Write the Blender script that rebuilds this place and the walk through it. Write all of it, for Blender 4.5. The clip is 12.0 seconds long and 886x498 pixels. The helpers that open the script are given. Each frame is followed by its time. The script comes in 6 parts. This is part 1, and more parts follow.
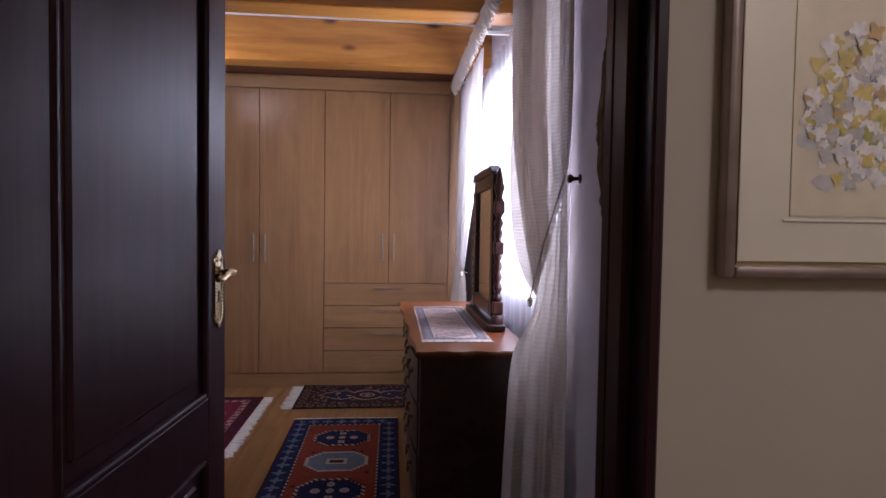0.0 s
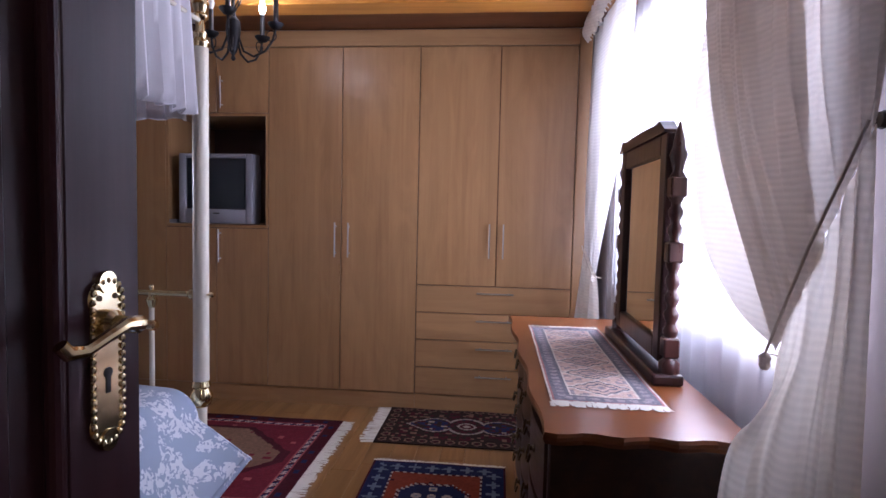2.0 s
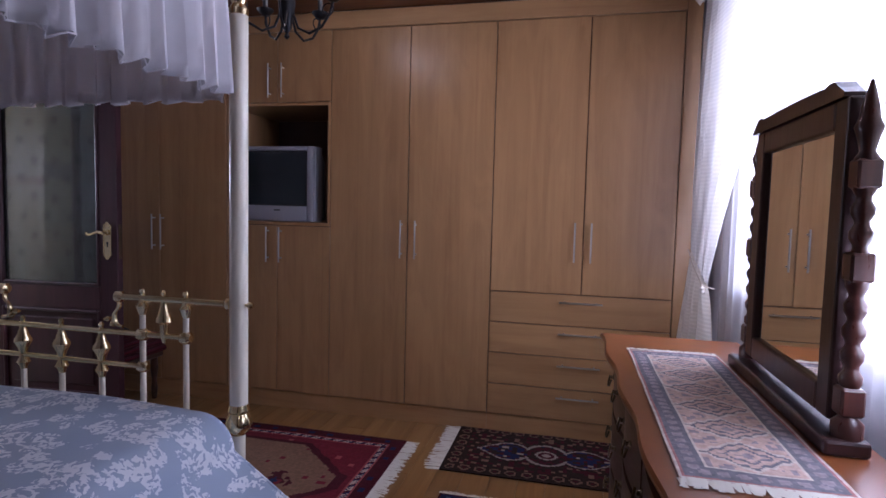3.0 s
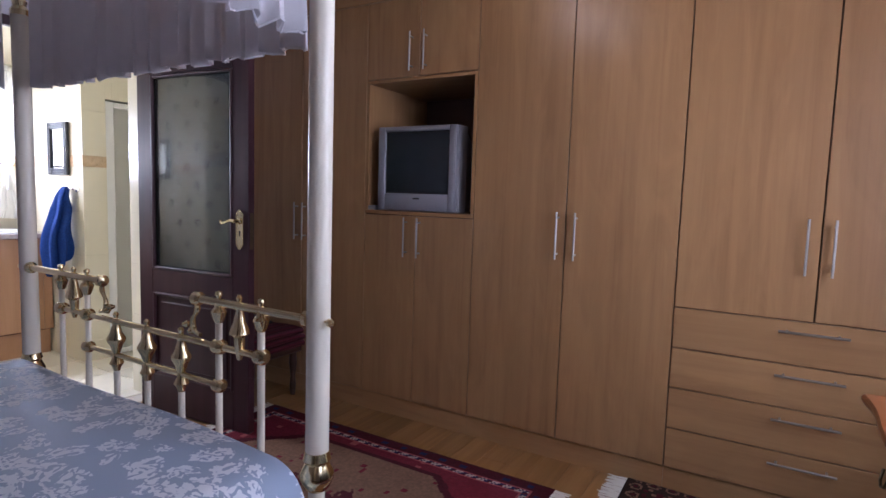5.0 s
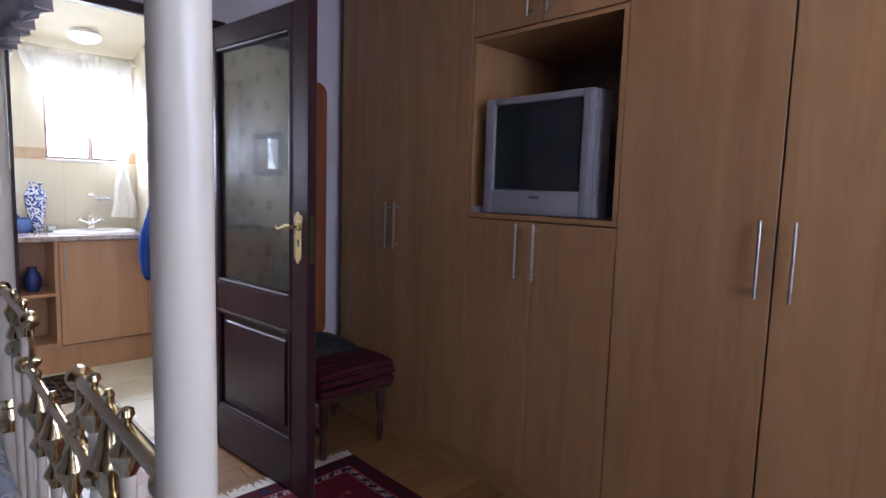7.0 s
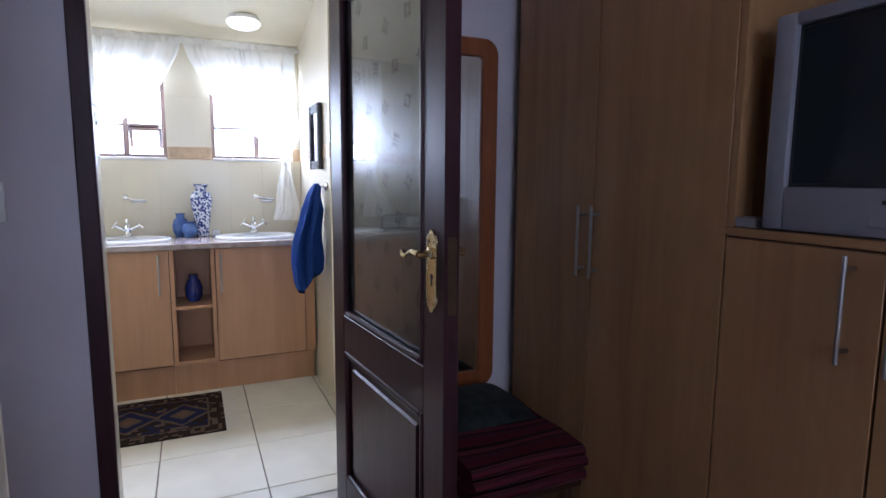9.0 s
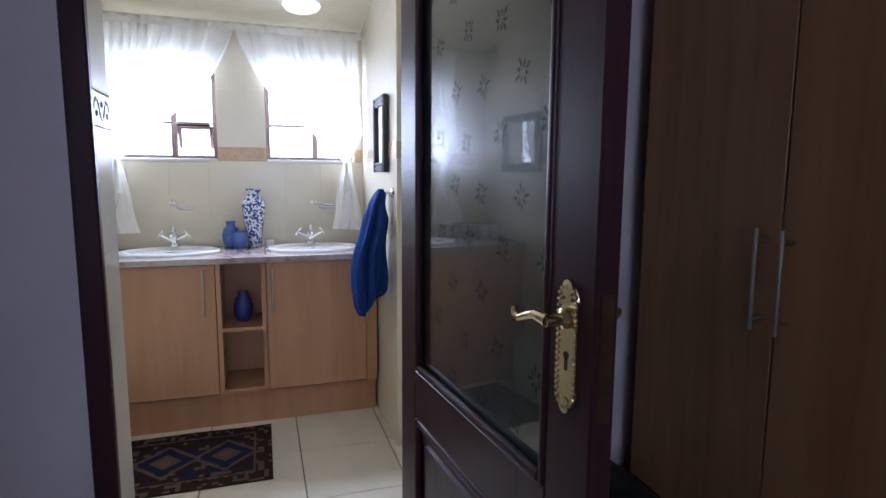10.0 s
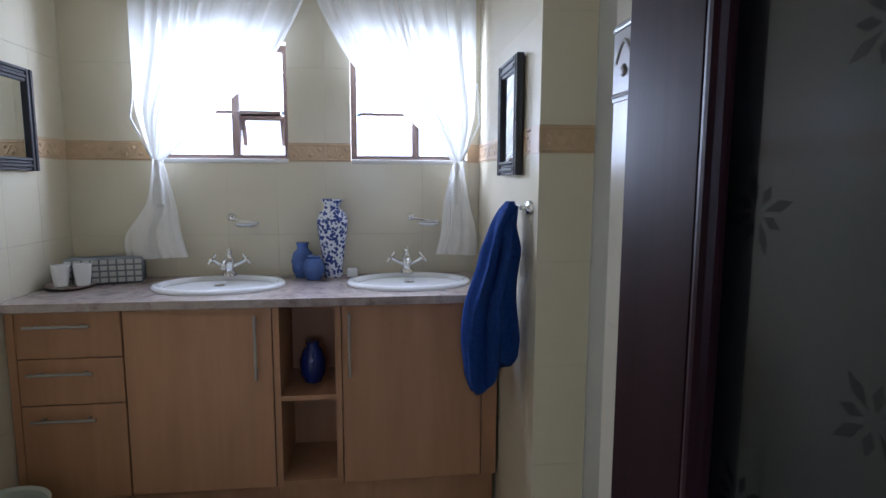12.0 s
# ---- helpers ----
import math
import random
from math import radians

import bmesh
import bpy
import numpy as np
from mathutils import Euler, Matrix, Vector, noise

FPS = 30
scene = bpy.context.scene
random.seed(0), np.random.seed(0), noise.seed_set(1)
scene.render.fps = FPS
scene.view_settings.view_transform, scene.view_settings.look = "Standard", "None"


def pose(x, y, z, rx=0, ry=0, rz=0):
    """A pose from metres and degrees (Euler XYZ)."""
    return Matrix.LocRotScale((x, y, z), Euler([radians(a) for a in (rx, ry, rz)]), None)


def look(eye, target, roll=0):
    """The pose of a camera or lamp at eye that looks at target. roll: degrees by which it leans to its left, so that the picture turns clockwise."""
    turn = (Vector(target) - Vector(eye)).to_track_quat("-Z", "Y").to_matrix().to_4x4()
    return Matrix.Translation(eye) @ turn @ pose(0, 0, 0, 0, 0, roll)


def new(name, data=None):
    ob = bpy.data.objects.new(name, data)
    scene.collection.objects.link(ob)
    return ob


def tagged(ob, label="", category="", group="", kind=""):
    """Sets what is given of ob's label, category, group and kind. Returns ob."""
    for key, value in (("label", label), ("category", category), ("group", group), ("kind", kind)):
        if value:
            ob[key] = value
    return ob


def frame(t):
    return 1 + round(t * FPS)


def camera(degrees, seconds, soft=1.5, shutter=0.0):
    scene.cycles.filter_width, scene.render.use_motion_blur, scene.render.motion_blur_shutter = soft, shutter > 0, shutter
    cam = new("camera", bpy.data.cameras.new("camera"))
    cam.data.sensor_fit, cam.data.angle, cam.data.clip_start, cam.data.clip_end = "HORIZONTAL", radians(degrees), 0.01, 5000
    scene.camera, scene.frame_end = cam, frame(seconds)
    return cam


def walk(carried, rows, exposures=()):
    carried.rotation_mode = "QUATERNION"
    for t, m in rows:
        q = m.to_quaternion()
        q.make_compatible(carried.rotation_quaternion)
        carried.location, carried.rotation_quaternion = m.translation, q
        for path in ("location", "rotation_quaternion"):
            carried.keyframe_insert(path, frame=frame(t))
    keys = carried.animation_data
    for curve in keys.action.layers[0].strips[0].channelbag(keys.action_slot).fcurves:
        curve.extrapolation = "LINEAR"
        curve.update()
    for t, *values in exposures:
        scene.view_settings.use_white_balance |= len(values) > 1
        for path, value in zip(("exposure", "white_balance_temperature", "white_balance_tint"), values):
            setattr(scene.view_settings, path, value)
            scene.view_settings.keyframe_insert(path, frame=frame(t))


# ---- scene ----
cam = camera(76.9, 12.0)
PATH = [
    (0, (0.353, 0.06, 1.23), (0.536, 2.051, 1.159), 0.9),
    (0.5, (0.385, 0.3, 1.229), (0.463, 2.296, 1.139), 1.0),
    (1, (0.401, 0.53, 1.224), (0.368, 2.527, 1.122), 1.0),
    (1.5, (0.373, 0.762, 1.23), (0.244, 2.755, 1.114), 1.1),
    (2, (0.335, 0.949, 1.237), (0.142, 2.936, 1.118), 1.3),
    (2.5, (0.306, 1.156, 1.239), (0.016, 3.131, 1.115), 1.4),
    (3, (0.278, 1.331, 1.24), (-0.175, 3.274, 1.103), 1.4),
    (3.5, (0.237, 1.484, 1.217), (-0.364, 3.387, 1.076), 1.5),
    (5.3, (0.143, 1.995, 1.227), (-0.941, 3.665, 1.041), 1.7),
    (5.5, (0.117, 2.06, 1.219), (-1.014, 3.699, 1.031), 1.6),
    (6, (0.021, 2.255, 1.221), (-1.214, 3.816, 1.025), 1.7),
    (6.5, (-0.075, 2.459, 1.211), (-1.397, 3.947, 1.015), 1.6),
    (6.7, (-0.117, 2.553, 1.223), (-1.48, 4.003, 1.023), 1.7),
    (8.3, (-0.599, 3.11, 1.254), (-2.305, 4.125, 1.012), 0.6),
    (8.5, (-0.679, 3.161, 1.266), (-2.417, 4.118, 1.017), 0.5),
    (9, (-0.89, 3.245, 1.259), (-2.699, 4.058, 1.007), 0.4),
    (9.5, (-1.141, 3.303, 1.278), (-2.995, 4.006, 1.021), 0.3),
    (10, (-1.396, 3.343, 1.281), (-3.283, 3.954, 1.026), 0.4),
    (10.5, (-1.652, 3.383, 1.291), (-3.576, 3.866, 1.032), 0.2),
    (10.8, (-1.798, 3.389, 1.294), (-3.734, 3.821, 1.042), 0.1),
    (11, (-1.898, 3.401, 1.301), (-3.843, 3.792, 1.042), 0.2),
    (11.5, (-2.121, 3.429, 1.29), (-4.078, 3.751, 1.038), 0.2),
    (12, (-2.333, 3.464, 1.285), (-4.303, 3.709, 1.043), 0.2),
]
walk(cam, [(t, look(eye, target, roll)) for t, eye, target, roll in PATH],
     [(0.0, -0.66, 5650, 29), (0.5, -0.45, 5650, 30), (1.0, -0.3, 5680, 29), (1.5, -0.3, 5650, 28), (2.5, -0.48, 5400, 27), (3.0, -0.70, 5380, 28), (3.5, -0.68, 5400, 28),
      (5.5, -0.22, 5450, 22), (6.0, -0.2, 5420, 22), (6.5, -0.3, 5400, 22), (8.5, -0.85, 5150, 20), (9.5, -1.06, 5120, 20), (10.5, -1.5, 5120, 19), (11.0, -1.63, 5120, 18), (12.0, -2.04, 5120, 18)])

# ---- world and large lights ----
world = bpy.data.worlds.new("world")
scene.world = world
world.use_nodes = True
wn = world.node_tree.nodes
sky = wn.new("ShaderNodeTexSky")
sky.sky_type = 'NISHITA'
sky.sun_disc = False
sky.sun_elevation, sky.sun_rotation = radians(50), radians(20)
world.node_tree.links.new(sky.outputs[0], wn["Background"].inputs[0])
wn["Background"].inputs[1].default_value = 0.12
sun = new("sun", bpy.data.lights.new("sun", 'SUN'))
sun.data.energy, sun.data.angle, sun.data.color = 3.0, radians(0.5), (1, 0.95, 0.88)
sun.matrix_world = look((0, 0, 10), (0.4, -4.0, 4.0))


def window_lamp(name, where, to, w, h, power, color=(0.92, 0.96, 1.0)):
    data = bpy.data.lights.new(name, 'AREA')
    data.shape, data.size, data.size_y, data.energy, data.color = 'RECTANGLE', w, h, power, color
    ob = new(name, data)
    ob.matrix_world = look(where, to)
    return ob


window_lamp("bedroom_window_light", (1.22, 3.0, 1.55), (0, 3.0, 1.55), 1.75, 1.2, 122)
window_lamp("bathroom_window_light", (-4.83, 2.87, 1.6), (-4, 2.87, 1.55), 0.5, 0.46, 110)
window_lamp("bathroom_window_light", (-4.83, 3.62, 1.6), (-4, 3.62, 1.55), 0.48, 0.46, 110)
# unseen fill lamp added in the hall to brighten its wall and the open door
window_lamp("hall_ceiling_light", (1.3, -0.75, 2.35), (1.1, -0.4, 0), 0.3, 0.3, 10.5, (1.0, 0.88, 0.74))

# ---- helpers for building ----
BASE = {}


def thing(name, at, label, category, group="", kind="", turn=0.0):
    ob = new(name)
    ob.empty_display_size = 0.05
    m = pose(*at, 0, 0, turn)
    ob.matrix_basis = m
    BASE[ob] = m
    return tagged(ob, label, category, group, kind)


def smooth_mesh(me, angle=35):
    for p in me.polygons:
        p.use_smooth = True
    me.set_sharp_from_angle(angle=radians(angle))


def part(name, bm, mat, parent=None, label="", local=False, smooth=False, angle=35):
    """One mesh object; bm in world metres unless local."""
    m = BASE.get(parent, Matrix())
    if not local:
        bm.transform(m.inverted())
    bmesh.ops.recalc_face_normals(bm, faces=bm.faces)
    me = bpy.data.meshes.new(name)
    bm.to_mesh(me)
    bm.free()
    me.materials.append(mat)
    if smooth:
        smooth_mesh(me, angle)
    ob = new(name, me)
    ob.parent = parent
    BASE[ob] = m
    if label:
        ob["label"] = label
    return ob


def solid(name, bm, mat, label, category, group="", kind="", smooth=False):
    return tagged(part(name, bm, mat, smooth=smooth), label, category, group, kind)


def box(x0, x1, y0, y1, z0, z1, bevel=0.0, bm=None, seg=1):
    bm = bm or bmesh.new()
    made = bmesh.ops.create_cube(bm, size=1)["verts"]
    for v in made:
        v.co = Vector(((x0 + x1) / 2 + v.co.x * (x1 - x0), (y0 + y1) / 2 + v.co.y * (y1 - y0), (z0 + z1) / 2 + v.co.z * (z1 - z0)))
    if bevel:
        edges = list({e for v in made for e in v.link_edges})
        bmesh.ops.bevel(bm, geom=edges, offset=bevel, segments=seg, affect='EDGES', profile=0.5)
    return bm


def frame_of(d):
    d = Vector(d).normalized()
    a = d.orthogonal().normalized()
    return a, d.cross(a)


def lathe(profile, at=(0, 0, 0), axis=(0, 0, 1), seg=20, bm=None):
    """profile: (radius, height) rows along axis from at."""
    bm = bm or bmesh.new()
    d = Vector(axis).normalized()
    a, b = frame_of(d)
    rings = []
    for r, h in profile:
        c = Vector(at) + d * h
        rings.append([bm.verts.new(c + (a * math.cos(2 * math.pi * i / seg) + b * math.sin(2 * math.pi * i / seg)) * max(r, 1e-4)) for i in range(seg)])
    for p, q in zip(rings, rings[1:]):
        for i in range(seg):
            bm.faces.new((p[i], p[(i + 1) % seg], q[(i + 1) % seg], q[i]))
    bm.faces.new(rings[0][::-1])
    bm.faces.new(rings[-1])
    return bm


def tube(points, r, seg=10, bm=None, taper=None):
    bm = bm or bmesh.new()
    pts = [Vector(p) for p in points]
    a = None
    rings = []
    for k, p in enumerate(pts):
        d = (pts[min(k + 1, len(pts) - 1)] - pts[max(k - 1, 0)]).normalized()
        a = (a - d * a.dot(d)).normalized() if a else d.orthogonal().normalized()
        b = d.cross(a)
        rr = r if taper is None else r * taper[k]
        rings.append([bm.verts.new(p + (a * math.cos(2 * math.pi * i / seg) + b * math.sin(2 * math.pi * i / seg)) * rr) for i in range(seg)])
    for p, q in zip(rings, rings[1:]):
        for i in range(seg):
            bm.faces.new((p[i], p[(i + 1) % seg], q[(i + 1) % seg], q[i]))
    bm.faces.new(rings[0][::-1])
    bm.faces.new(rings[-1])
    return bm


def sheet(f, nu, nv, bm=None):
    """A surface from f(u, v), u and v in 0..1."""
    bm = bm or bmesh.new()
    g = [[bm.verts.new(f(i / nu, j / nv)) for i in range(nu + 1)] for j in range(nv + 1)]
    for j in range(nv):
        for i in range(nu):
            bm.faces.new((g[j][i], g[j][i + 1], g[j + 1][i + 1], g[j + 1][i]))
    return bm


def thicken(ob, t):
    mod = ob.modifiers.new("thickness", 'SOLIDIFY')
    mod.thickness = t
    mod.offset = 0
    return ob


def lerp(a, b, t):
    return a + (b - a) * t


def curve_at(rows, t):
    """Piecewise smooth interpolation of (t, value) rows."""
    if t <= rows[0][0]:
        return rows[0][1]
    for (a, va), (b, vb) in zip(rows, rows[1:]):
        if t <= b:
            k = (t - a) / (b - a)
            return lerp(va, vb, k * k * (3 - 2 * k))
    return rows[-1][1]


# ---- materials ----
def nodes_of(name):
    m = bpy.data.materials.new(name)
    m.use_nodes = True
    nt = m.node_tree
    return m, nt, nt.nodes["Principled BSDF"]


def mapped(nt, scale, coord="Object", rot=(0, 0, 0)):
    tc = nt.nodes.new("ShaderNodeTexCoord")
    mp = nt.nodes.new("ShaderNodeMapping")
    mp.inputs["Scale"].default_value = scale
    mp.inputs["Rotation"].default_value = rot
    nt.links.new(tc.outputs[coord], mp.inputs[0])
    return mp.outputs[0]


def noise_tex(nt, vec, scale, detail=4, rough=0.55, distort=0.0):
    n = nt.nodes.new("ShaderNodeTexNoise")
    n.inputs["Scale"].default_value = scale
    n.inputs["Detail"].default_value = detail
    n.inputs["Roughness"].default_value = rough
    n.inputs["Distortion"].default_value = distort
    if vec is not None:
        nt.links.new(vec, n.inputs["Vector"])
    return n.outputs[0]


def ramp(nt, fac, rows):
    r = nt.nodes.new("ShaderNodeValToRGB")
    while len(r.color_ramp.elements) < len(rows):
        r.color_ramp.elements.new(0.5)
    for e, (p, c) in zip(r.color_ramp.elements, rows):
        e.position, e.color = p, (*c, 1)
    nt.links.new(fac, r.inputs[0])
    return r.outputs[0]


def mix(nt, fac, a, b, kind='MIX'):
    n = nt.nodes.new("ShaderNodeMix")
    n.data_type, n.blend_type = 'RGBA', kind
    for k, v in ((0, fac), (6, a), (7, b)):
        if isinstance(v, (int, float)):
            n.inputs[k].default_value = v
        elif isinstance(v, tuple):
            n.inputs[k].default_value = (*v, 1)
        else:
            nt.links.new(v, n.inputs[k])
    return n.outputs[2]


def math_node(nt, op, a, b=None, c=None):
    n = nt.nodes.new("ShaderNodeMath")
    n.operation = op
    for k, v in enumerate((a, b, c)):
        if v is None:
            continue
        if isinstance(v, (int, float)):
            n.inputs[k].default_value = v
        else:
            nt.links.new(v, n.inputs[k])
    return n.outputs[0]


def bump(nt, bsdf, height, strength=0.2, dist=0.002):
    b = nt.nodes.new("ShaderNodeBump")
    b.inputs["Strength"].default_value = strength
    b.inputs["Distance"].default_value = dist
    nt.links.new(height, b.inputs["Height"])
    nt.links.new(b.outputs[0], bsdf.inputs["Normal"])


def scale_by_random(nt, color, lo, hi):
    oi = nt.nodes.new("ShaderNodeObjectInfo")
    v = math_node(nt, 'MULTIPLY_ADD', oi.outputs["Random"], hi - lo, lo)
    h = nt.nodes.new("ShaderNodeHueSaturation")
    nt.links.new(color, h.inputs["Color"])
    nt.links.new(v, h.inputs["Value"])
    return h.outputs[0]


def plain(name, color, rough=0.5, metal=0.0, vary=0.08, scale=8.0, bumps=0.0, spec=0.5):
    m, nt, b = nodes_of(name)
    vec = mapped(nt, (1, 1, 1))
    n = noise_tex(nt, vec, scale)
    big = noise_tex(nt, vec, scale * 0.17, 2)
    lo = tuple(c * (1 - vary) for c in color)
    hi = tuple(min(1, c * (1 + vary)) for c in color)
    col = ramp(nt, n, [(0.3, lo), (0.7, hi)])
    col = mix(nt, math_node(nt, 'MULTIPLY', big, 0.25), col, tuple(c * (1 - 1.5 * vary) for c in color))
    nt.links.new(col, b.inputs["Base Color"])
    b.inputs["Metallic"].default_value = metal
    b.inputs["Specular IOR Level"].default_value = spec
    rr = math_node(nt, 'MULTIPLY_ADD', n, 0.15, rough - 0.07)
    nt.links.new(rr, b.inputs["Roughness"])
    if bumps:
        bump(nt, b, noise_tex(nt, vec, scale * 12, 3), bumps, 0.001)
    return m


def wood(name, dark, mid, light, rough=0.4, grain=(30, 30, 1.2), knots=False, coat=0.0, vary=(0.92, 1.06), spec=0.5, soft=1.0, blotch=0.0, relief=0.12):
    m, nt, b = nodes_of(name)
    vec = mapped(nt, grain)
    oi = nt.nodes.new("ShaderNodeObjectInfo")
    off = nt.nodes.new("ShaderNodeVectorMath")
    off.operation = 'ADD'
    shift = nt.nodes.new("ShaderNodeCombineXYZ")
    s = math_node(nt, 'MULTIPLY', oi.outputs["Random"], 37.0)
    for k in range(3):
        nt.links.new(s, shift.inputs[k])
    nt.links.new(vec, off.inputs[0])
    nt.links.new(shift.outputs[0], off.inputs[1])
    v = off.outputs[0]
    n1 = noise_tex(nt, v, 1.0, 6, 0.6, 0.6)
    n2 = noise_tex(nt, v, 5.0, 3, 0.6)
    big = noise_tex(nt, mapped(nt, tuple(g * 0.15 for g in grain)), 1.0, 2)
    c1 = ramp(nt, n1, [(0.5 - 0.2 * soft, dark), (0.5, mid), (0.5 + 0.22 * soft, light)])
    c2 = mix(nt, math_node(nt, 'MULTIPLY', n2, 0.35), c1, tuple(c * 0.72 for c in mid))
    c3 = mix(nt, math_node(nt, 'MULTIPLY', big, 0.45), c2, tuple(c * 0.86 for c in mid))
    if blotch:
        patch = noise_tex(nt, mapped(nt, tuple(max(g * 0.5, 1.6) for g in grain)), 1.0, 3, 0.6, 1.2)
        c3 = mix(nt, math_node(nt, 'MULTIPLY', ramp(nt, patch, [(0.42, (0, 0, 0)), (0.62, (1, 1, 1))]), blotch), c3, tuple(c * 1.25 for c in light))
    if knots:
        vo = nt.nodes.new("ShaderNodeTexVoronoi")
        vo.inputs["Scale"].default_value = 1.0
        nt.links.new(mapped(nt, (2.3, 5.5, 5.5)), vo.inputs["Vector"])
        k = ramp(nt, vo.outputs["Distance"], [(0.05, (1, 1, 1)), (0.16, (0, 0, 0))])
        c3 = mix(nt, k, c3, tuple(c * 0.35 for c in dark))
    c3 = scale_by_random(nt, c3, *vary)
    nt.links.new(c3, b.inputs["Base Color"])
    nt.links.new(math_node(nt, 'MULTIPLY_ADD', n2, 0.16, rough - 0.08), b.inputs["Roughness"])
    b.inputs["Coat Weight"].default_value = coat
    b.inputs["Coat Roughness"].default_value = 0.15
    b.inputs["Specular IOR Level"].default_value = spec
    bump(nt, b, n2, relief, 0.001)
    return m


def cloth(name, color, translucent=0.5, weave=420.0, rough=0.9, see=0.0, vary=0.05, ribs=0.0):
    m, nt, b = nodes_of(name)
    vec = mapped(nt, (1, 1, 1))
    n = noise_tex(nt, vec, 14.0)
    col = ramp(nt, n, [(0.3, tuple(c * (1 - vary) for c in color)), (0.7, color)])
    nt.links.new(col, b.inputs["Base Color"])
    b.inputs["Roughness"].default_value = rough
    b.inputs["Specular IOR Level"].default_value = 0.15
    w = nt.nodes.new("ShaderNodeTexWave")
    w.bands_direction = 'Z'
    w.inputs["Scale"].default_value = weave
    nt.links.new(vec, w.inputs["Vector"])
    if ribs:
        w.inputs["Distortion"].default_value = 0.6
        w.inputs["Detail Scale"].default_value = 3.0
        col = mix(nt, math_node(nt, 'MULTIPLY', w.outputs[1], ribs), col, tuple(c * 0.35 for c in color))
        nt.links.new(col, b.inputs["Base Color"])
    bump(nt, b, w.outputs[1], 0.5 if ribs else 0.06, 0.002 if ribs else 0.0006)
    out = nt.nodes["Material Output"]
    last = b.outputs[0]
    if translucent:
        t = nt.nodes.new("ShaderNodeBsdfTranslucent")
        nt.links.new(col, t.inputs[0])
        ms = nt.nodes.new("ShaderNodeMixShader")
        ms.inputs[0].default_value = translucent
        nt.links.new(last, ms.inputs[1])
        nt.links.new(t.outputs[0], ms.inputs[2])
        last = ms.outputs[0]
    if see:
        t = nt.nodes.new("ShaderNodeBsdfTransparent")
        ms = nt.nodes.new("ShaderNodeMixShader")
        ms.inputs[0].default_value = see
        nt.links.new(last, ms.inputs[1])
        nt.links.new(t.outputs[0], ms.inputs[2])
        last = ms.outputs[0]
    nt.links.new(last, out.inputs[0])
    return m


def glass(name, tint=(1, 1, 1), rough=0.0):
    m, nt, b = nodes_of(name)
    b.inputs["Base Color"].default_value = (*tint, 1)
    b.inputs["Roughness"].default_value = rough
    b.inputs["Transmission Weight"].default_value = 1.0
    b.inputs["IOR"].default_value = 1.45
    return m


def mirror(name):
    m, nt, b = nodes_of(name)
    b.inputs["Base Color"].default_value = (0.86, 0.88, 0.87, 1)
    b.inputs["Metallic"].default_value = 1.0
    b.inputs["Roughness"].default_value = 0.02
    return m


def emit(name, color, strength):
    m, nt, b = nodes_of(name)
    b.inputs["Base Color"].default_value = (0.9, 0.9, 0.88, 1)
    b.inputs["Emission Color"].default_value = (*color, 1)
    b.inputs["Emission Strength"].default_value = strength
    return m


WALL = plain("lilac_white_plaster", (0.62, 0.58, 0.62), 0.85, vary=0.04, scale=5, bumps=0.25)
HALLWALL = plain("cream_plaster", (0.74, 0.68, 0.56), 0.8, vary=0.04, scale=5, bumps=0.25)
CEIL = plain("white_ceiling_board", (0.82, 0.82, 0.8), 0.8, vary=0.03)
BEAM = wood("varnished_pine_beam", (0.27, 0.085, 0.014), (0.5, 0.205, 0.03), (0.64, 0.31, 0.06), 0.35, (1.3, 14, 14), True, 0.3)
OAK = wood("beech_laminate", (0.25, 0.12, 0.052), (0.36, 0.194, 0.083), (0.42, 0.24, 0.108), 0.34, (17, 17, 0.6), vary=(0.94, 1.03), soft=1.2, blotch=0.22)
OAKH = wood("beech_laminate_level_grain", (0.25, 0.12, 0.052), (0.36, 0.194, 0.083), (0.42, 0.24, 0.108), 0.34, (0.6, 17, 17), vary=(0.94, 1.03), soft=1.2, blotch=0.22)
BIRCH = wood("pale_beech_laminate", (0.33, 0.165, 0.078), (0.42, 0.222, 0.11), (0.49, 0.275, 0.15), 0.4, (14, 14, 0.8), vary=(0.96, 1.03), soft=1.5, blotch=0.12)
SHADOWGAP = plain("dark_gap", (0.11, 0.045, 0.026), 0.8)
# niche back: the shade inside the recess is put into this dark colour
NICHEBACK = plain("shade_toned_backing_board", (0.15, 0.10, 0.092), 0.7)
# pine darkened to hold the shadow the last beam casts on the board
BOARD = wood("beam_shaded_pine", (0.07, 0.02, 0.006), (0.12, 0.038, 0.011), (0.17, 0.06, 0.018), 0.5, (1.3, 14, 14))
MAHOG = wood("dark_stained_door_wood", (0.029, 0.0098, 0.0135), (0.045, 0.0152, 0.0205), (0.064, 0.0215, 0.028), 0.39, (18, 18, 1.0), spec=0.27)
DRESS = wood("dark_imbuia_wood", (0.02, 0.009, 0.006), (0.045, 0.018, 0.011), (0.08, 0.032, 0.018), 0.35, (20, 3, 20), coat=0.15)
DTOP = plain("polished_reddish_top", (0.165, 0.050, 0.013), 0.28, 0, 0.10, 9)
for k in [k for k in DTOP.node_tree.links if k.to_socket.name == "Roughness" and k.to_node.type == 'BSDF_PRINCIPLED']:
    DTOP.node_tree.links.remove(k)
DTOP.node_tree.nodes["Principled BSDF"].inputs["Roughness"].default_value = 0.3
PINE = wood("orange_pine", (0.17, 0.048, 0.014), (0.26, 0.078, 0.02), (0.33, 0.115, 0.034), 0.4, (20, 20, 1.4))
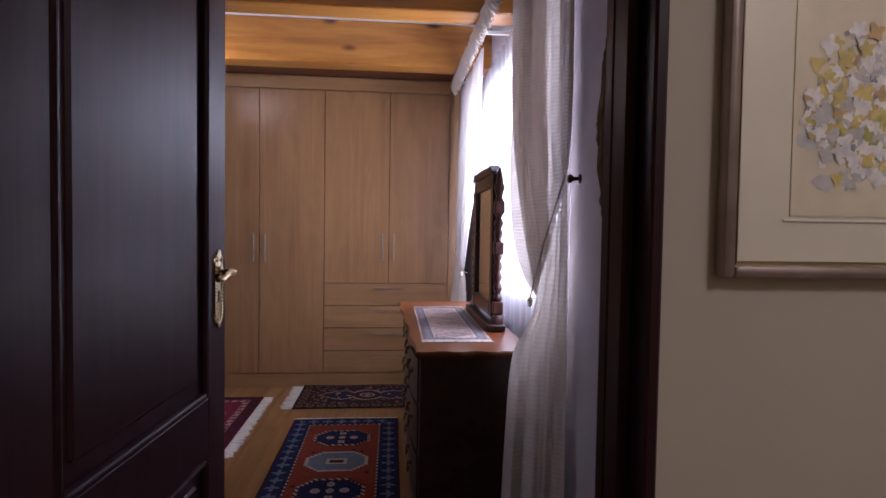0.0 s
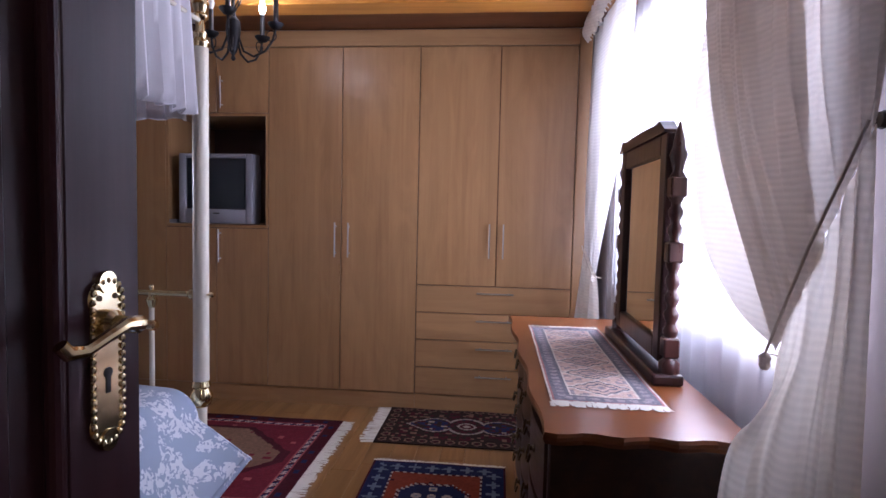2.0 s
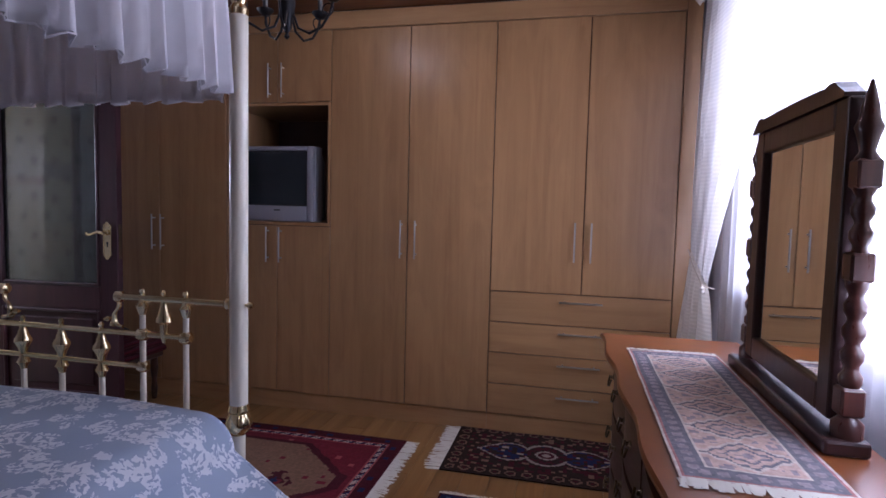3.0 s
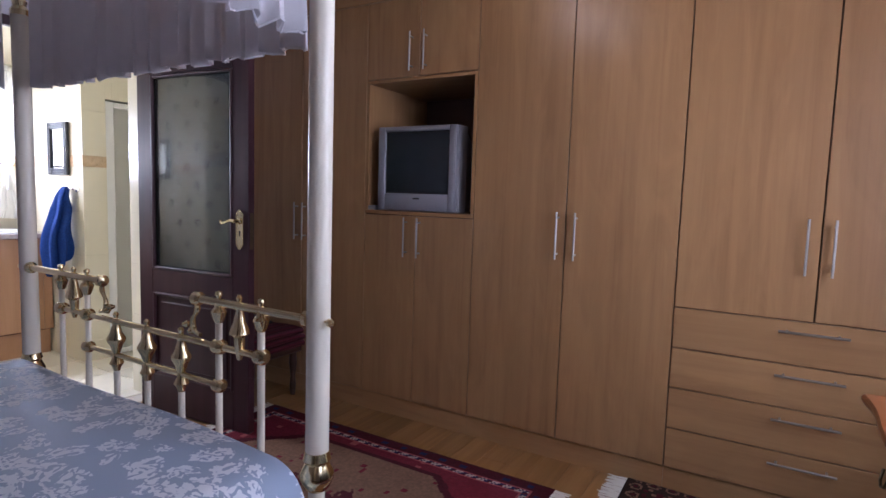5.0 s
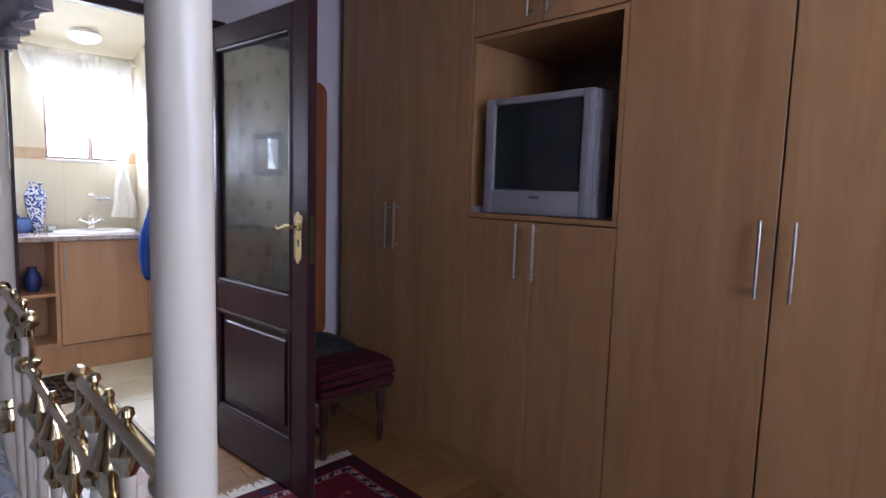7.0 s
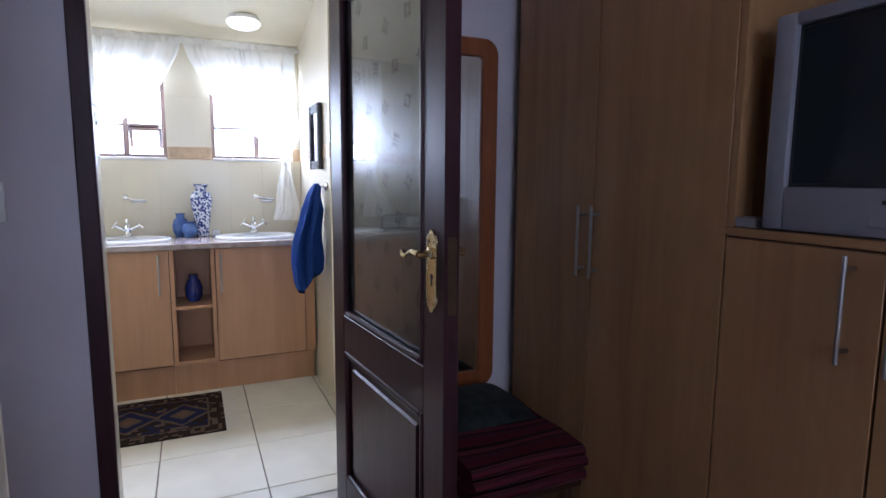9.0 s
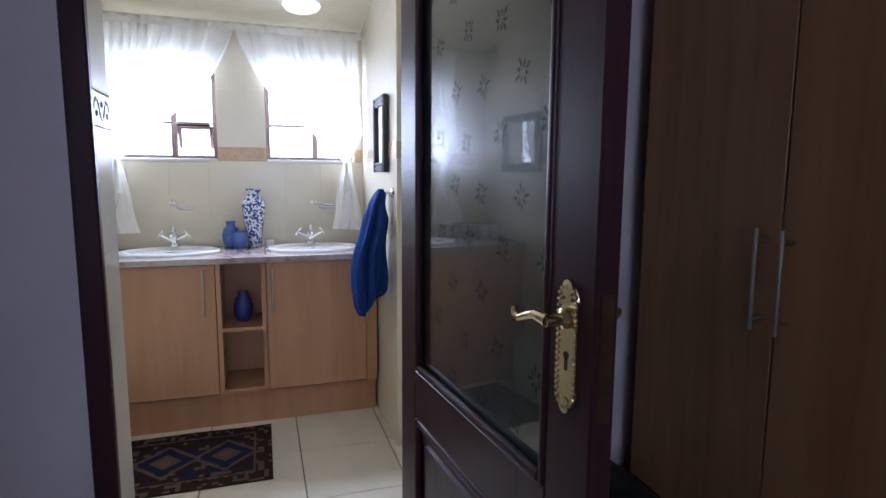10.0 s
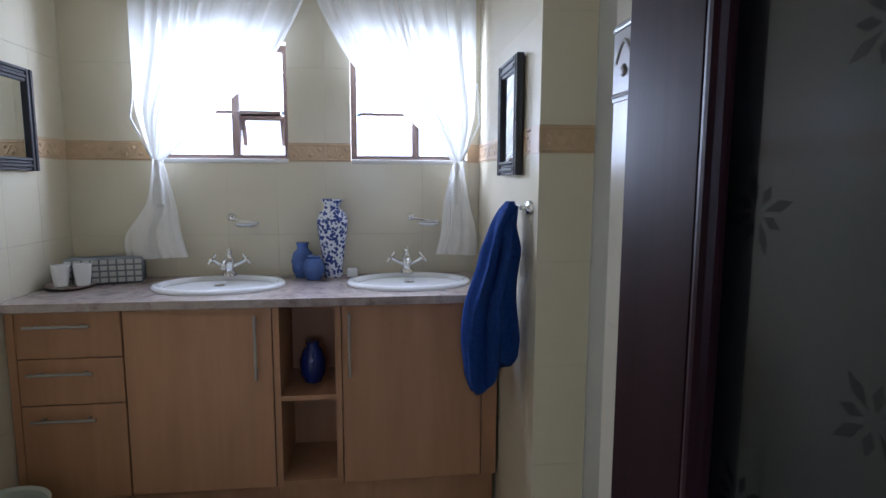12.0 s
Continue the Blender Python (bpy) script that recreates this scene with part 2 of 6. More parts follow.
PLANK = wood("laminate_floor_plank", (0.19, 0.088, 0.025), (0.275, 0.136, 0.044), (0.35, 0.19, 0.07), 0.34, (22, 1.3, 22), vary=(0.86, 1.08))
GREYPLANK = wood("pale_grey_plank", (0.42, 0.36, 0.3), (0.52, 0.46, 0.4), (0.6, 0.54, 0.48), 0.4, (22, 1.3, 22), vary=(0.9, 1.06))
BRASS = plain("polished_brass", (0.78, 0.66, 0.40), 0.17, 1.0, 0.1, 20)
STEEL = plain("brushed_steel", (0.41, 0.395, 0.38), 0.35, 1.0, 0.05, 30)
CHROME = plain("chrome", (0.85, 0.86, 0.88), 0.08, 1.0, 0.02, 30)
IRON = plain("black_wrought_iron", (0.015, 0.015, 0.018), 0.45, 0.6, 0.2, 30, 0.2)
ENAMEL = plain("cream_enamel", (0.79, 0.73, 0.61), 0.22, vary=0.03, scale=6)
GILT = plain("antique_gilt", (0.16, 0.09, 0.04), 0.5, 0.5, 0.35, 25, 0.6)
SILVERP = plain("silver_plastic", (0.31, 0.305, 0.345), 0.35, 0.3, 0.03, 10)
DARKP = plain("black_plastic", (0.02, 0.02, 0.022), 0.4, 0, 0.1, 20)
SCREEN = plain("dark_screen_glass", (0.018, 0.022, 0.026), 0.12, 0, 0.02, 3)
MIRROR = mirror("mirror_glass")
GLASS = glass("clear_glass")
CERAMIC = plain("white_ceramic", (0.86, 0.87, 0.88), 0.12, vary=0.02)
NET = cloth("white_net", (0.88, 0.88, 0.9), 0.4, 300, see=0.55)
FRILL = cloth("white_frill_cotton", (0.87, 0.85, 0.88), 0.38, 500)
WINWOOD = plain("brown_window_paint", (0.1, 0.06, 0.045), 0.5)
BLUECLAY = plain("blue_glaze", (0.07, 0.13, 0.36), 0.25, vary=0.25, scale=20)
TILEW = plain("cream_wall_tile", (0.74, 0.68, 0.52), 0.18, vary=0.025, scale=3)
GROUT = plain("grey_grout", (0.7, 0.66, 0.54), 0.9)
GROUTF = plain("brown_grout", (0.22, 0.17, 0.12), 0.9)
TILEF = plain("cream_floor_tile", (0.80, 0.75, 0.62), 0.2, vary=0.06, scale=5)
BORDER = plain("tan_border_tile", (0.58, 0.42, 0.25), 0.3, vary=0.12, scale=14)
CREAMPAINT = plain("cream_paint", (0.8, 0.74, 0.56), 0.7, vary=0.03)
WHITEP = plain("white_paint", (0.8, 0.79, 0.76), 0.5, vary=0.03)

# ---- large structure ----
XR, XL, YD, YB, ZC = 1.0, -2.85, 0.80, 5.02, 2.58      # bedroom: window wall, bathroom wall, door wall, back, ceiling


def wall(name, boxes, mat, label):
    bm = bmesh.new()
    for b in boxes:
        box(*b, bm=bm)
    return solid(name, bm, mat, label, "wall", kind="structure")


# window wall with one wide opening
WY0, WY1, WZ0, WZ1 = 2.12, 4.08, 0.92, 2.15
wall("wall_east", [(XR, 1.24, 0.66, WY0, 0, 2.7), (XR, 1.24, WY1, YB, 0, 2.7), (XR, 1.24, WY0, WY1, 0, WZ0), (XR, 1.24, WY0, WY1, WZ1, 2.7)], WALL,
     "lilac-white plaster wall with a curtained window")
wall("wall_north", [(-3.1, 1.24, YB, YB + 0.15, 0, 2.7)], WALL, "lilac-white plaster wall behind the wardrobe")
# entrance wall, two skins: hall side cream, bedroom side lilac
DX0, DX1, DZ = -0.215, 0.64, 2.0
wall("wall_south", [(-3.05, DX0, 0.732, YD, 0, 2.7), (DX1 + 0.02, XR, 0.732, YD, 0, 2.7), (DX0, DX1, 0.732, YD, DZ, 2.7)], WALL, "lilac-white plaster wall beside the entrance")
wall("wall_hall_side", [(-1.8, DX0, 0.66, 0.732, 0, 2.7), (DX1 + 0.012, 1.7, 0.66, 0.732, 0, 2.7), (DX0, DX1, 0.66, 0.732, DZ, 2.7)], HALLWALL, "cream plaster hall wall with a framed painting")
# bathroom partition
BY0, BY1, BZ = 2.938, 3.777, 1.98
RV0, RV1 = 2.964, 3.795                                  # bare ends of the wall in the bathroom doorway
wall("wall_west", [(-2.95, XL, YD, RV0, 0, 2.7), (-2.95, XL, RV1, YB, 0, 2.7), (-2.95, XL, RV0, RV1, BZ, 2.7)], WALL, "lilac-white plaster wall with the bathroom doorway")
BXW, BYL, BYR, BXC = -4.712, 2.27, 3.914, -3.83           # bathroom: window wall, end walls, corner of the recess
BW = [(2.60, 3.12), (3.373, 3.862)]
BSZ, BTZ = 1.367, 1.835
wall("wall_bath_window", [(-4.92, BXW - 0.008, 2.0, BW[0][0], 0, 2.7), (-4.92, BXW - 0.008, BW[0][1], BW[1][0], 0, 2.7), (-4.92, BXW - 0.008, BW[1][1], 5.1, 0, 2.7)]
     + [(-4.92, BXW - 0.008, a, b, 0, BSZ) for a, b in BW] + [(-4.92, BXW - 0.008, a, b, BTZ, 2.7) for a, b in BW], GROUT, "cream tiled bathroom wall with two small windows")
wall("wall_bath_left", [(BXW - 0.2, -2.95, BYL - 0.15, BYL - 0.008, 0, 2.7)], GROUT, "cream tiled bathroom end wall")
wall("wall_bath_right", [(BXW - 0.2, BXC - 0.009, BYR + 0.008, BYR + 0.12, 0, 2.7), (BXC - 0.12, BXC - 0.008, BYR + 0.12, 4.07, 0, 2.7),
     (BXC - 0.12, BXC - 0.008, 4.62, 5.1, 0, 2.7), (BXC - 0.12, BXC - 0.008, 4.07, 4.62, 1.83, 2.7), (-4.9, -2.95, 5.0, 5.1, 0, 2.7)], GROUT, "cream tiled recess wall beside the basins")
wall("wall_bath_door_side", [(-3.07, -2.95, BYL, RV0, 0, 2.7), (-3.07, -2.95, RV1, 5.0, 0, 2.7), (-3.07, -2.95, RV0, RV1, BZ + 0.002, 2.7)], CREAMPAINT,
     "cream bathroom side of the doorway wall")
# hall around the start
wall("wall_hall_end", [(1.6, 1.75, -1.6, 0.66, 0, 2.7), (-1.85, -1.7, -1.6, 0.66, 0, 2.7), (-1.85, 1.75, -1.75, -1.6, 0, 2.7)], HALLWALL, "cream plaster hall walls")

# ceilings
solid("ceiling", box(XL - 0.1, XR + 0.2, 0.7, YB + 0.1, ZC, ZC + 0.1), CEIL, "white ceiling boards between the beams", "ceiling", kind="structure")
solid("ceiling_hall", box(-1.85, 1.75, -1.75, 0.7, 2.5, 2.6), CEIL, "white hall ceiling", "ceiling", kind="structure")
bm = bmesh.new()
vs = [bm.verts.new(p) for p in ((-4.92, 2.0, 2.05), (-2.94, 2.0, 2.53), (-2.94, 5.1, 2.53), (-4.92, 5.1, 2.05))]
vt = [bm.verts.new(v.co + Vector((0, 0, 0.08))) for v in vs]
bm.faces.new(vs), bm.faces.new(vt)
for i in range(4):
    bm.faces.new((vs[i], vs[(i + 1) % 4], vt[(i + 1) % 4], vt[i]))
solid("ceiling_bathroom", bm, CREAMPAINT, "cream sloping bathroom ceiling", "ceiling", kind="structure")
solid("roof", box(-5.1, 1.9, -1.8, 5.3, 2.72, 2.8), CEIL, "roof slab closing the rooms", "roof", kind="structure")


def beam(y0, y1):
    b = thing("ceiling_beam", ((XL + XR) / 2, (y0 + y1) / 2, 2.3), "varnished orange pine ceiling beam with knots", "beam", "ceiling beams")
    part("timber", box(XL, XR, y0, y1, 2.3, ZC, 0.006), BEAM, b)


for y in (0.93, 1.88, 2.83, 3.78):
    beam(y, y + 0.16)
# board behind the last beam, with the beam's shadow in its colour
bd = thing("ceiling_board", (-0.93, 4.18, 2.38), "pine board between the last beam and the wardrobe, coloured dark for the beam's shadow", "ceiling board")
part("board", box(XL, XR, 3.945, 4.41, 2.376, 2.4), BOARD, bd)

# floors
solid("floor", box(XL - 0.1, XR, 0.70, YB, -0.1, -0.008), SHADOWGAP, "golden laminate plank floor", "floor", kind="structure")
solid("floor_hall", box(-1.85, 1.75, -1.75, 0.70, -0.1, -0.001), PLANK, "laminate hall floor", "floor", kind="structure")
solid("floor_bathroom", box(-4.92, XL - 0.1, 2.1, 5.1, -0.1, 0.014), GROUTF, "cream floor tiles with brown grout", "floor", kind="structure")
solid("ground", box(-60, 60, -60, 60, -0.4, -0.3), plain("dry_ground", (0.3, 0.26, 0.18), 0.95), "dry ground outside the house", "ground", kind="structure")


# door frames
def door_frame(name, boxes, label):
    f = thing(name, ((boxes[0][0] + boxes[0][1]) / 2, (boxes[0][2] + boxes[0][3]) / 2, 0), label, "door frame", kind="structure")
    for n, b in zip(("jamb", "jamb", "lintel"), boxes):
        part(n, box(*b, 0.004), MAHOG, f)
    return f


f = door_frame("door_frame_1", [(DX1 - 0.018, DX1 + 0.0198, 0.7325, 0.762, 0, DZ + 0.02), (DX0 - 0.03, DX0 + 0.015, 0.648, 0.81, 0, DZ + 0.02), (DX0 + 0.015, DX1 - 0.015, 0.648, 0.81, DZ - 0.03, DZ + 0.02)],
               "dark-stained wooden door frame of the entrance")
part("jamb_lining", box(DX1 - 0.004, DX1 + 0.0118, 0.65, 0.732, 0, DZ - 0.03, 0.003), MAHOG, f)
part("door_stop", box(DX1 - 0.018, DX1 - 0.0042, 0.69, 0.7323, 0, DZ - 0.03, 0.003), MAHOG, f)
f = door_frame("door_frame_2", [(-2.862, -2.835, BY0, BY0 + 0.052, 0, BZ), (-2.862, -2.83, BY1 - 0.05, BY1 + 0.025, 0, BZ), (-2.862, -2.83, BY0 + 0.052, BY1 - 0.05, BZ - 0.045, BZ)],
               "dark-stained wooden door frame of the bathroom")
part("threshold", box(-2.97, -2.85, RV0 + 0.009, RV1 - 0.009, 0.0, 0.02, 0.004), GREYPLANK, f, "pale threshold strip")


# windows
def sash(w, x, y0, y1, z0, z1):
    """Top-hung casement pushed outwards at the bottom."""
    s = 0.018
    m = pose(x, 0, z1, 0, 24, 0)
    for n, b in (("sash_side", (y0, y0 + s, z0, z1)), ("sash_side", (y1 - s, y1, z0, z1)), ("sash_rail", (y0 + s, y1 - s, z0, z0 + s)), ("sash_rail", (y0 + s, y1 - s, z1 - s, z1))):
        bm = box(-0.014, 0.014, b[0], b[1], b[2] - z1, b[3] - z1)
        bm.transform(m)
        part(n, bm, WINWOOD, w)
    part("stay", tube([(x, y0 + 0.06, z0 + 0.01), (x - 0.10, y0 + 0.12, z0 + 0.045)], 0.004, 6), STEEL, w)


def window(name, lo, hi, axis_x, y0, y1, z0, z1, splits, zsplit, out, ajar=-1, t=0.045):
    w = thing(name, (axis_x, (y0 + y1) / 2, z0), "brown-framed casement window behind curtains", "window", kind="structure")
    part("window_frame", box(lo, hi, y0, y1, z0, z0 + t), WINWOOD, w)
    part("window_frame", box(lo, hi, y0, y1, z1 - t, z1), WINWOOD, w)
    part("window_frame", box(lo, hi, y0, y0 + t, z0 + t, z1 - t), WINWOOD, w)
    part("window_frame", box(lo, hi, y1 - t, y1, z0 + t, z1 - t), WINWOOD, w)
    cuts = [y0 + t, *splits, y1 - t]
    for s in splits:
        part("mullion", box(lo, hi, s - 0.015, s + 0.015, z0 + t, z1 - t), WINWOOD, w)
    for k, (a, b) in enumerate(zip(cuts, cuts[1:])):
        part("glazing_bar", box(lo + 0.004, hi - 0.004, a + 0.015, b - 0.015, zsplit - 0.006, zsplit + 0.006), WINWOOD, w)
        for c, d in ((z0 + t, zsplit - 0.01), (zsplit + 0.01, z1 - t)):
            if k == ajar and d < z1 - t - 0.01:
                sash(w, (lo + hi) / 2, a + 0.017, b - 0.002, c, d)
            p = part("pane", box((lo + hi) / 2 - 0.002, (lo + hi) / 2 + 0.002, a, b, c, d), GLASS, w)
            p.visible_shadow = False
    return w


window("window_1", 1.1, 1.15, 1.12, WY0, WY1, WZ0, WZ1, (2.77, 3.43), 1.75, 1)
for k, (a, b) in enumerate(BW):
    w = window("window_%d" % (k + 2), -4.82, -4.78, -4.8, a, b, BSZ, BTZ, ((a + b) / 2 + (0.04 if k == 0 else 0.03),), 1.565, -1, 1 if k == 0 else -1, 0.024)
    part("window_sill", box(-4.78, BXW + 0.004, a + 0.003, b - 0.003, BSZ - 0.012, BSZ + 0.006, 0.003), WHITEP, w)

# ---- wardrobe wall ----
YF = 4.40
WTOP, WBOT = 2.27, 0.105


def bar_handle(parent, x, z0, z1, y=None, level=False, mat=STEEL, front_x=None):
    """Slim bar pull; upright at x, or level from x to z1 when level."""
    bm = bmesh.new()
    y = YF if y is None else y
    if front_x is not None:
        o = front_x + 0.03
        if level:
            tube([(o, x, z0), (o, z1, z0)], 0.0055, 10, bm)
            for yy in (x + 0.03, z1 - 0.03):
                tube([(front_x, yy, z0), (o, yy, z0)], 0.004, 8, bm)
        else:
            tube([(o, x, z0), (o, x, z1)], 0.0055, 10, bm)
            for zz in (z0 + 0.03, z1 - 0.03):
                tube([(front_x, x, zz), (o, x, zz)], 0.004, 8, bm)
    elif level:
        tube([(x, y - 0.032, z0), (z1, y - 0.032, z0)], 0.0048, 10, bm)
        for xx in (x + 0.03, z1 - 0.03):
            tube([(xx, y, z0), (xx, y - 0.032, z0)], 0.0045, 8, bm)
    else:
        tube([(x, y - 0.032, z0), (x, y - 0.032, z1)], 0.0048, 10, bm)
        for zz in (z0 + 0.025, z1 - 0.025):
            tube([(x, y, zz), (x, y - 0.032, zz)], 0.0045, 8, bm)
    return part("handle", bm, mat, parent, "brushed steel bar handle", smooth=True)


def leaf(parent, name, x0, x1, z0, z1, mat=OAK):
    return part(name, box(x0 + 0.0028, x1 - 0.0028, YF, YF + 0.018, z0 + 0.0028, z1 - 0.0028, 0.0012), mat, parent)


def carcass(u, x0, x1, z0=WBOT, z1=WTOP):
    part("body", box(x0, x1, YF + 0.0185, YB - 0.005, z0, z1), SHADOWGAP, u)


def unit(x0, x1, label):
    return thing("wardrobe_unit", ((x0 + x1) / 2, 4.7, WBOT), label, "wardrobe", "wardrobe units")


U = [-2.768, -1.82, -1.128, -0.163, 0.79]
u = unit(U[0], U[1], "tall beech laminate wardrobe with two closed doors")
carcass(u, U[0], U[1])
for a, b, h in ((U[0], -2.306, -2.34), (-2.306, U[1], -2.275)):
    bar_handle(leaf(u, "door", a, b, WBOT, WTOP), h, 0.95, 1.175)

u = unit(U[1], U[2], "beech laminate wardrobe unit with an open television niche")
NZ0, NZ1, NS = 1.15, 1.853, -1.475
part("body", box(U[1], U[2], YF + 0.0185, YB - 0.005, WBOT, NZ0 - 0.02), SHADOWGAP, u)
part("body", box(U[1], U[2], YF + 0.0185, YB - 0.005, NZ1 + 0.005, WTOP), SHADOWGAP, u)
part("shelf", box(U[1] + 0.001, U[2] - 0.001, YF - 0.006, YB - 0.01, NZ0 - 0.02, NZ0, 0.002), OAKH, u)
part("niche_top", box(U[1] + 0.02, U[2] - 0.02, YF + 0.002, YB - 0.03, NZ1 - 0.012, NZ1 + 0.004), OAKH, u)
part("side_panel", box(U[1] + 0.001, U[1] + 0.019, YF + 0.001, YB - 0.01, NZ0 + 0.0005, NZ1 + 0.0045), OAK, u)
part("side_panel", box(U[2] - 0.019, U[2] - 0.001, YF + 0.001, YB - 0.01, NZ0 + 0.0005, NZ1 + 0.0045), OAK, u)
# back panel carries the niche's shade in its colour
part("back_panel", box(U[1] + 0.02, U[2] - 0.02, YB - 0.028, YB - 0.012, NZ0 + 0.0005, NZ1 - 0.0125), NICHEBACK, u, "niche backing board coloured dark for the shade inside")
for a, b, h in ((U[1], NS, -1.522), (NS, U[2], -1.435)):
    bar_handle(leaf(u, "upper_door", a, b, NZ1 + 0.006, WTOP), h, 1.885, 2.085)
for a, b, h in ((U[1], NS, -1.532), (NS, U[2], -1.447)):
    bar_handle(leaf(u, "lower_door", a, b, WBOT, NZ0 - 0.022), h, 0.905, 1.118)

u = unit(U[2], U[3], "tall beech laminate wardrobe with two closed doors")
carcass(u, U[2], U[3])
for a, b, h in ((U[2], -0.65, -0.684), (-0.65, U[3], -0.598)):
    bar_handle(leaf(u, "door", a, b, WBOT, WTOP), h, 0.962, 1.18)

u = unit(U[3], U[4], "beech laminate wardrobe with two doors over four drawers")
carcass(u, U[3], U[4])
for a, b, h in ((U[3], 0.330, 0.285), (0.330, U[4], 0.370)):
    bar_handle(leaf(u, "door", a, b, 0.803, WTOP), h, 0.98, 1.192)
DRW = [WBOT, 0.280, 0.457, 0.630, 0.803]
for a, b in zip(DRW, DRW[1:]):
    bar_handle(leaf(u, "drawer", U[3], U[4], a, b, OAKH), 0.217, (a + b) / 2 + 0.045, 0.443, level=True)
w = thing("wardrobe_end_panel", (0.815, 4.7, 0), "beech laminate end panel of the wardrobe", "panel")
part("panel", box(U[4] + 0.002, 0.868, YF + 0.004, YB - 0.005, 0, WTOP + 0.1, 0.002), OAK, w)
w = thing("wardrobe_cornice", (-0.9, 4.45, WTOP), "beech laminate cornice strip above the wardrobe doors", "cornice")
part("strip", box(U[0], U[4], YF - 0.004, YF + 0.03, WTOP + 0.003, WTOP + 0.1, 0.003), OAKH, w)
part("strip", box(U[0], U[4], YF + 0.03, YB - 0.01, WTOP + 0.003, WTOP + 0.02), SHADOWGAP, w)
w = thing("wardrobe_plinth", (-0.9, 4.48, 0), "beech laminate plinth under the wardrobe", "plinth")
for a, b in zip(U, U[1:]):
    part("board", box(a + 0.0005, b - 0.0005, 4.409, 4.43, 0, WBOT - 0.002), OAKH, w)


# ---- television ----
def television():
    x0, x1, z0, z1, yf = -1.725, -1.235, NZ0 + 0.004, 1.602, 4.40
    tv = thing("television", ((x0 + x1) / 2, 4.6, NZ0), "silver-grey tube television, switched off, in the wardrobe niche", "television")
    bm = bmesh.new()
    c = Vector(((x0 + x1) / 2, 0, (z0 + z1) / 2))
    rings = []
    for y, sx, sz, dz in ((yf + 0.02, 1, 1, 0), (yf + 0.11, 1, 1, 0), (yf + 0.13, 0.93, 0.96, -0.005), (yf + 0.3, 0.7, 0.8, -0.03), (yf + 0.42, 0.45, 0.5, -0.08)):
        w2, h2 = (x1 - x0) / 2 * sx, (z1 - z0) / 2 * sz
        rings.append([bm.verts.new((c.x + a * w2, y, c.z + dz + b * h2)) for a, b in ((-1, -1), (1, -1), (1, 1), (-1, 1))])
    for p, q in zip(rings, rings[1:]):
        for i in range(4):
            bm.faces.new((p[i], p[(i + 1) % 4], q[(i + 1) % 4], q[i]))
    bm.faces.new(rings[0]), bm.faces.new(rings[-1])
    part("casing", bm, SILVERP, tv)
    sx0, sx1, sz0, sz1 = x0 + 0.045, x1 - 0.042, z0 + 0.092, z1 - 0.027
    bm = bmesh.new()
    for b in ((x0, sx0, yf - 0.01, yf + 0.02, z0, z1), (sx1, x1, yf - 0.01, yf + 0.02, z0, z1), (sx0, sx1, yf - 0.01, yf + 0.02, sz1, z1), (sx0, sx1, yf - 0.01, yf + 0.02, z0, sz0)):
        box(*b, 0.006, bm, 2)
    part("front_bezel", bm, SILVERP, tv, smooth=True)
    part("tube_surround", box(sx0 + 0.0005, sx1 - 0.0005, yf + 0.004, yf + 0.016, sz0 + 0.0005, sz1 - 0.0005), DARKP, tv)
    part("screen", sheet(lambda a, b: Vector((lerp(sx0 + 0.008, sx1 - 0.008, a), yf + 0.002 - 0.012 * (1 - (2 * a - 1) ** 2) * (1 - (2 * b - 1) ** 2) ** 0.7, lerp(sz0 + 0.008, sz1 - 0.008, b))), 14, 10),
         SCREEN, tv, "dark glossy picture tube", smooth=True)
    part("badge", box(-1.49, -1.45, yf - 0.013, yf - 0.009, z0 + 0.062, z0 + 0.07), DARKP, tv)
    part("control_flap", box(-1.51, -1.41, yf - 0.0125, yf - 0.009, z0 + 0.02, z0 + 0.04, 0.001), SILVERP, tv)
    part("speaker_grille", box(x1 - 0.0125, x1 - 0.0095, yf - 0.012, yf - 0.009, z0 + 0.02, z1 - 0.02, 0.001), plain("grey_grille", (0.3, 0.31, 0.33), 0.6), tv)


television()
r = thing("remote_control", (-1.775, 4.41, NZ0), "small grey remote control on the niche shelf", "remote control")
part("body", box(-1.80, -1.745, 4.40, 4.46, NZ0 + 0.001, NZ0 + 0.025, 0.006, None, 2), SILVERP, r, smooth=True)

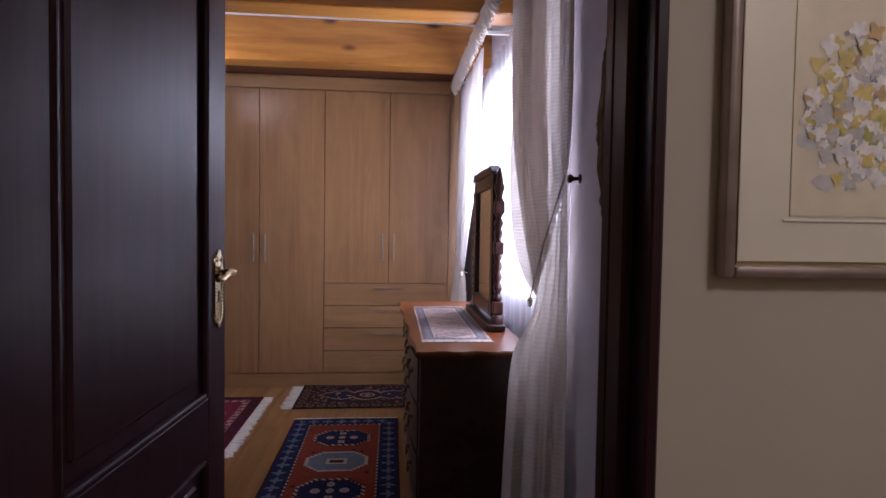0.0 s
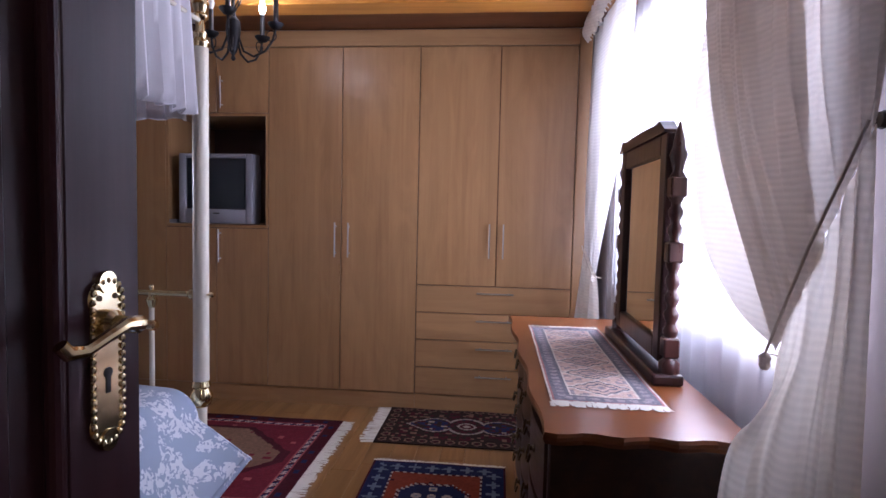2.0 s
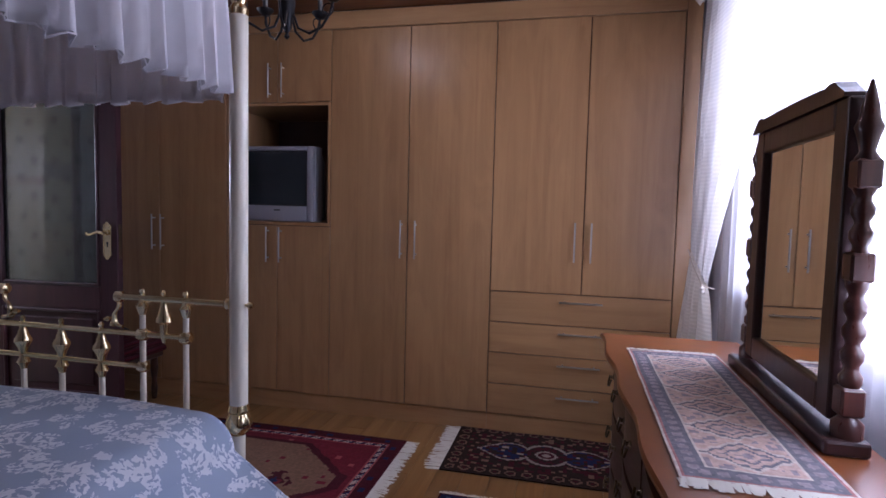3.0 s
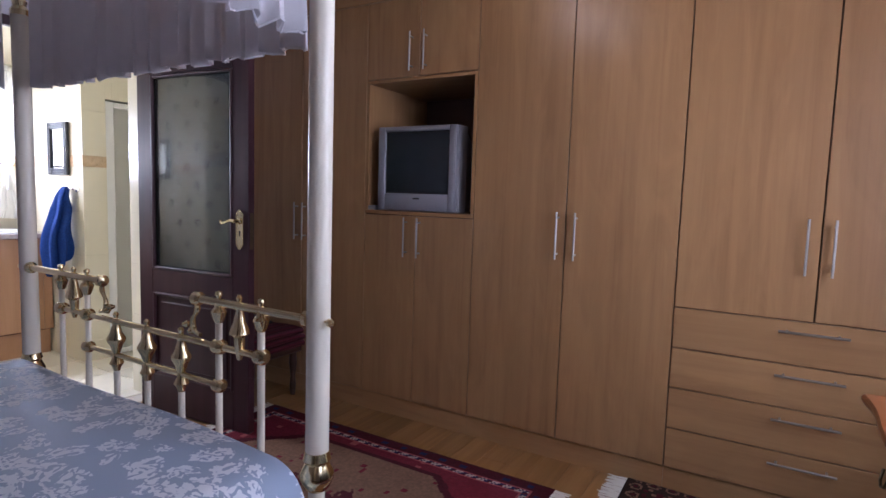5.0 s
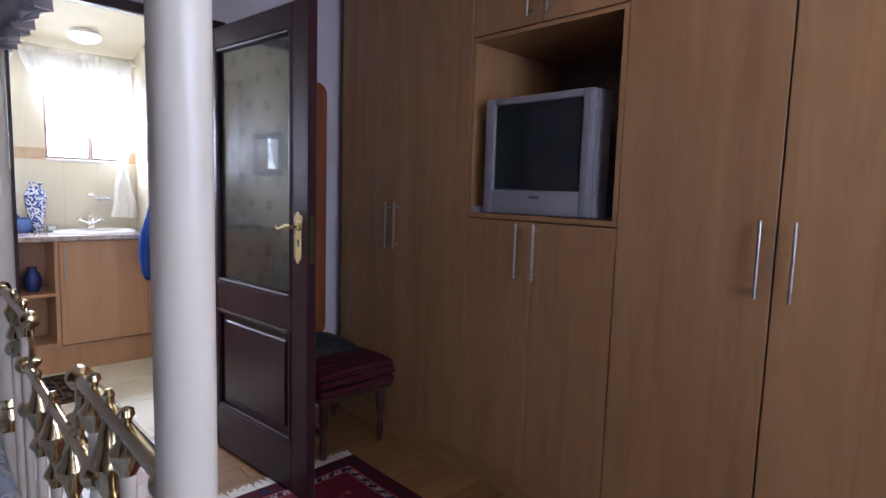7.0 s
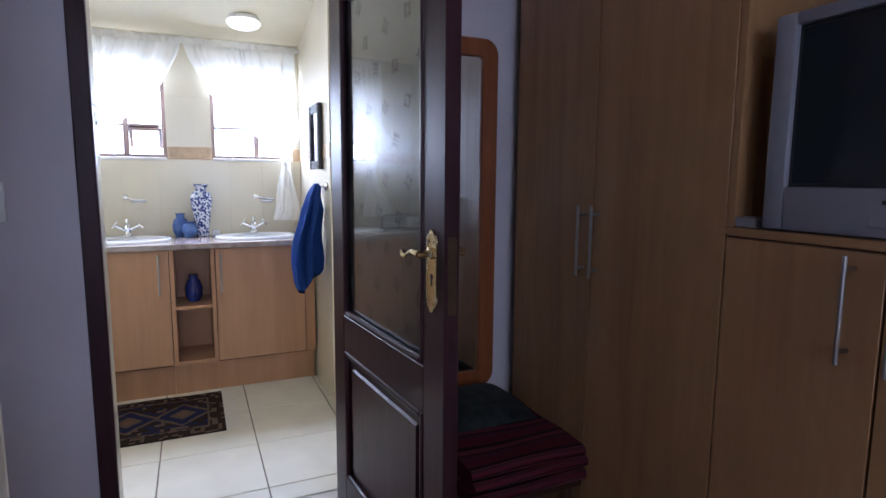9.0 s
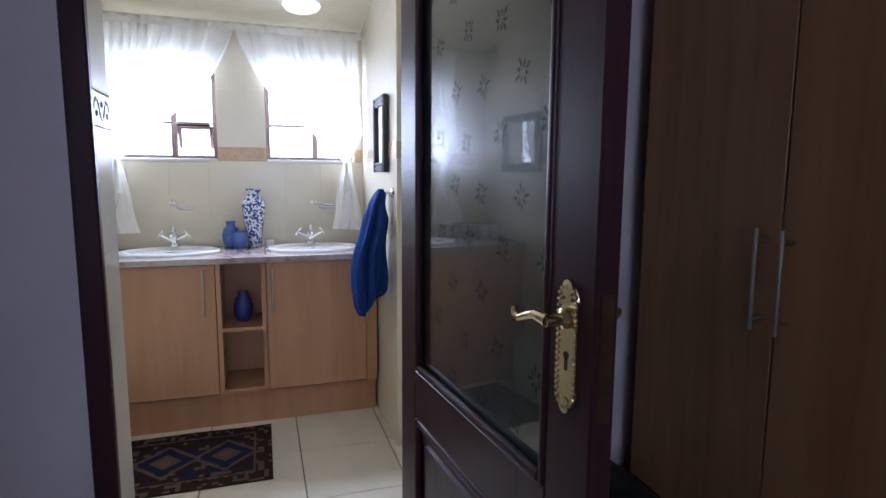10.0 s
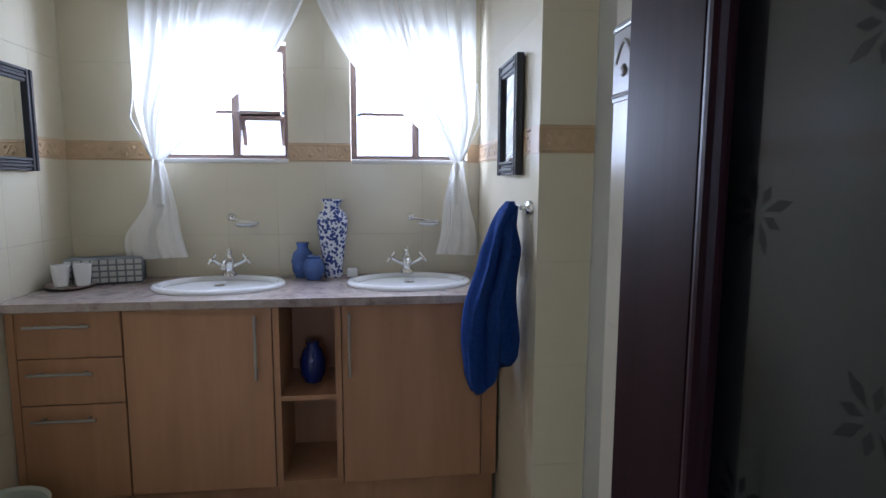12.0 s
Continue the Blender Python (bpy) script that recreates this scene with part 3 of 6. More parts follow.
# ---- doors ----
BRASS_OLD = plain("aged_brass", (0.11, 0.08, 0.045), 0.45, 0.9, 0.2, 30)
def lever_set(parent, x, zc, face, out, toward, local=True):
    """Brass plate with keyhole and scroll lever on the leaf's face; x along the leaf, face the y of the surface, out its sign."""
    bm = box(x - 0.022, x + 0.022, *sorted((face, face + out * 0.004)), zc - 0.068, zc + 0.068, 0.0015)
    for s in (1, -1):
        lathe([(0.022, 0), (0.02, 0.004), (0.0, 0.0042)], (x, face, zc + s * 0.068), (0, out, 0), 20, bm)
        lathe([(0.012, 0), (0.012, 0.006), (0.0, 0.0062)], (x, face, zc + s * 0.086), (0, out, 0), 16, bm)
    p = part("lock_plate", bm, BRASS, parent, "ornate polished brass lock plate", local=True, smooth=True)
    rim = bmesh.new()
    edge = [(sx * 0.0205, -0.066 + 0.0088 * i) for sx in (-1, 1) for i in range(16)] + [(0.0205 * math.cos(a), sz * (0.068 + 0.0205 * math.sin(a))) for sz in (-1, 1) for a in [0.35 + 0.4 * i for i in range(7)]]
    for du, dv in edge:
        lathe([(0.0042, 0), (0.0036, 0.0022), (0.0, 0.0034)], (x + du, face + out * 0.004, zc + dv), (0, out, 0), 7, rim)
    part("beaded_rim", rim, BRASS, p, "beaded brass rim", local=True, smooth=True)
    bm = lathe([(0.015, 0), (0.015, 0.012), (0.009, 0.016), (0.009, 0.042), (0.0, 0.044)], (x, face, zc + 0.042), (0, out, 0), 16)
    y = face + out * 0.04
    pts = [(x - toward * 0.004, y, zc + 0.043), (x + toward * 0.022, y + out * 0.003, zc + 0.046), (x + toward * 0.045, y + out * 0.003, zc + 0.039),
           (x + toward * 0.068, y, zc + 0.030), (x + toward * 0.086, y - out * 0.003, zc + 0.031), (x + toward * 0.093, y - out * 0.005, zc + 0.040)]
    tube(pts, 0.0075, 10, bm, [1.2, 1.0, 0.85, 0.8, 1.0, 0.9])
    part("lever", bm, BRASS, p, "scrolled brass lever", local=True, smooth=True)
    bm = lathe([(0.006, 0), (0.006, 0.0048), (0, 0.005)], (x, face, zc - 0.012), (0, out, 0), 12)
    box(x - 0.003, x + 0.003, *sorted((face, face + out * 0.0049)), zc - 0.034, zc - 0.012, 0, bm)
    part("keyhole", bm, DARKP, p, "dark keyhole", local=True)
    for s in (1, -1):
        part("screw", lathe([(0.004, 0), (0.003, 0.0055), (0, 0.006)], (x - 0.011 * s, face, zc + 0.07), (0, out, 0), 10), GROUTF, p, local=True)
    return p


def etched_flowers(parent, x0, x1, z0, z1):
    """Rows of small eight-petalled flowers etched on both faces of a pane."""
    bm = bmesh.new()
    for k in range(8):
        a = k * math.pi / 4
        c, s = math.cos(a), math.sin(a)
        r = 0.03 if k % 2 else 0.022
        vs = [bm.verts.new((c * u - s * v, 0, s * u + c * v)) for u, v in ((0.005, 0), (r * 0.6, 0.0042), (r, 0), (r * 0.6, -0.0042))]
        bm.faces.new(vs)
    me = bpy.data.meshes.new("etched_flower")
    bm.to_mesh(me)
    bm.free()
    me.materials.append(FROST)
    rnd = random.Random(8)
    for j in range(10):
        for i in range(4):
            x = lerp(x0 + 0.05, x1 - 0.05, (i + (0.5 if j % 2 else 0)) / 3.5)
            z = lerp(z0 + 0.06, z1 - 0.06, j / 9)
            ob = new("etched_flower", me)
            ob.parent = parent
            ob.location = (x + rnd.uniform(-0.012, 0.012), -0.0036, z + rnd.uniform(-0.012, 0.012))
            ob.rotation_euler = (0, rnd.uniform(0, 0.7), 0)


def panel_door(name, at, turn, width, height, glazed, label, lock=1.066):
    d = thing(name, at, label, "door", turn=turn)
    t, st = 0.04, 0.105
    R = [(0.0, 0.2), (0.66, 0.785 if glazed else 0.805), (height - (0.088 if glazed else 0.11), height)]
    part("stile", box(0, st, -t / 2, t / 2, 0, height, 0.003), MAHOG, d, local=True)
    part("stile", box(width - st, width, -t / 2, t / 2, 0, height, 0.003), MAHOG, d, local=True)
    for a, b in R:
        part("rail", box(st, width - st, -t / 2, t / 2, a, b, 0.003), MAHOG, d, local=True)
    for k, ((_, z0), (z1, _)) in enumerate(zip(R, R[1:])):
        bm = bmesh.new()
        for s in (-1, 1):
            mw = 0.018
            for b in ((st, st + mw, z0, z1), (width - st - mw, width - st, z0, z1), (st + mw, width - st - mw, z0, z0 + mw), (st + mw, width - st - mw, z1 - mw, z1)):
                lo, hi = sorted((s * 0.006, s * 0.024))
                box(b[0], b[1], lo, hi, b[2], b[3], 0.007, bm, 2)
        part("moulding", bm, MAHOG, d, local=True)
        if glazed and k == 1:
            part("etched_glass_pane", box(st, width - st, -0.003, 0.003, z0, z1), ETCHED, d, "etched obscure glass with small flowers", local=True)
            etched_flowers(d, st, width - st, z0, z1)
        else:
            part("panel", box(st, width - st, -0.006, 0.006, z0, z1), MAHOG, d, local=True)
            part("raised_field", box(st + 0.05, width - st - 0.05, -0.013, 0.013, z0 + 0.05, z1 - 0.05, 0.006), MAHOG, d, local=True)
    for s in (-1, 1):
        lever_set(d, width - 0.055, lock, s * t / 2, s, -1)
    part("lock_faceplate", box(width - 0.0005, width + 0.0015, -0.011, 0.011, lock - 0.096, lock + 0.084), BRASS_OLD, d, "brass lock faceplate", local=True)
    for z in (0.25, 1.0, height - 0.25):
        part("hinge", lathe([(0.008, 0), (0.008, 0.09), (0, 0.092)], (-0.004, t / 2 + 0.002, z), (0, 0, 1), 10), BRASS, d, local=True, smooth=True)
    return d


def etched_glass():
    m, nt, b = nodes_of("etched_glass")
    b.inputs["Base Color"].default_value = (0.15, 0.18, 0.172, 1)
    b.inputs["Transmission Weight"].default_value = 0.72
    b.inputs["Roughness"].default_value = 0.24
    b.inputs["Coat Weight"].default_value = 1.0
    b.inputs["Coat Roughness"].default_value = 0.03
    b.inputs["IOR"].default_value = 1.3
    return m


ETCHED = etched_glass()
FROST = cloth("frosted_etching", (0.016, 0.015, 0.015), 0.0, 300, see=0.8)
panel_door("bedroom_door", (-0.153, 0.793, 0.006), 86.0, 0.77, 1.98, False, "dark-stained panelled wooden door standing open, brass lever handle")
panel_door("bathroom_door", (-2.82, 3.708, 0.012), 5.0, 0.80, 1.90, True, "dark wooden bathroom door standing open, etched glass upper panel", 1.03)


# ---- dresser with swing mirror ----
def dresser():
    x0, x1, y0, y1, zt = 0.45, 0.90, 2.25, 3.65, 0.755
    d = thing("dresser", ((x0 + x1) / 2, (y0 + y1) / 2, 0), "dark wooden dressing table with a polished reddish top", "dresser")
    # wavy top
    def edge(u):
        return 0.010 * math.sin(u * math.pi * 7)
    bm = bmesh.new()
    ring = []
    n = 40
    for i in range(n):
        ring.append((lerp(0.45, 0.402, i / n) + edge(i / n) * 0.7, lerp(2.195, 3.69, i / n)))
    for i in range(12):
        ring.append((lerp(0.402, 0.92, i / 12), 3.69 + edge(i / 12) * 0.5))
    for i in range(4):
        ring.append((0.92, lerp(3.69, 2.195, i / 4)))
    for i in range(16):
        ring.append((lerp(0.92, 0.45, i / 16), 2.195 - edge(i / 16) * 0.8))
    lay = []
    cx, cy = 0.676, 2.96
    for z, s in ((zt - 0.028, 0.985), (zt - 0.016, 1.0), (zt - 0.008, 1.0), (zt, 0.99)):
        lay.append([bm.verts.new((lerp(cx, x, 1 - (1 - s) * 1.6), lerp(cy, y, 1 - (1 - s) * 0.6), z)) for x, y in ring])
    for p, q in zip(lay, lay[1:]):
        for i in range(len(p)):
            bm.faces.new((p[i], p[(i + 1) % len(p)], q[(i + 1) % len(p)], q[i]))
    bm.faces.new(lay[0][::-1]), bm.faces.new(lay[-1])
    top = part("top", bm, DTOP, d, "polished reddish-brown top with a wavy edge", smooth=True, angle=18)
    for p in top.data.polygons:
        p.use_smooth = abs(p.normal.z) < 0.9
    part("body", box(x0 + 0.02, x1, y0, y1, 0.1, zt - 0.029, 0.004), DRESS, d)
    part("apron", box(x0 + 0.03, x1 - 0.01, y0 + 0.02, y1 - 0.02, 0.055, 0.099, 0.006), DRESS, d)
    for yy in (y0 + 0.035, y1 - 0.035):
        for xx in (x0 + 0.04, x1 - 0.045):
            part("foot", lathe([(0.02, 0.0), (0.032, 0.02), (0.026, 0.045), (0.034, 0.06)], (xx, yy, 0), seg=14), DRESS, d, smooth=True)
    ys = [y0 + 0.02, y0 + 0.48, y1 - 0.48, y1 - 0.02]
    zs = [0.12, 0.32, 0.52, 0.715]
    for a, b in zip(ys, ys[1:]):
        for c, e in zip(zs, zs[1:]):
            bow = sheet(lambda u, v: Vector((x0 + 0.012 - 0.018 * math.sin(math.pi * u), lerp(a + 0.012, b - 0.012, u), lerp(c + 0.01, e - 0.01, v))), 10, 1)
            ex = bmesh.ops.extrude_face_region(bow, geom=bow.faces[:])
            bmesh.ops.translate(bow, verts=[v for v in ex["geom"] if isinstance(v, bmesh.types.BMVert)], vec=(0.03, 0, 0))
            f = part("drawer", bow, DRESS, d)
            for yy in ((a * 0.7 + b * 0.3), (a * 0.3 + b * 0.7)):
                bm = lathe([(0.011, 0), (0.011, 0.004), (0.006, 0.008), (0.006, 0.014), (0, 0.016)], (x0 + 0.0, yy, (c + e) / 2 + 0.012), (-1, 0, 0), 12)
                tube([(x0 - 0.014, yy - 0.032, (c + e) / 2 + 0.01), (x0 - 0.02, yy - 0.024, (c + e) / 2 - 0.014), (x0 - 0.022, yy, (c + e) / 2 - 0.022),
                      (x0 - 0.02, yy + 0.024, (c + e) / 2 - 0.014), (x0 - 0.014, yy + 0.032, (c + e) / 2 + 0.01)], 0.0035, 8, bm)
                part("pull", bm, BRASS_OLD, f, "aged brass drop pull", smooth=True)


dresser()


MIRPOST = wood("reddish_turned_wood", (0.03, 0.009, 0.007), (0.06, 0.018, 0.013), (0.10, 0.033, 0.022), 0.3, (20, 20, 2), coat=0.15)
MIRFRAME = wood("dark_maroon_wood", (0.014, 0.004, 0.004), (0.028, 0.008, 0.007), (0.045, 0.014, 0.011), 0.35, (20, 20, 2), coat=0.1)


def swing_mirror():
    z0 = 0.755
    xm, ya, yb = 0.85, 2.67, 3.27
    m = thing("dresser_mirror", (xm, (ya + yb) / 2, z0), "dark wooden swing mirror with turned posts on the dresser", "mirror")
    part("base", box(xm - 0.055, xm + 0.035, ya - 0.07, yb + 0.07, z0 + 0.001, z0 + 0.035, 0.008, None, 2), MIRFRAME, m)
    for yy in (ya - 0.035, yb + 0.035):
        prof = [(0.03, 0.0), (0.03, 0.03), (0.02, 0.04)]
        h = 0.05
        while h < 0.56:
            prof += [(0.014, h), (0.021, h + 0.014), (0.022, h + 0.028), (0.014, h + 0.042)]
            h += 0.05
        prof += [(0.02, 0.62), (0.026, 0.64), (0.018, 0.66), (0.016, 0.68), (0.009, 0.71), (0.003, 0.735)]
        p = part("post", lathe(prof, (xm, yy, z0 + 0.034), seg=16), MIRPOST, m, "turned reddish wooden post", smooth=True, angle=60)
        for zz in (z0 + 0.08, z0 + 0.36, z0 + 0.55):
            part("block", box(xm - 0.023, xm + 0.023, yy - 0.023, yy + 0.023, zz, zz + 0.06, 0.005), MIRPOST, p)
    fw = 0.065
    za, zb = z0 + 0.055, 1.50
    for n, b in (("frame_side", (ya, ya + fw, za, zb)), ("frame_side", (yb - fw, yb, za, zb)), ("frame_rail", (ya + fw, yb - fw, za, za + fw)), ("frame_rail", (ya + fw, yb - fw, zb - fw, zb))):
        part(n, box(xm - 0.024, xm + 0.014, b[0], b[1], b[2], b[3], 0.006, None, 2), MIRFRAME, m)
    # shaped crest
    bm = bmesh.new()
    prof = []
    n = 24
    for i in range(n + 1):
        u = i / n
        e = min(u, 1 - u)
        h = 0.034 + 0.006 * math.sin(math.pi * u) - (0.024 if e < 0.03 else 0.010 if e < 0.07 else -0.006 if e < 0.13 else 0)
        prof.append((lerp(ya + 0.012, yb + 0.03, u), zb + h))
    for x in (xm - 0.03, xm + 0.012):
        lo = [bm.verts.new((x, y, zb + 0.0005)) for y, _ in prof]
        hi = [bm.verts.new((x, y, z)) for y, z in prof]
        for i in range(n):
            bm.faces.new((lo[i], lo[i + 1], hi[i + 1], hi[i]))
    bm.verts.ensure_lookup_table()
    k = (n + 1) * 2
    for i in range(n):
        bm.faces.new((bm.verts[n + 1 + i], bm.verts[n + 2 + i], bm.verts[k + n + 2 + i], bm.verts[k + n + 1 + i]))
        bm.faces.new((bm.verts[i], bm.verts[i + 1], bm.verts[k + i + 1], bm.verts[k + i]))
    for i in (0, n):
        bm.faces.new((bm.verts[i], bm.verts[n + 1 + i], bm.verts[k + n + 1 + i], bm.verts[k + i]))
    part("crest", bm, MIRFRAME, m)
    part("glass", box(xm - 0.010, xm + 0.006, ya + fw - 0.002, yb - fw + 0.002, za + fw - 0.002, zb - fw + 0.002), MIRROR, m, "mirror glass")


swing_mirror()
# ---- four-poster bed ----
BX0, BX1, BYF, BYH = -2.14, -0.733, 2.872, 0.88


def bed():
    cx = (BX0 + BX1) / 2
    b = thing("four_poster_bed", (cx, 1.86, 0), "cream enamel and brass four-poster bed with a frilled canopy", "bed")
    for x in (BX0, BX1):
        for y in (BYF, BYH):
            p = part("post", lathe([(0.028, 0.6), (0.028, 1.815)], (x, y, 0), seg=24), ENAMEL, b, smooth=True)
            part("leg", lathe([(0.02, 0.03), (0.02, 0.53)], (x, y, 0), seg=20), ENAMEL, p, smooth=True)
            part("foot_cap", lathe([(0.026, 0.0), (0.028, 0.015), (0.024, 0.03)], (x, y, 0), seg=20), BRASS, p, smooth=True)
            part("collar", lathe([(0.021, 0.515), (0.032, 0.525), (0.041, 0.548), (0.041, 0.56), (0.031, 0.58), (0.029, 0.586), (0.034, 0.594), (0.029, 0.614)], (x, y, 0), seg=24), BRASS, p, smooth=True, label="turned brass collar")
            part("collar", lathe([(0.0215, 0.295), (0.029, 0.305), (0.03, 0.325), (0.0215, 0.34)], (x, y, 0), seg=20), BRASS, p, smooth=True, label="brass collar")
            part("finial", lathe([(0.029, 1.812), (0.03, 1.83), (0.02, 1.845), (0.024, 1.86), (0.016, 1.872), (0.016, 1.905), (0.028, 1.915), (0.03, 1.922), (0.02, 1.932), (0.027, 1.95), (0.03, 1.966), (0.024, 1.985), (0.008, 1.995)], (x, y, 0), seg=24), BRASS, p, smooth=True, label="turned brass finial")
    # canopy rails
    zc = 1.905
    for q0, q1 in (((BX0, BYF, zc), (BX1, BYF, zc)), ((BX0, BYH, zc), (BX1, BYH, zc)), ((BX0, BYH, zc), (BX0, BYF, zc)), ((BX1, BYH, zc), (BX1, BYF, zc))):
        part("canopy_rail", tube([q0, q1], 0.009, 10), ENAMEL, b, smooth=True)
    # side rails
    for x in (BX0, BX1):
        part("side_rail", box(x - 0.012, x + 0.012, BYH + 0.02, BYF - 0.042, 0.30, 0.36, 0.003), ENAMEL, b)
    # footboard
    zt, zm, zl, y = 0.932, 0.812, 0.705, BYF - 0.006
    S = [-0.92, -1.083, -1.246, -1.41, -1.573, -1.737, -1.90]
    foot = part("footboard_rail", tube([(S[0] + 0.005, y, zm), (S[6] - 0.005, y, zm)], 0.0095, 12), BRASS, b, "brass cross rail", smooth=True)
    part("footboard_rail", tube([(S[1], y, zl), (S[5], y, zl)], 0.0085, 12), BRASS, b, "brass cross rail", smooth=True)
    for sgn, xp, xa, xb in ((1, BX1, S[0], S[1]), (-1, BX0, S[6], S[5])):
        xe = xb - sgn * 0.085
        r = part("footboard_top_rail", tube([(xp - sgn * 0.022, y, zt), (xe, y, zt)], 0.0115, 12), BRASS, b, "brass top rail", smooth=True)
        part("rail_flange", lathe([(0.02, 0.0), (0.021, 0.012), (0.013, 0.022)], (xp - sgn * 0.022, y, zt), (-sgn, 0, 0), 16), BRASS, r, smooth=True)
        part("rail_cap", lathe([(0.0115, -0.012), (0.019, -0.006), (0.019, 0.012), (0.014, 0.016), (0, 0.018)], (xe, y, zt), (-sgn, 0, 0), 16), BRASS, r, smooth=True)
        part("bolt_knob", lathe([(0.004, 0), (0.004, 0.008), (0.01, 0.012), (0.011, 0.02), (0.006, 0.027), (0, 0.028)], (xp + sgn * 0.0255, y, zt), (sgn, 0, 0), 14), BRASS, r, smooth=True)
        # scroll from the rail's end down to the cross rail
        pts = []
        for i in range(15):
            k = i / 14
            pts.append((xe - sgn * (0.012 + 0.035 * math.sin(k * math.pi * 1.4) * k * 0.6 - 0.012 * math.sin(k * 6.3)), y, lerp(zt - 0.008, zm + 0.02, k) + 0.012 * math.sin(k * 6.3) * (k > 0.6)))
        part("scroll", tube(pts, 0.006, 8, None, [0.9 + 0.5 * math.sin(i / 14 * math.pi * 2.2) ** 2 for i in range(15)]), BRASS, r, "cast brass scroll", smooth=True)
        bm = lathe([(0.004, -0.012), (0.012, 0), (0.004, 0.014)], (xe - sgn * 0.03, y, zm + 0.028), (0, 1, 0.3), 10)
        lathe([(0.004, -0.012), (0.01, 0), (0.004, 0.012)], (xe - sgn * 0.052, y, zm + 0.042), (0.5, 1, 0), 10, bm)
        part("leaf_casting", bm, BRASS, r, smooth=True)
        for x in (xa, xb):
            s = part("spindle", tube([(x, y, 0.31), (x, y, zt - 0.035)], 0.0095, 12), ENAMEL, b, smooth=True)
            part("cup", lathe([(0.010, -0.055), (0.015, -0.045), (0.021, -0.025), (0.012, -0.012), (0.012, 0.0)], (x, y, zt), seg=16), BRASS, s, "brass cup", smooth=True)
            part("knob", lathe([(0.006, 0.008), (0.006, 0.014), (0.01, 0.02), (0.0085, 0.028), (0, 0.032)], (x, y, zt), seg=12), BRASS, s, smooth=True)
            part("joint", lathe([(0.012, -0.02), (0.02, -0.012), (0.022, 0), (0.02, 0.012), (0.012, 0.02)], (x, y, zm), (1, 0, 0), 16), BRASS, s, "brass joint", smooth=True)
        xv = (xa + xb) / 2
        part("vase_ornament", lathe([(0.004, 0.03), (0.008, 0.022), (0.006, 0.012), (0.012, 0.0), (0.009, -0.012), (0.014, -0.03), (0.015, -0.04), (0.024, -0.062), (0.026, -0.072), (0.014, -0.082), (0.013, -0.11), (0.009, -0.128), (0.006, -0.142)], (xv, y, zt), seg=20), BRASS, b, "turned brass vase ornament", smooth=True)
    for x in S[2:5]:
        s = part("spindle", tube([(x, y, 0.31), (x, y, zl - 0.02)], 0.0095, 12), ENAMEL, b, smooth=True)
        part("vase_ornament", lathe([(0.004, 0.03), (0.009, 0.022), (0.006, 0.012), (0.012, 0.0), (0.01, -0.012), (0.015, -0.026), (0.016, -0.034), (0.026, -0.052), (0.027, -0.06), (0.017, -0.08), (0.012, -0.098), (0.008, -0.104)], (x, y, zm), seg=20), BRASS, s, "turned brass vase ornament", smooth=True)
        part("cup", lathe([(0.010, -0.05), (0.012, -0.04), (0.021, -0.026), (0.012, -0.008), (0.01, 0.004)], (x, y, zl), seg=16), BRASS, s, "brass cup", smooth=True)
    for x in (S[1], S[5]):
        part("joint", lathe([(0.010, -0.02), (0.018, -0.012), (0.02, 0), (0.018, 0.012), (0.010, 0.02)], (x, y, zl), (1, 0, 0), 16), BRASS, b, "brass joint", smooth=True)
    part("footboard_bottom_rail", tube([(BX0 + 0.02, y, 0.31), (BX1 - 0.02, y, 0.31)], 0.012, 10), ENAMEL, b, smooth=True)
    # plain headboard
    part("headboard_rail", tube([(BX0 + 0.02, BYH, 1.15), (BX1 - 0.02, BYH, 1.15)], 0.011, 10), BRASS, b, smooth=True)
    for k in range(9):
        x = lerp(BX0 + 0.15, BX1 - 0.15, k / 8)
        part("spindle", tube([(x, BYH, 0.31), (x, BYH, 1.14)], 0.0095, 8), ENAMEL, b, smooth=True)


bed()


def frill(name, x0, y0, x1, y1, out, seed):
    """Gathered valance along a canopy rail."""
    L = math.hypot(x1 - x0, y1 - y0)
    n = int(L / 0.009)
    rnd = random.Random(seed)
    ph = [rnd.uniform(-0.5, 0.5) for _ in range(int(L / 0.066) + 3)]

    def f(u, v):
        s = u * L
        k = s / 0.066
        i = int(k)
        w = math.sin(2 * math.pi * k + lerp(ph[i], ph[i + 1], k - i) * 2.2)
        w2 = math.sin(2 * math.pi * k * 2.7 + ph[i] * 3)
        drop = 1 - v
        amp = 0.006 + 0.015 * drop ** 0.8
        o = w * amp + w2 * 0.005 * (0.3 + drop) + 0.012 * drop
        z = lerp(1.955, 1.565, drop) + 0.007 * math.sin(k * 4.4) * drop + 0.006 * w * drop
        if v > 0.9:
            z += 0.012 * w2
        return Vector((lerp(x0, x1, u) + out[0] * o, lerp(y0, y1, u) + out[1] * o, z))

    c = thing(name, ((x0 + x1) / 2, (y0 + y1) / 2, 1.56), "white gathered cotton valance hanging from the bed canopy", "valance", "canopy valances")
    thicken(part("frill", sheet(f, n, 10), FRILL, c, smooth=True, angle=80), 0.0015)
    L2 = max(int(L / 0.02), 2)
    part("hem", tube([f(i / L2, 0.0) for i in range(L2 + 1)], 0.0022, 6), FRILL, c, smooth=True)


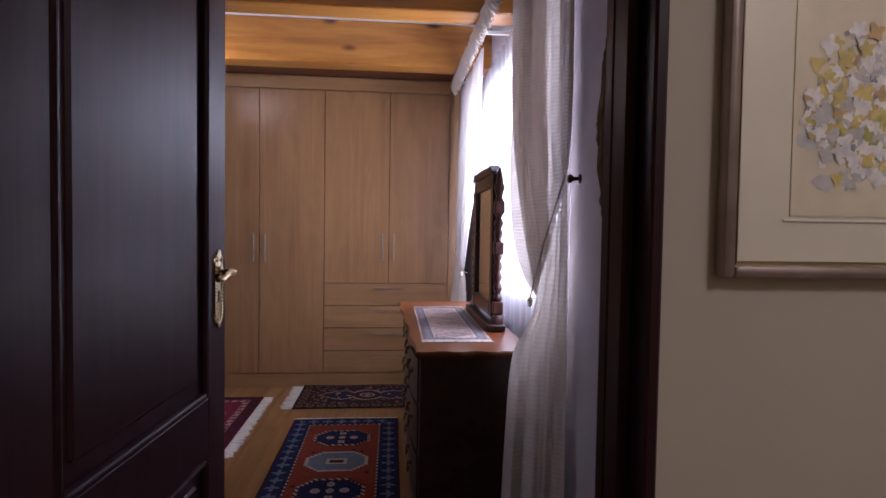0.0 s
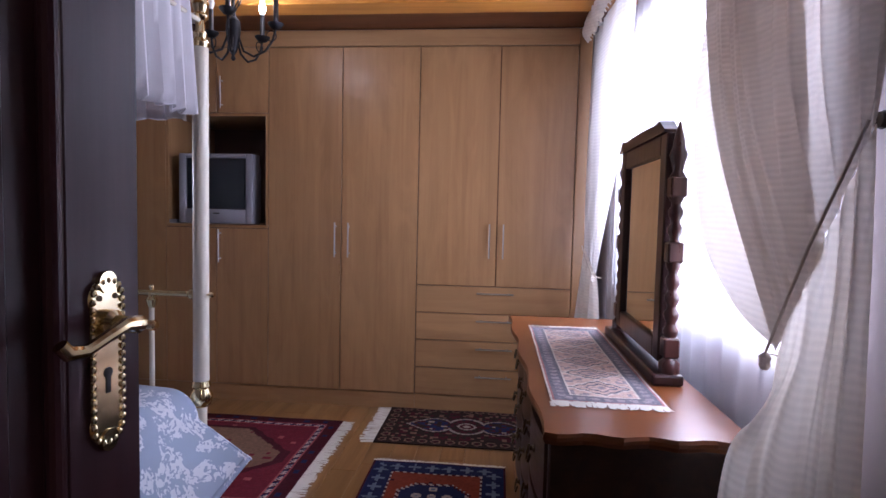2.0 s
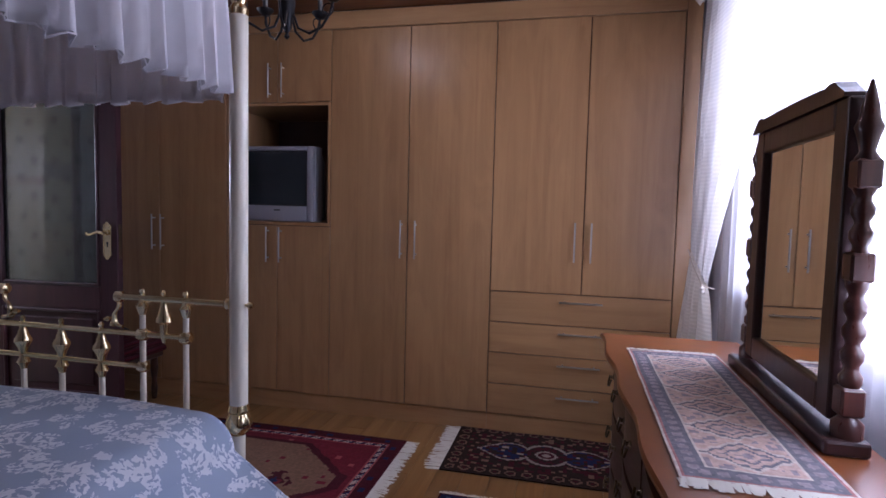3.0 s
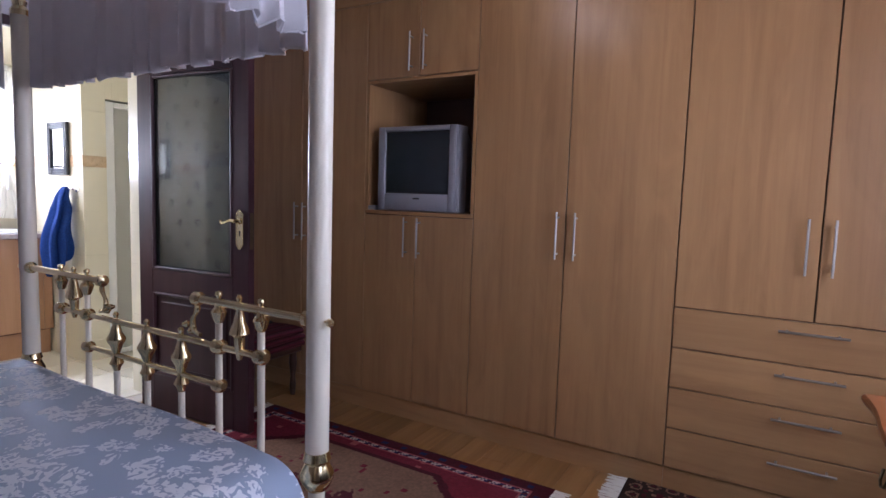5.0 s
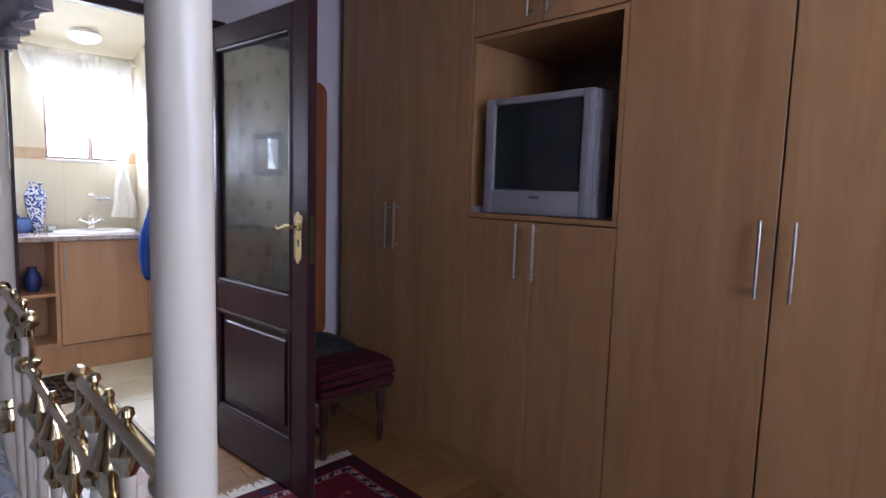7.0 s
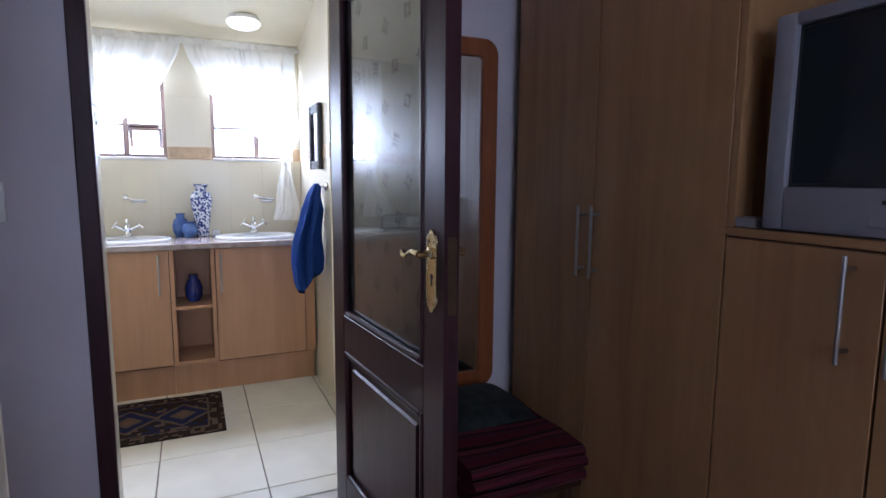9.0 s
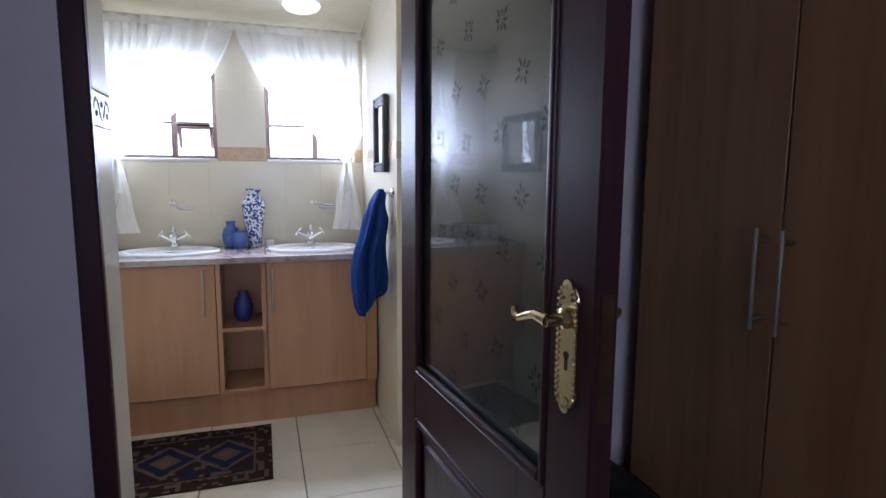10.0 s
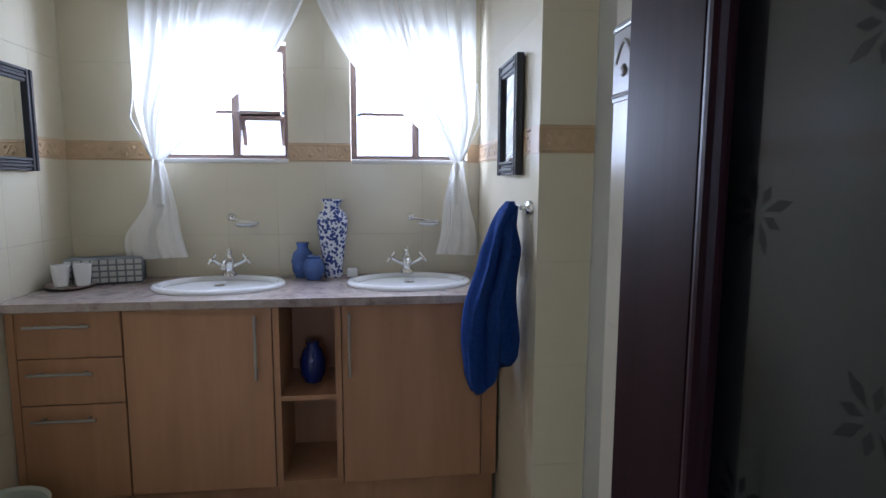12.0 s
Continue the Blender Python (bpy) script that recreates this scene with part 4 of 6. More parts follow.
frill("canopy_valance", BX1 + 0.002, BYH + 0.04, BX1 + 0.002, BYF - 0.075, (1, 0), 1)
frill("canopy_valance", BX0 + 0.045, BYF + 0.004, BX1 - 0.05, BYF + 0.004, (0, 1), 2)
frill("canopy_valance", BX0 - 0.028, BYH, BX0 - 0.028, BYF - 0.045, (-1, 0), 3)


def damask():
    m, nt, b = nodes_of("blue_damask")
    vec = mapped(nt, (1, 1, 1))
    warp = nt.nodes.new("ShaderNodeTexNoise")
    warp.inputs["Scale"].default_value = 6.0
    warp.inputs["Detail"].default_value = 1.0
    nt.links.new(vec, warp.inputs["Vector"])
    add = nt.nodes.new("ShaderNodeVectorMath")
    add.operation = 'MULTIPLY_ADD'
    add.inputs[1].default_value = (0.09, 0.09, 0.09)
    nt.links.new(warp.outputs[1], add.inputs[0])
    nt.links.new(vec, add.inputs[2])
    vo = nt.nodes.new("ShaderNodeTexVoronoi")
    vo.feature = 'SMOOTH_F1'
    vo.inputs["Scale"].default_value = 15.0
    vo.inputs["Smoothness"].default_value = 0.35
    nt.links.new(add.outputs[0], vo.inputs["Vector"])
    leafy = noise_tex(nt, add.outputs[0], 27.0, 2, 0.45, 1.8)
    s = math_node(nt, 'ADD', math_node(nt, 'MULTIPLY', vo.outputs["Distance"], 0.9), math_node(nt, 'MULTIPLY', leafy, 0.62))
    mask = ramp(nt, s, [(0.765, (1, 1, 1)), (0.78, (0, 0, 0))])
    vein = ramp(nt, noise_tex(nt, add.outputs[0], 60.0, 1, 0.4, 0.8), [(0.43, (0, 0, 0)), (0.48, (1, 1, 1))])
    mm = math_node(nt, 'MULTIPLY', mask, vein)
    col = mix(nt, mm, (0.33, 0.40, 0.54), (0.74, 0.77, 0.84))
    nt.links.new(col, b.inputs["Base Color"])
    nt.links.new(math_node(nt, 'MULTIPLY_ADD', mm, 0.2, 0.62), b.inputs["Roughness"])
    b.inputs["Sheen Weight"].default_value = 0.05
    bump(nt, b, mm, 0.25, 0.0015)
    return m


DAMASK = damask()
MATT = cloth("mattress_ticking", (0.75, 0.74, 0.72), 0.0)


def bedding():
    m = thing("mattress", ((BX0 + BX1) / 2, 1.85, 0.36), "white mattress on the bed frame", "mattress")
    part("body", box(BX0 + 0.04, BX1 - 0.045, BYH + 0.03, BYF - 0.09, 0.361, 0.585, 0.05, None, 3), MATT, m, smooth=True)
    cx = (BX0 + BX1) / 2
    hw = (BX1 - BX0) / 2 + 0.012

    def f(u, v):
        # u across the bed, v from head to foot
        a = 2 * u - 1
        s = abs(a)
        sg = 1 if a >= 0 else -1
        y = lerp(BYH + 0.02, BYF - 0.062, min(v / 0.93, 1))
        foot = min(1.0, max(0.0, (v - 0.5) / 0.43))
        flare = foot ** 2.4
        top = 0.603 + 0.008 * math.sin(3.1 * y + 2 * a) + 0.006 * math.sin(7 * a + 2.2 * y)
        if s < 0.55:
            x, z = s / 0.55 * (hw - 0.10), top
        elif s < 0.72:
            k = (s - 0.55) / 0.17 * math.pi / 2
            x, z = hw - 0.10 + 0.105 * math.sin(k), top - 0.10 * (1 - math.cos(k))
        else:
            k = (s - 0.72) / 0.28
            wave = 0.014 * math.sin(y * 17 + 1.0) * k * (1 - foot)
            x = hw + 0.005 + k * (0.055 + 0.155 * flare) + wave
            hem = lerp(0.16, 0.365, flare)
            z = lerp(top - 0.10, hem, k) + 0.01 * math.sin(y * 9) * k
        if v > 0.93:
            k = (v - 0.93) / 0.07
            inner = max(0.0, 1 - max(0, s - 0.6) / 0.2)
            z = lerp(z, z - 0.16 * inner, k * k)
            y += 0.025 * math.sin(min(k, 1) * math.pi / 2)
            y -= 0.03 * k * (1 - inner)
        y -= 0.02 * flare * max(0, (s - 0.72) / 0.28)
        return Vector((cx + sg * x, y, z))

    c = thing("bedspread", (cx, 1.85, 0.6), "pale blue damask bedspread with white flowers", "bedspread")
    thicken(part("cloth", sheet(f, 110, 90), DAMASK, c, smooth=True, angle=80), 0.006)
    for e in (0.0, 0.988):
        thicken(part("hem", sheet(lambda u, v: f(e + 0.012 * u, v), 2, 90), DAMASK, c, smooth=True, angle=80), 0.010)
    for k, x in enumerate((-1.78, -1.04)):
        p = thing("pillow", (x, 1.1, 0.6), "pale blue damask pillow at the head of the bed", "pillow", "bed pillows")
        bm = sheet(lambda u, v: Vector((x + (u - 0.5) * 0.62, 1.12 + (v - 0.5) * 0.4, 0.615 + 0.13 * (max(0, 1 - (2 * u - 1) ** 4) * max(0, 1 - (2 * v - 1) ** 4)) ** 0.6)), 24, 18)
        sheet(lambda u, v: Vector((x + (u - 0.5) * 0.62, 1.12 + (v - 0.5) * 0.4, 0.615)), 24, 18, bm)
        bmesh.ops.remove_doubles(bm, verts=bm.verts, dist=0.0005)
        part("cushion", bm, DAMASK, p, smooth=True, angle=80)


bedding()


# ---- curtains ----
def spline_rows(rows, t):
    n = len(rows) - 1
    k = min(int(t * n), n - 1)
    f = t * n - k
    p0, p1, p2, p3 = (rows[max(0, min(n, k + d))] for d in (-1, 0, 1, 2))

    def cr(a, b, c, d):
        return 0.5 * (2 * b + (c - a) * f + (2 * a - 5 * b + 4 * c - d) * f * f + (3 * b - a - 3 * c + d) * f ** 3)
    return [cr(*q) for q in zip(p0, p1, p2, p3)]


def drape(rows, folds, seed, nu=150, nv=90):
    """rows from top to bottom: outer x y z, leading x y z, fold depth."""
    rnd = random.Random(seed)
    ph = [rnd.uniform(-1, 1) for _ in range(folds + 2)]

    def f(u, v):
        a = spline_rows(rows, 1 - v)
        p, q, amp = Vector(a[:3]), Vector(a[3:6]), a[6]
        d = q - p
        nrm = Vector((-abs(d.y), 0.0, 0.0)) + Vector((0, d.x * (1 if d.y > 0 else -1), 0)) if abs(d.y) > 1e-4 else Vector((-1, 0, 0))
        nrm = nrm.normalized()
        # folds of uneven width that lean and fade down the cloth
        uu = u + 0.055 * math.sin(u * 7.3 + ph[0] * 3) + 0.03 * math.sin(u * 15 + ph[1] * 3 + v * 1.3)
        k = max(0.0, uu) * folds
        i = int(min(k, folds - 1e-6))
        soft = 0.65 + 0.35 * math.sin(3.1 * i + ph[i] * 4 + v * 2.5)
        w = soft * math.sin(2 * math.pi * k + lerp(ph[i], ph[i + 1], k - i) * 1.8) + 0.2 * math.sin(2 * math.pi * k * 1.7 + ph[2] * 3 + v * 4) + 0.06 * math.sin(k * 21 + v * 9)
        return p.lerp(q, u) + nrm * (w * amp * min(1, 0.25 + u * 6))
    return sheet(f, nu, nv)


NEAR = [(.962, 1.93, 2.30, .905, 2.64, 2.30, .016), (.962, 1.93, 2.05, .905, 2.63, 2.02, .026), (.962, 1.93, 1.78, .90, 2.58, 1.72, .028), (.96, 1.935, 1.58, .90, 2.45, 1.40, .022),
        (.955, 1.95, 1.412, .89, 2.10, .98, .005), (.958, 1.945, 1.2, .868, 2.095, .87, .012), (.962, 1.94, .85, .80, 2.10, .76, .016), (.962, 1.93, .4, .776, 2.105, .42, .018), (.96, 1.92, .012, .765, 2.11, .012, .018)]
INNER = [(.955, 2.2, 2.28, .94, 2.66, 2.28, .010), (.95, 2.2, 2.0, .93, 2.70, 1.95, .014), (.945, 2.18, 1.7, .92, 2.77, 1.55, .018), (.935, 2.12, 1.45, .905, 2.62, 1.22, .016), (.925, 2.06, 1.25, .90, 2.36, 1.05, .010), (.92, 2.02, 1.18, .896, 2.11, .985, .004)]
FAR = [(.868, 4.33, 2.30, .87, 3.3, 2.30, .010), (.86, 4.33, 2.0, .87, 3.4, 2.0, .018), (.852, 4.32, 1.7, .87, 3.55, 1.6, .02), (.845, 4.3, 1.35, .87, 3.82, 1.25, .018),
       (.836, 4.24, 1.08, .87, 4.02, .93, .004), (.82, 4.25, .9, .865, 3.96, .84, .014), (.79, 4.26, .6, .86, 3.88, .6, .018), (.775, 4.27, .3, .855, 3.85, .3, .02), (.77, 4.27, .012, .85, 3.85, .012, .02)]
CURT = cloth("cream_seersucker_curtain", (0.86, 0.77, 0.69), 0.10, 22, see=0.01, vary=0.06, ribs=0.10)
# same cloth as CURT, paler and more translucent so the tail looks backlit
CURTL = cloth("backlit_seersucker_tail", (0.92, 0.84, 0.74), 0.22, 18, see=0.02, vary=0.05, ribs=0.1)
CURTS = cloth("white_seersucker_curtain", (0.88, 0.84, 0.80), 0.42, 18, see=0.04, vary=0.04, ribs=0.12)
CORD = cloth("beige_cord", (0.62, 0.52, 0.43), 0.0)
for rows, seed, fo, CM in ((NEAR, 11, 7, CURT), (FAR, 12, 6, CURTS)):
    side = rows[0][1]
    c = thing("curtain", (0.93, (rows[0][1] + rows[0][4]) / 2, 0), "cream-white seersucker curtain tied back at the bedroom window", "curtain", "bedroom curtains")
    part("drape", drape(rows[:5], fo, seed, 150, 60), CM, c, smooth=True, angle=80)
    part("tail", drape(rows[4:], 4, seed + 2, 100, 40), CURTL, c, "loose curtain tail below the tie", smooth=True, angle=80)
    if rows is NEAR:
        part("inner_fold", drape(INNER, 4, 31, 90, 60), CURT, c, "thin inner fold of the curtain", smooth=True, angle=80)
    t = rows[4]
    part("tie_cord", tube([(t[0] - 0.012, t[1], t[2]), (lerp(t[0], t[3], 0.5) - 0.022, lerp(t[1], t[4], 0.5), lerp(t[2], t[5], 0.5)), (t[3] - 0.02, t[4], t[5]), (t[3] + 0.03, t[4], t[5] - 0.01)], 0.003, 8), CORD, c, smooth=True)
    part("tassel", lathe([(0.004, 0), (0.012, -0.008), (0.010, -0.018), (0.011, -0.026), (0.006, -0.034)], (t[3] - 0.02, t[4], t[5]), seg=10), CURT, c, smooth=True)
h = thing("curtain_holdback", (0.97, 1.95, 1.412), "dark turned wooden curtain holdback knob on the wall", "holdback")
part("knob", lathe([(0.017, 0.0), (0.017, 0.004), (0.007, 0.008), (0.007, 0.024), (0.013, 0.029), (0.016, 0.036), (0.013, 0.043), (0, 0.046)], (XR, 1.95, 1.412), (-1, 0, 0), 18), DRESS, h, smooth=True)
net = thing("net_curtain", (0.975, 3.05, 0.3), "white net curtain covering the bedroom window", "curtain")
part("net", sheet(lambda u, v: Vector((0.972 + 0.009 * math.sin(u * 120) + 0.004 * math.sin(u * 47 + 1), lerp(1.98, 4.22, u), lerp(0.25, 2.28, v))), 260, 4), NET, net, smooth=True, angle=80)
rod = thing("curtain_rail", (0.93, 3.08, 2.28), "white curtain rail above the bedroom window", "curtain rail")
part("rail", tube([(0.83, 1.9, 2.29), (0.83, 4.15, 2.29)], 0.008, 8), WHITEP, rod, smooth=True)
for y in (1.95, 3.07, 4.1):
    part("bracket", box(0.82, XR, y - 0.008, y + 0.008, 2.282, 2.3), WHITEP, rod)
rf = thing("curtain_heading", (0.91, 3.08, 2.2), "gathered cream heading ruffle along the curtain rail", "curtain heading")
thicken(part("ruffle", sheet(lambda u, v: Vector((0.81 - 0.03 * math.sin(v * math.pi) + 0.016 * math.sin(u * 230 + math.sin(u * 40)) * (0.4 + v * 0.6), lerp(1.9, 4.16, u), lerp(2.215, 2.335, v) + 0.008 * math.sin(u * 300))), 420, 6), CURT, rf, smooth=True, angle=80), 0.0015)


# ---- rugs ----
def multi(name, bm, mats, parent, label=""):
    ob = part(name, bm, mats[0], parent, label)
    for m in mats[1:]:
        ob.data.materials.append(m)
    return ob


def pile(name, color):
    return plain(name, color, 0.95, 0, 0.22, 70, 0.8, 0.1)


RED, DRED, NAVY, CREAM, TAN, BLACKB, ORANGE, TEAL, PINKB, GREYB, ROSE = (pile("wool_red", (0.13, 0.014, 0.024)), pile("wool_dark_red", (0.06, 0.009, 0.015)), pile("wool_navy", (0.016, 0.02, 0.065)),
    pile("wool_cream", (0.38, 0.32, 0.27)), pile("wool_tan", (0.17, 0.095, 0.06)), pile("wool_black_brown", (0.028, 0.016, 0.013)), pile("wool_orange", (0.22, 0.042, 0.02)), pile("wool_slate", (0.12, 0.15, 0.2)),
    pile("wool_pink_beige", (0.58, 0.42, 0.36)), pile("wool_blue_grey", (0.2, 0.19, 0.215)), pile("wool_rose", (0.28, 0.07, 0.07)))
FRINGE = cloth("fringe_cotton", (0.72, 0.68, 0.6), 0.0)


def rug(name, x0, x1, y0, y1, z, pattern, mats, label, cell=0.009, ends="x", fringe=0.06, which=(0, 1), thick=0.007, category="rug"):
    """A woven rug of small knots; pattern(u, v, w, h) picks the wool by the place in metres."""
    r = thing(name, ((x0 + x1) / 2, (y0 + y1) / 2, z), label, category)
    w, h = x1 - x0, y1 - y0
    nx, ny = int(w / cell), int(h / cell)
    rnd = random.Random(len(name) * 7 + nx)
    bm = bmesh.new()

    def lift(i, j):
        return z + thick + 0.0018 * math.sin(i * 0.11 + 1) * math.sin(j * 0.13) + rnd.uniform(-0.0005, 0.0005)
    g = [[bm.verts.new((x0 + w * i / nx, y0 + h * j / ny, lift(i, j))) for i in range(nx + 1)] for j in range(ny + 1)]
    for j in range(ny):
        for i in range(nx):
            f = bm.faces.new((g[j][i], g[j][i + 1], g[j + 1][i + 1], g[j + 1][i]))
            f.material_index = pattern((i + 0.5) * w / nx, (j + 0.5) * h / ny, w, h)
    rim = [g[0][i] for i in range(nx + 1)] + [g[j][nx] for j in range(1, ny + 1)] + [g[ny][i] for i in range(nx - 1, -1, -1)] + [g[j][0] for j in range(ny - 1, 0, -1)]
    low = [bm.verts.new((v.co.x, v.co.y, z)) for v in rim]
    for i in range(len(rim)):
        bm.faces.new((rim[i], rim[(i + 1) % len(rim)], low[(i + 1) % len(rim)], low[i]))
    multi("woven_field", bm, mats, r)
    for k in which:
        fb = bmesh.new()
        span = (y0, y1) if ends == "x" else (x0, x1)
        e = ((x0, x1) if ends == "x" else (y0, y1))[k]
        s = (-1, 1)[k]
        p = span[0]
        while p < span[1]:
            L = fringe * rnd.uniform(0.75, 1.1)
            d = rnd.uniform(-0.012, 0.012)
            wd = rnd.uniform(0.0038, 0.0065)
            zz = z + rnd.uniform(0.002, 0.006)
            row = []
            for q in range(4):
                kk = q / 3
                pe, pp = e + s * L * kk, p + d * kk * kk
                a = (pe, pp - wd) if ends == "x" else (pp - wd, pe)
                b = (pe, pp + wd) if ends == "x" else (pp + wd, pe)
                row.append((fb.verts.new((*a, zz * (1 - kk) + (z + 0.002) * kk)), fb.verts.new((*b, zz * (1 - kk) + (z + 0.002) * kk))))
            for (a, b), (c, dd) in zip(row, row[1:]):
                fb.faces.new((a, b, dd, c))
            p += rnd.uniform(0.006, 0.009)
        part("fringe", fb, FRINGE, r, "cream cotton fringe")
    return r


def hsh(a, b, k=1):
    return (math.sin(a * 127.1 + b * 311.7 + k * 74.7) * 43758.5453) % 1.0


def diamond(u, v, cu, cv, a, b):
    return abs(u - cu) / a + abs(v - cv) / b


def red_pattern(u, v, w, h):      # 0 red 1 dark red 2 navy 3 cream 4 tan 5 rose
    d = min(u, v, w - u, h - v)
    al = u if min(v, h - v) < min(u, w - u) else v
    if d < 0.07:
        k = (al % 0.11) / 0.11 - 0.5
        return 2 if 0.025 < d < 0.055 and abs(k) < 0.16 and hsh(int(al / 0.11), 3) > 0.3 else 1
    if d < 0.078 or 0.112 < d < 0.12:
        return 5
    if d < 0.112:
        k = ((al + d * 0.7) % 0.06) / 0.06
        return 3 if k < 0.52 and not 0.2 < k < 0.3 else (2 if k < 0.8 else 1)
    cu, cv = abs(u - w / 2) / (w * 0.385), abs(v - h / 2) / (h * 0.315)
    q = max(cv, cu, cu * 0.92 + cv * 0.5 + 0.012 * int(v / 0.04 % 2))
    if q > 1.08:
        return 5 if hsh(int(u / 0.03), int(v / 0.03)) > 0.965 else 0
    if q > 1.0:
        return 1
    for c in (0.27, 0.42, 0.58, 0.73):
        m = diamond(u, v, w * c, h * (0.5 + 0.07 * math.sin(c * 40)), 0.10, 0.12)
        if m < 0.28:
            return 2
        if m < 0.6:
            return 1 if hsh(int(u / 0.022), int(v / 0.022), 3) > 0.4 else 0
        if m < 1.0 and hsh(int(u / 0.026), int(v / 0.026), 8) > 0.55:
            return 1
    return 0 if hsh(int(u / 0.025), int(v / 0.025), 5) > 0.95 else 4


def orange_pattern(u, v, w, h):   # 0 orange 1 navy 2 cream 3 slate 4 dark red
    d = min(u, v, w - u, h - v)
    al = u if min(v, h - v) < min(u, w - u) else v
    if d < 0.01:
        return 4
    if d < 0.105:
        k, m = (al % 0.085) / 0.085 - 0.5, (d - 0.057) / 0.0425
        arm = min(abs(k) * 2, abs(m))
        return 3 if abs(k) * 2 + abs(m) < 0.85 and arm < 0.2 else 1
    if d < 0.118:
        return 2 if int(al / 0.018) % 2 else 4
    for k in range(4):
        cv = h - 0.33 - k * 0.33
        du, dv = abs(u - w / 2), abs(v - cv)
        su, sv = int(du / 0.018) * 0.018, int(dv / 0.018) * 0.018
        q = max(su / 0.15, sv / 0.115, (su / 0.15 + sv / 0.115) * 0.70)
        if k % 2 == 0:
            if q < 0.9:
                for a, b in ((0, 0), (0.068, 0), (-0.068, 0), (0, 0.066), (0, -0.066)):
                    r = math.hypot(u - w / 2 - a, v - cv - b)
                    if r < 0.021:
                        return 3 if r < 0.008 else 2
                return 1
            if q < 1.0:
                return 2 if int((u + v) / 0.018) % 2 else 4
        else:
            if q < 0.9:
                if du < 0.05 and dv < 0.035:
                    return 4 if du < 0.035 and dv < 0.02 else 2
                return 3
            if q < 1.0:
                return 2
    return 4 if hsh(int(u / 0.02), int(v / 0.02), 2) > 0.985 else 0


def brown_pattern(u, v, w, h):    # 0 black brown 1 dark red 2 cream 3 slate 4 tan
    d = min(u, v, w - u, h - v)
    al = u if min(v, h - v) < min(u, w - u) else v
    if d < 0.012:
        return 0
    if d < 0.085:
        k, m = (al % 0.075) / 0.075 - 0.5, (d - 0.048) / 0.036
        q = math.hypot(k * 2, m)
        return 4 if 0.5 < q < 0.75 else (1 if q < 0.3 else 0)
    a, b = abs(u - w / 2), abs(v - h / 2)
    # ogee cartouche: an oval middle, pinched, with pointed end lobes
    oval = math.hypot(a / 0.115, b / 0.125)
    lobe = max(math.hypot((a - 0.185) / 0.105, b / 0.105), 0.0)
    tip = abs(a - 0.24) / 0.12 + b / 0.09
    q = min(oval, lobe, tip)
    if q < 0.88:
        core = math.hypot(a / 0.07, b / 0.065)
        if core < 0.3:
            return 2
        if core < 0.6:
            return 1
        if core < 0.8:
            return 2
        if oval < 0.84:
            return 1 if hsh(int(u / 0.016), int(v / 0.016), 3) > 0.5 else 0
        x = hsh(int(u / 0.02), int(v / 0.02), 4)
        return 2 if x > 0.94 else 1 if x > 0.68 else 5 if x > 0.3 else 0
    if q < 1.0:
        return 2
    if q < 1.1:
        return 0
    x = hsh(int(u / 0.02), int(v / 0.02), 6)
    return 4 if x > 0.86 else 1 if x > 0.6 else 0


def runner_pattern(u, v, w, h):   # 0 pink beige 1 blue grey 2 cream 3 rose 4 navy
    d = min(u, v, w - u, h - v)
    al = u if min(v, h - v) < min(u, w - u) else v
    if d < 0.008:
        return 2
    if d < 0.012:
        return 3
    if d < 0.056:
        k = (al % 0.034) / 0.034
        return 5 if 0.022 < d < 0.046 and abs(k - 0.5) + abs(d - 0.034) * 12 < 0.36 else 1
    if d < 0.062:
        return 2
    n = max(1, round((h - 0.124) / 0.155))
    s = (h - 0.124) / n
    k = abs(((v - 0.062) % s) / s - 0.5) * 2
    q = k * 0.95 + abs(u - w / 2) / 0.105 + 0.05 * math.sin(u * 190)
    if q < 0.18 or 0.36 < q < 0.5 or 0.70 < q < 0.82:
        return 5 if q < 0.4 else 1
    if 0.82 < q < 0.95:
        return 2
    if q > 1.15 and hsh(int(u / 0.012), int(v / 0.012), 9) > 0.66:
        return 5
    return 0


def mat_pattern(u, v, w, h):      # 0 black brown 1 navy 2 tan 3 cream
    d = min(u, v, w - u, h - v)
    if d < 0.07:
        return 2 if hsh(int(u / 0.02), int(v / 0.02), 3) > 0.72 else 0
    if d < 0.08:
        return 2
    for c in (0.22, 0.5, 0.78):
        q = diamond(u, v, w / 2, h * c, 0.17, 0.16)
        if q < 0.18:
            return 3
        if q < 0.4:
            return 2
        if q < 0.75:
            return 1
        if q < 0.9:
            return 2
    return 2 if hsh(int(u / 0.025), int(v / 0.025), 8) > 0.85 else 1 if hsh(int(u / 0.025), int(v / 0.025), 2) > 0.7 else 0


rug("red_rug", -2.235, -0.545, 3.07, 4.125, 0.0, red_pattern, [RED, DRED, NAVY, CREAM, TAN, ROSE], "dark red patterned wool rug with cream fringes on the floor", fringe=0.07)
rug("orange_rug", -0.247, 0.405, 2.05, 3.64, 0.0, orange_pattern, [ORANGE, NAVY, CREAM, TEAL, DRED], "orange-red and navy patterned wool rug beside the dresser", ends="y", fringe=0.03)
rug("brown_rug", -0.305, 0.68, 3.86, 4.44, 0.0, brown_pattern, [BLACKB, DRED, pile("wool_dull_cream", (0.27, 0.22, 0.18)), TEAL, TAN, NAVY], "dark brown patterned wool rug by the wardrobe drawers", fringe=0.085)
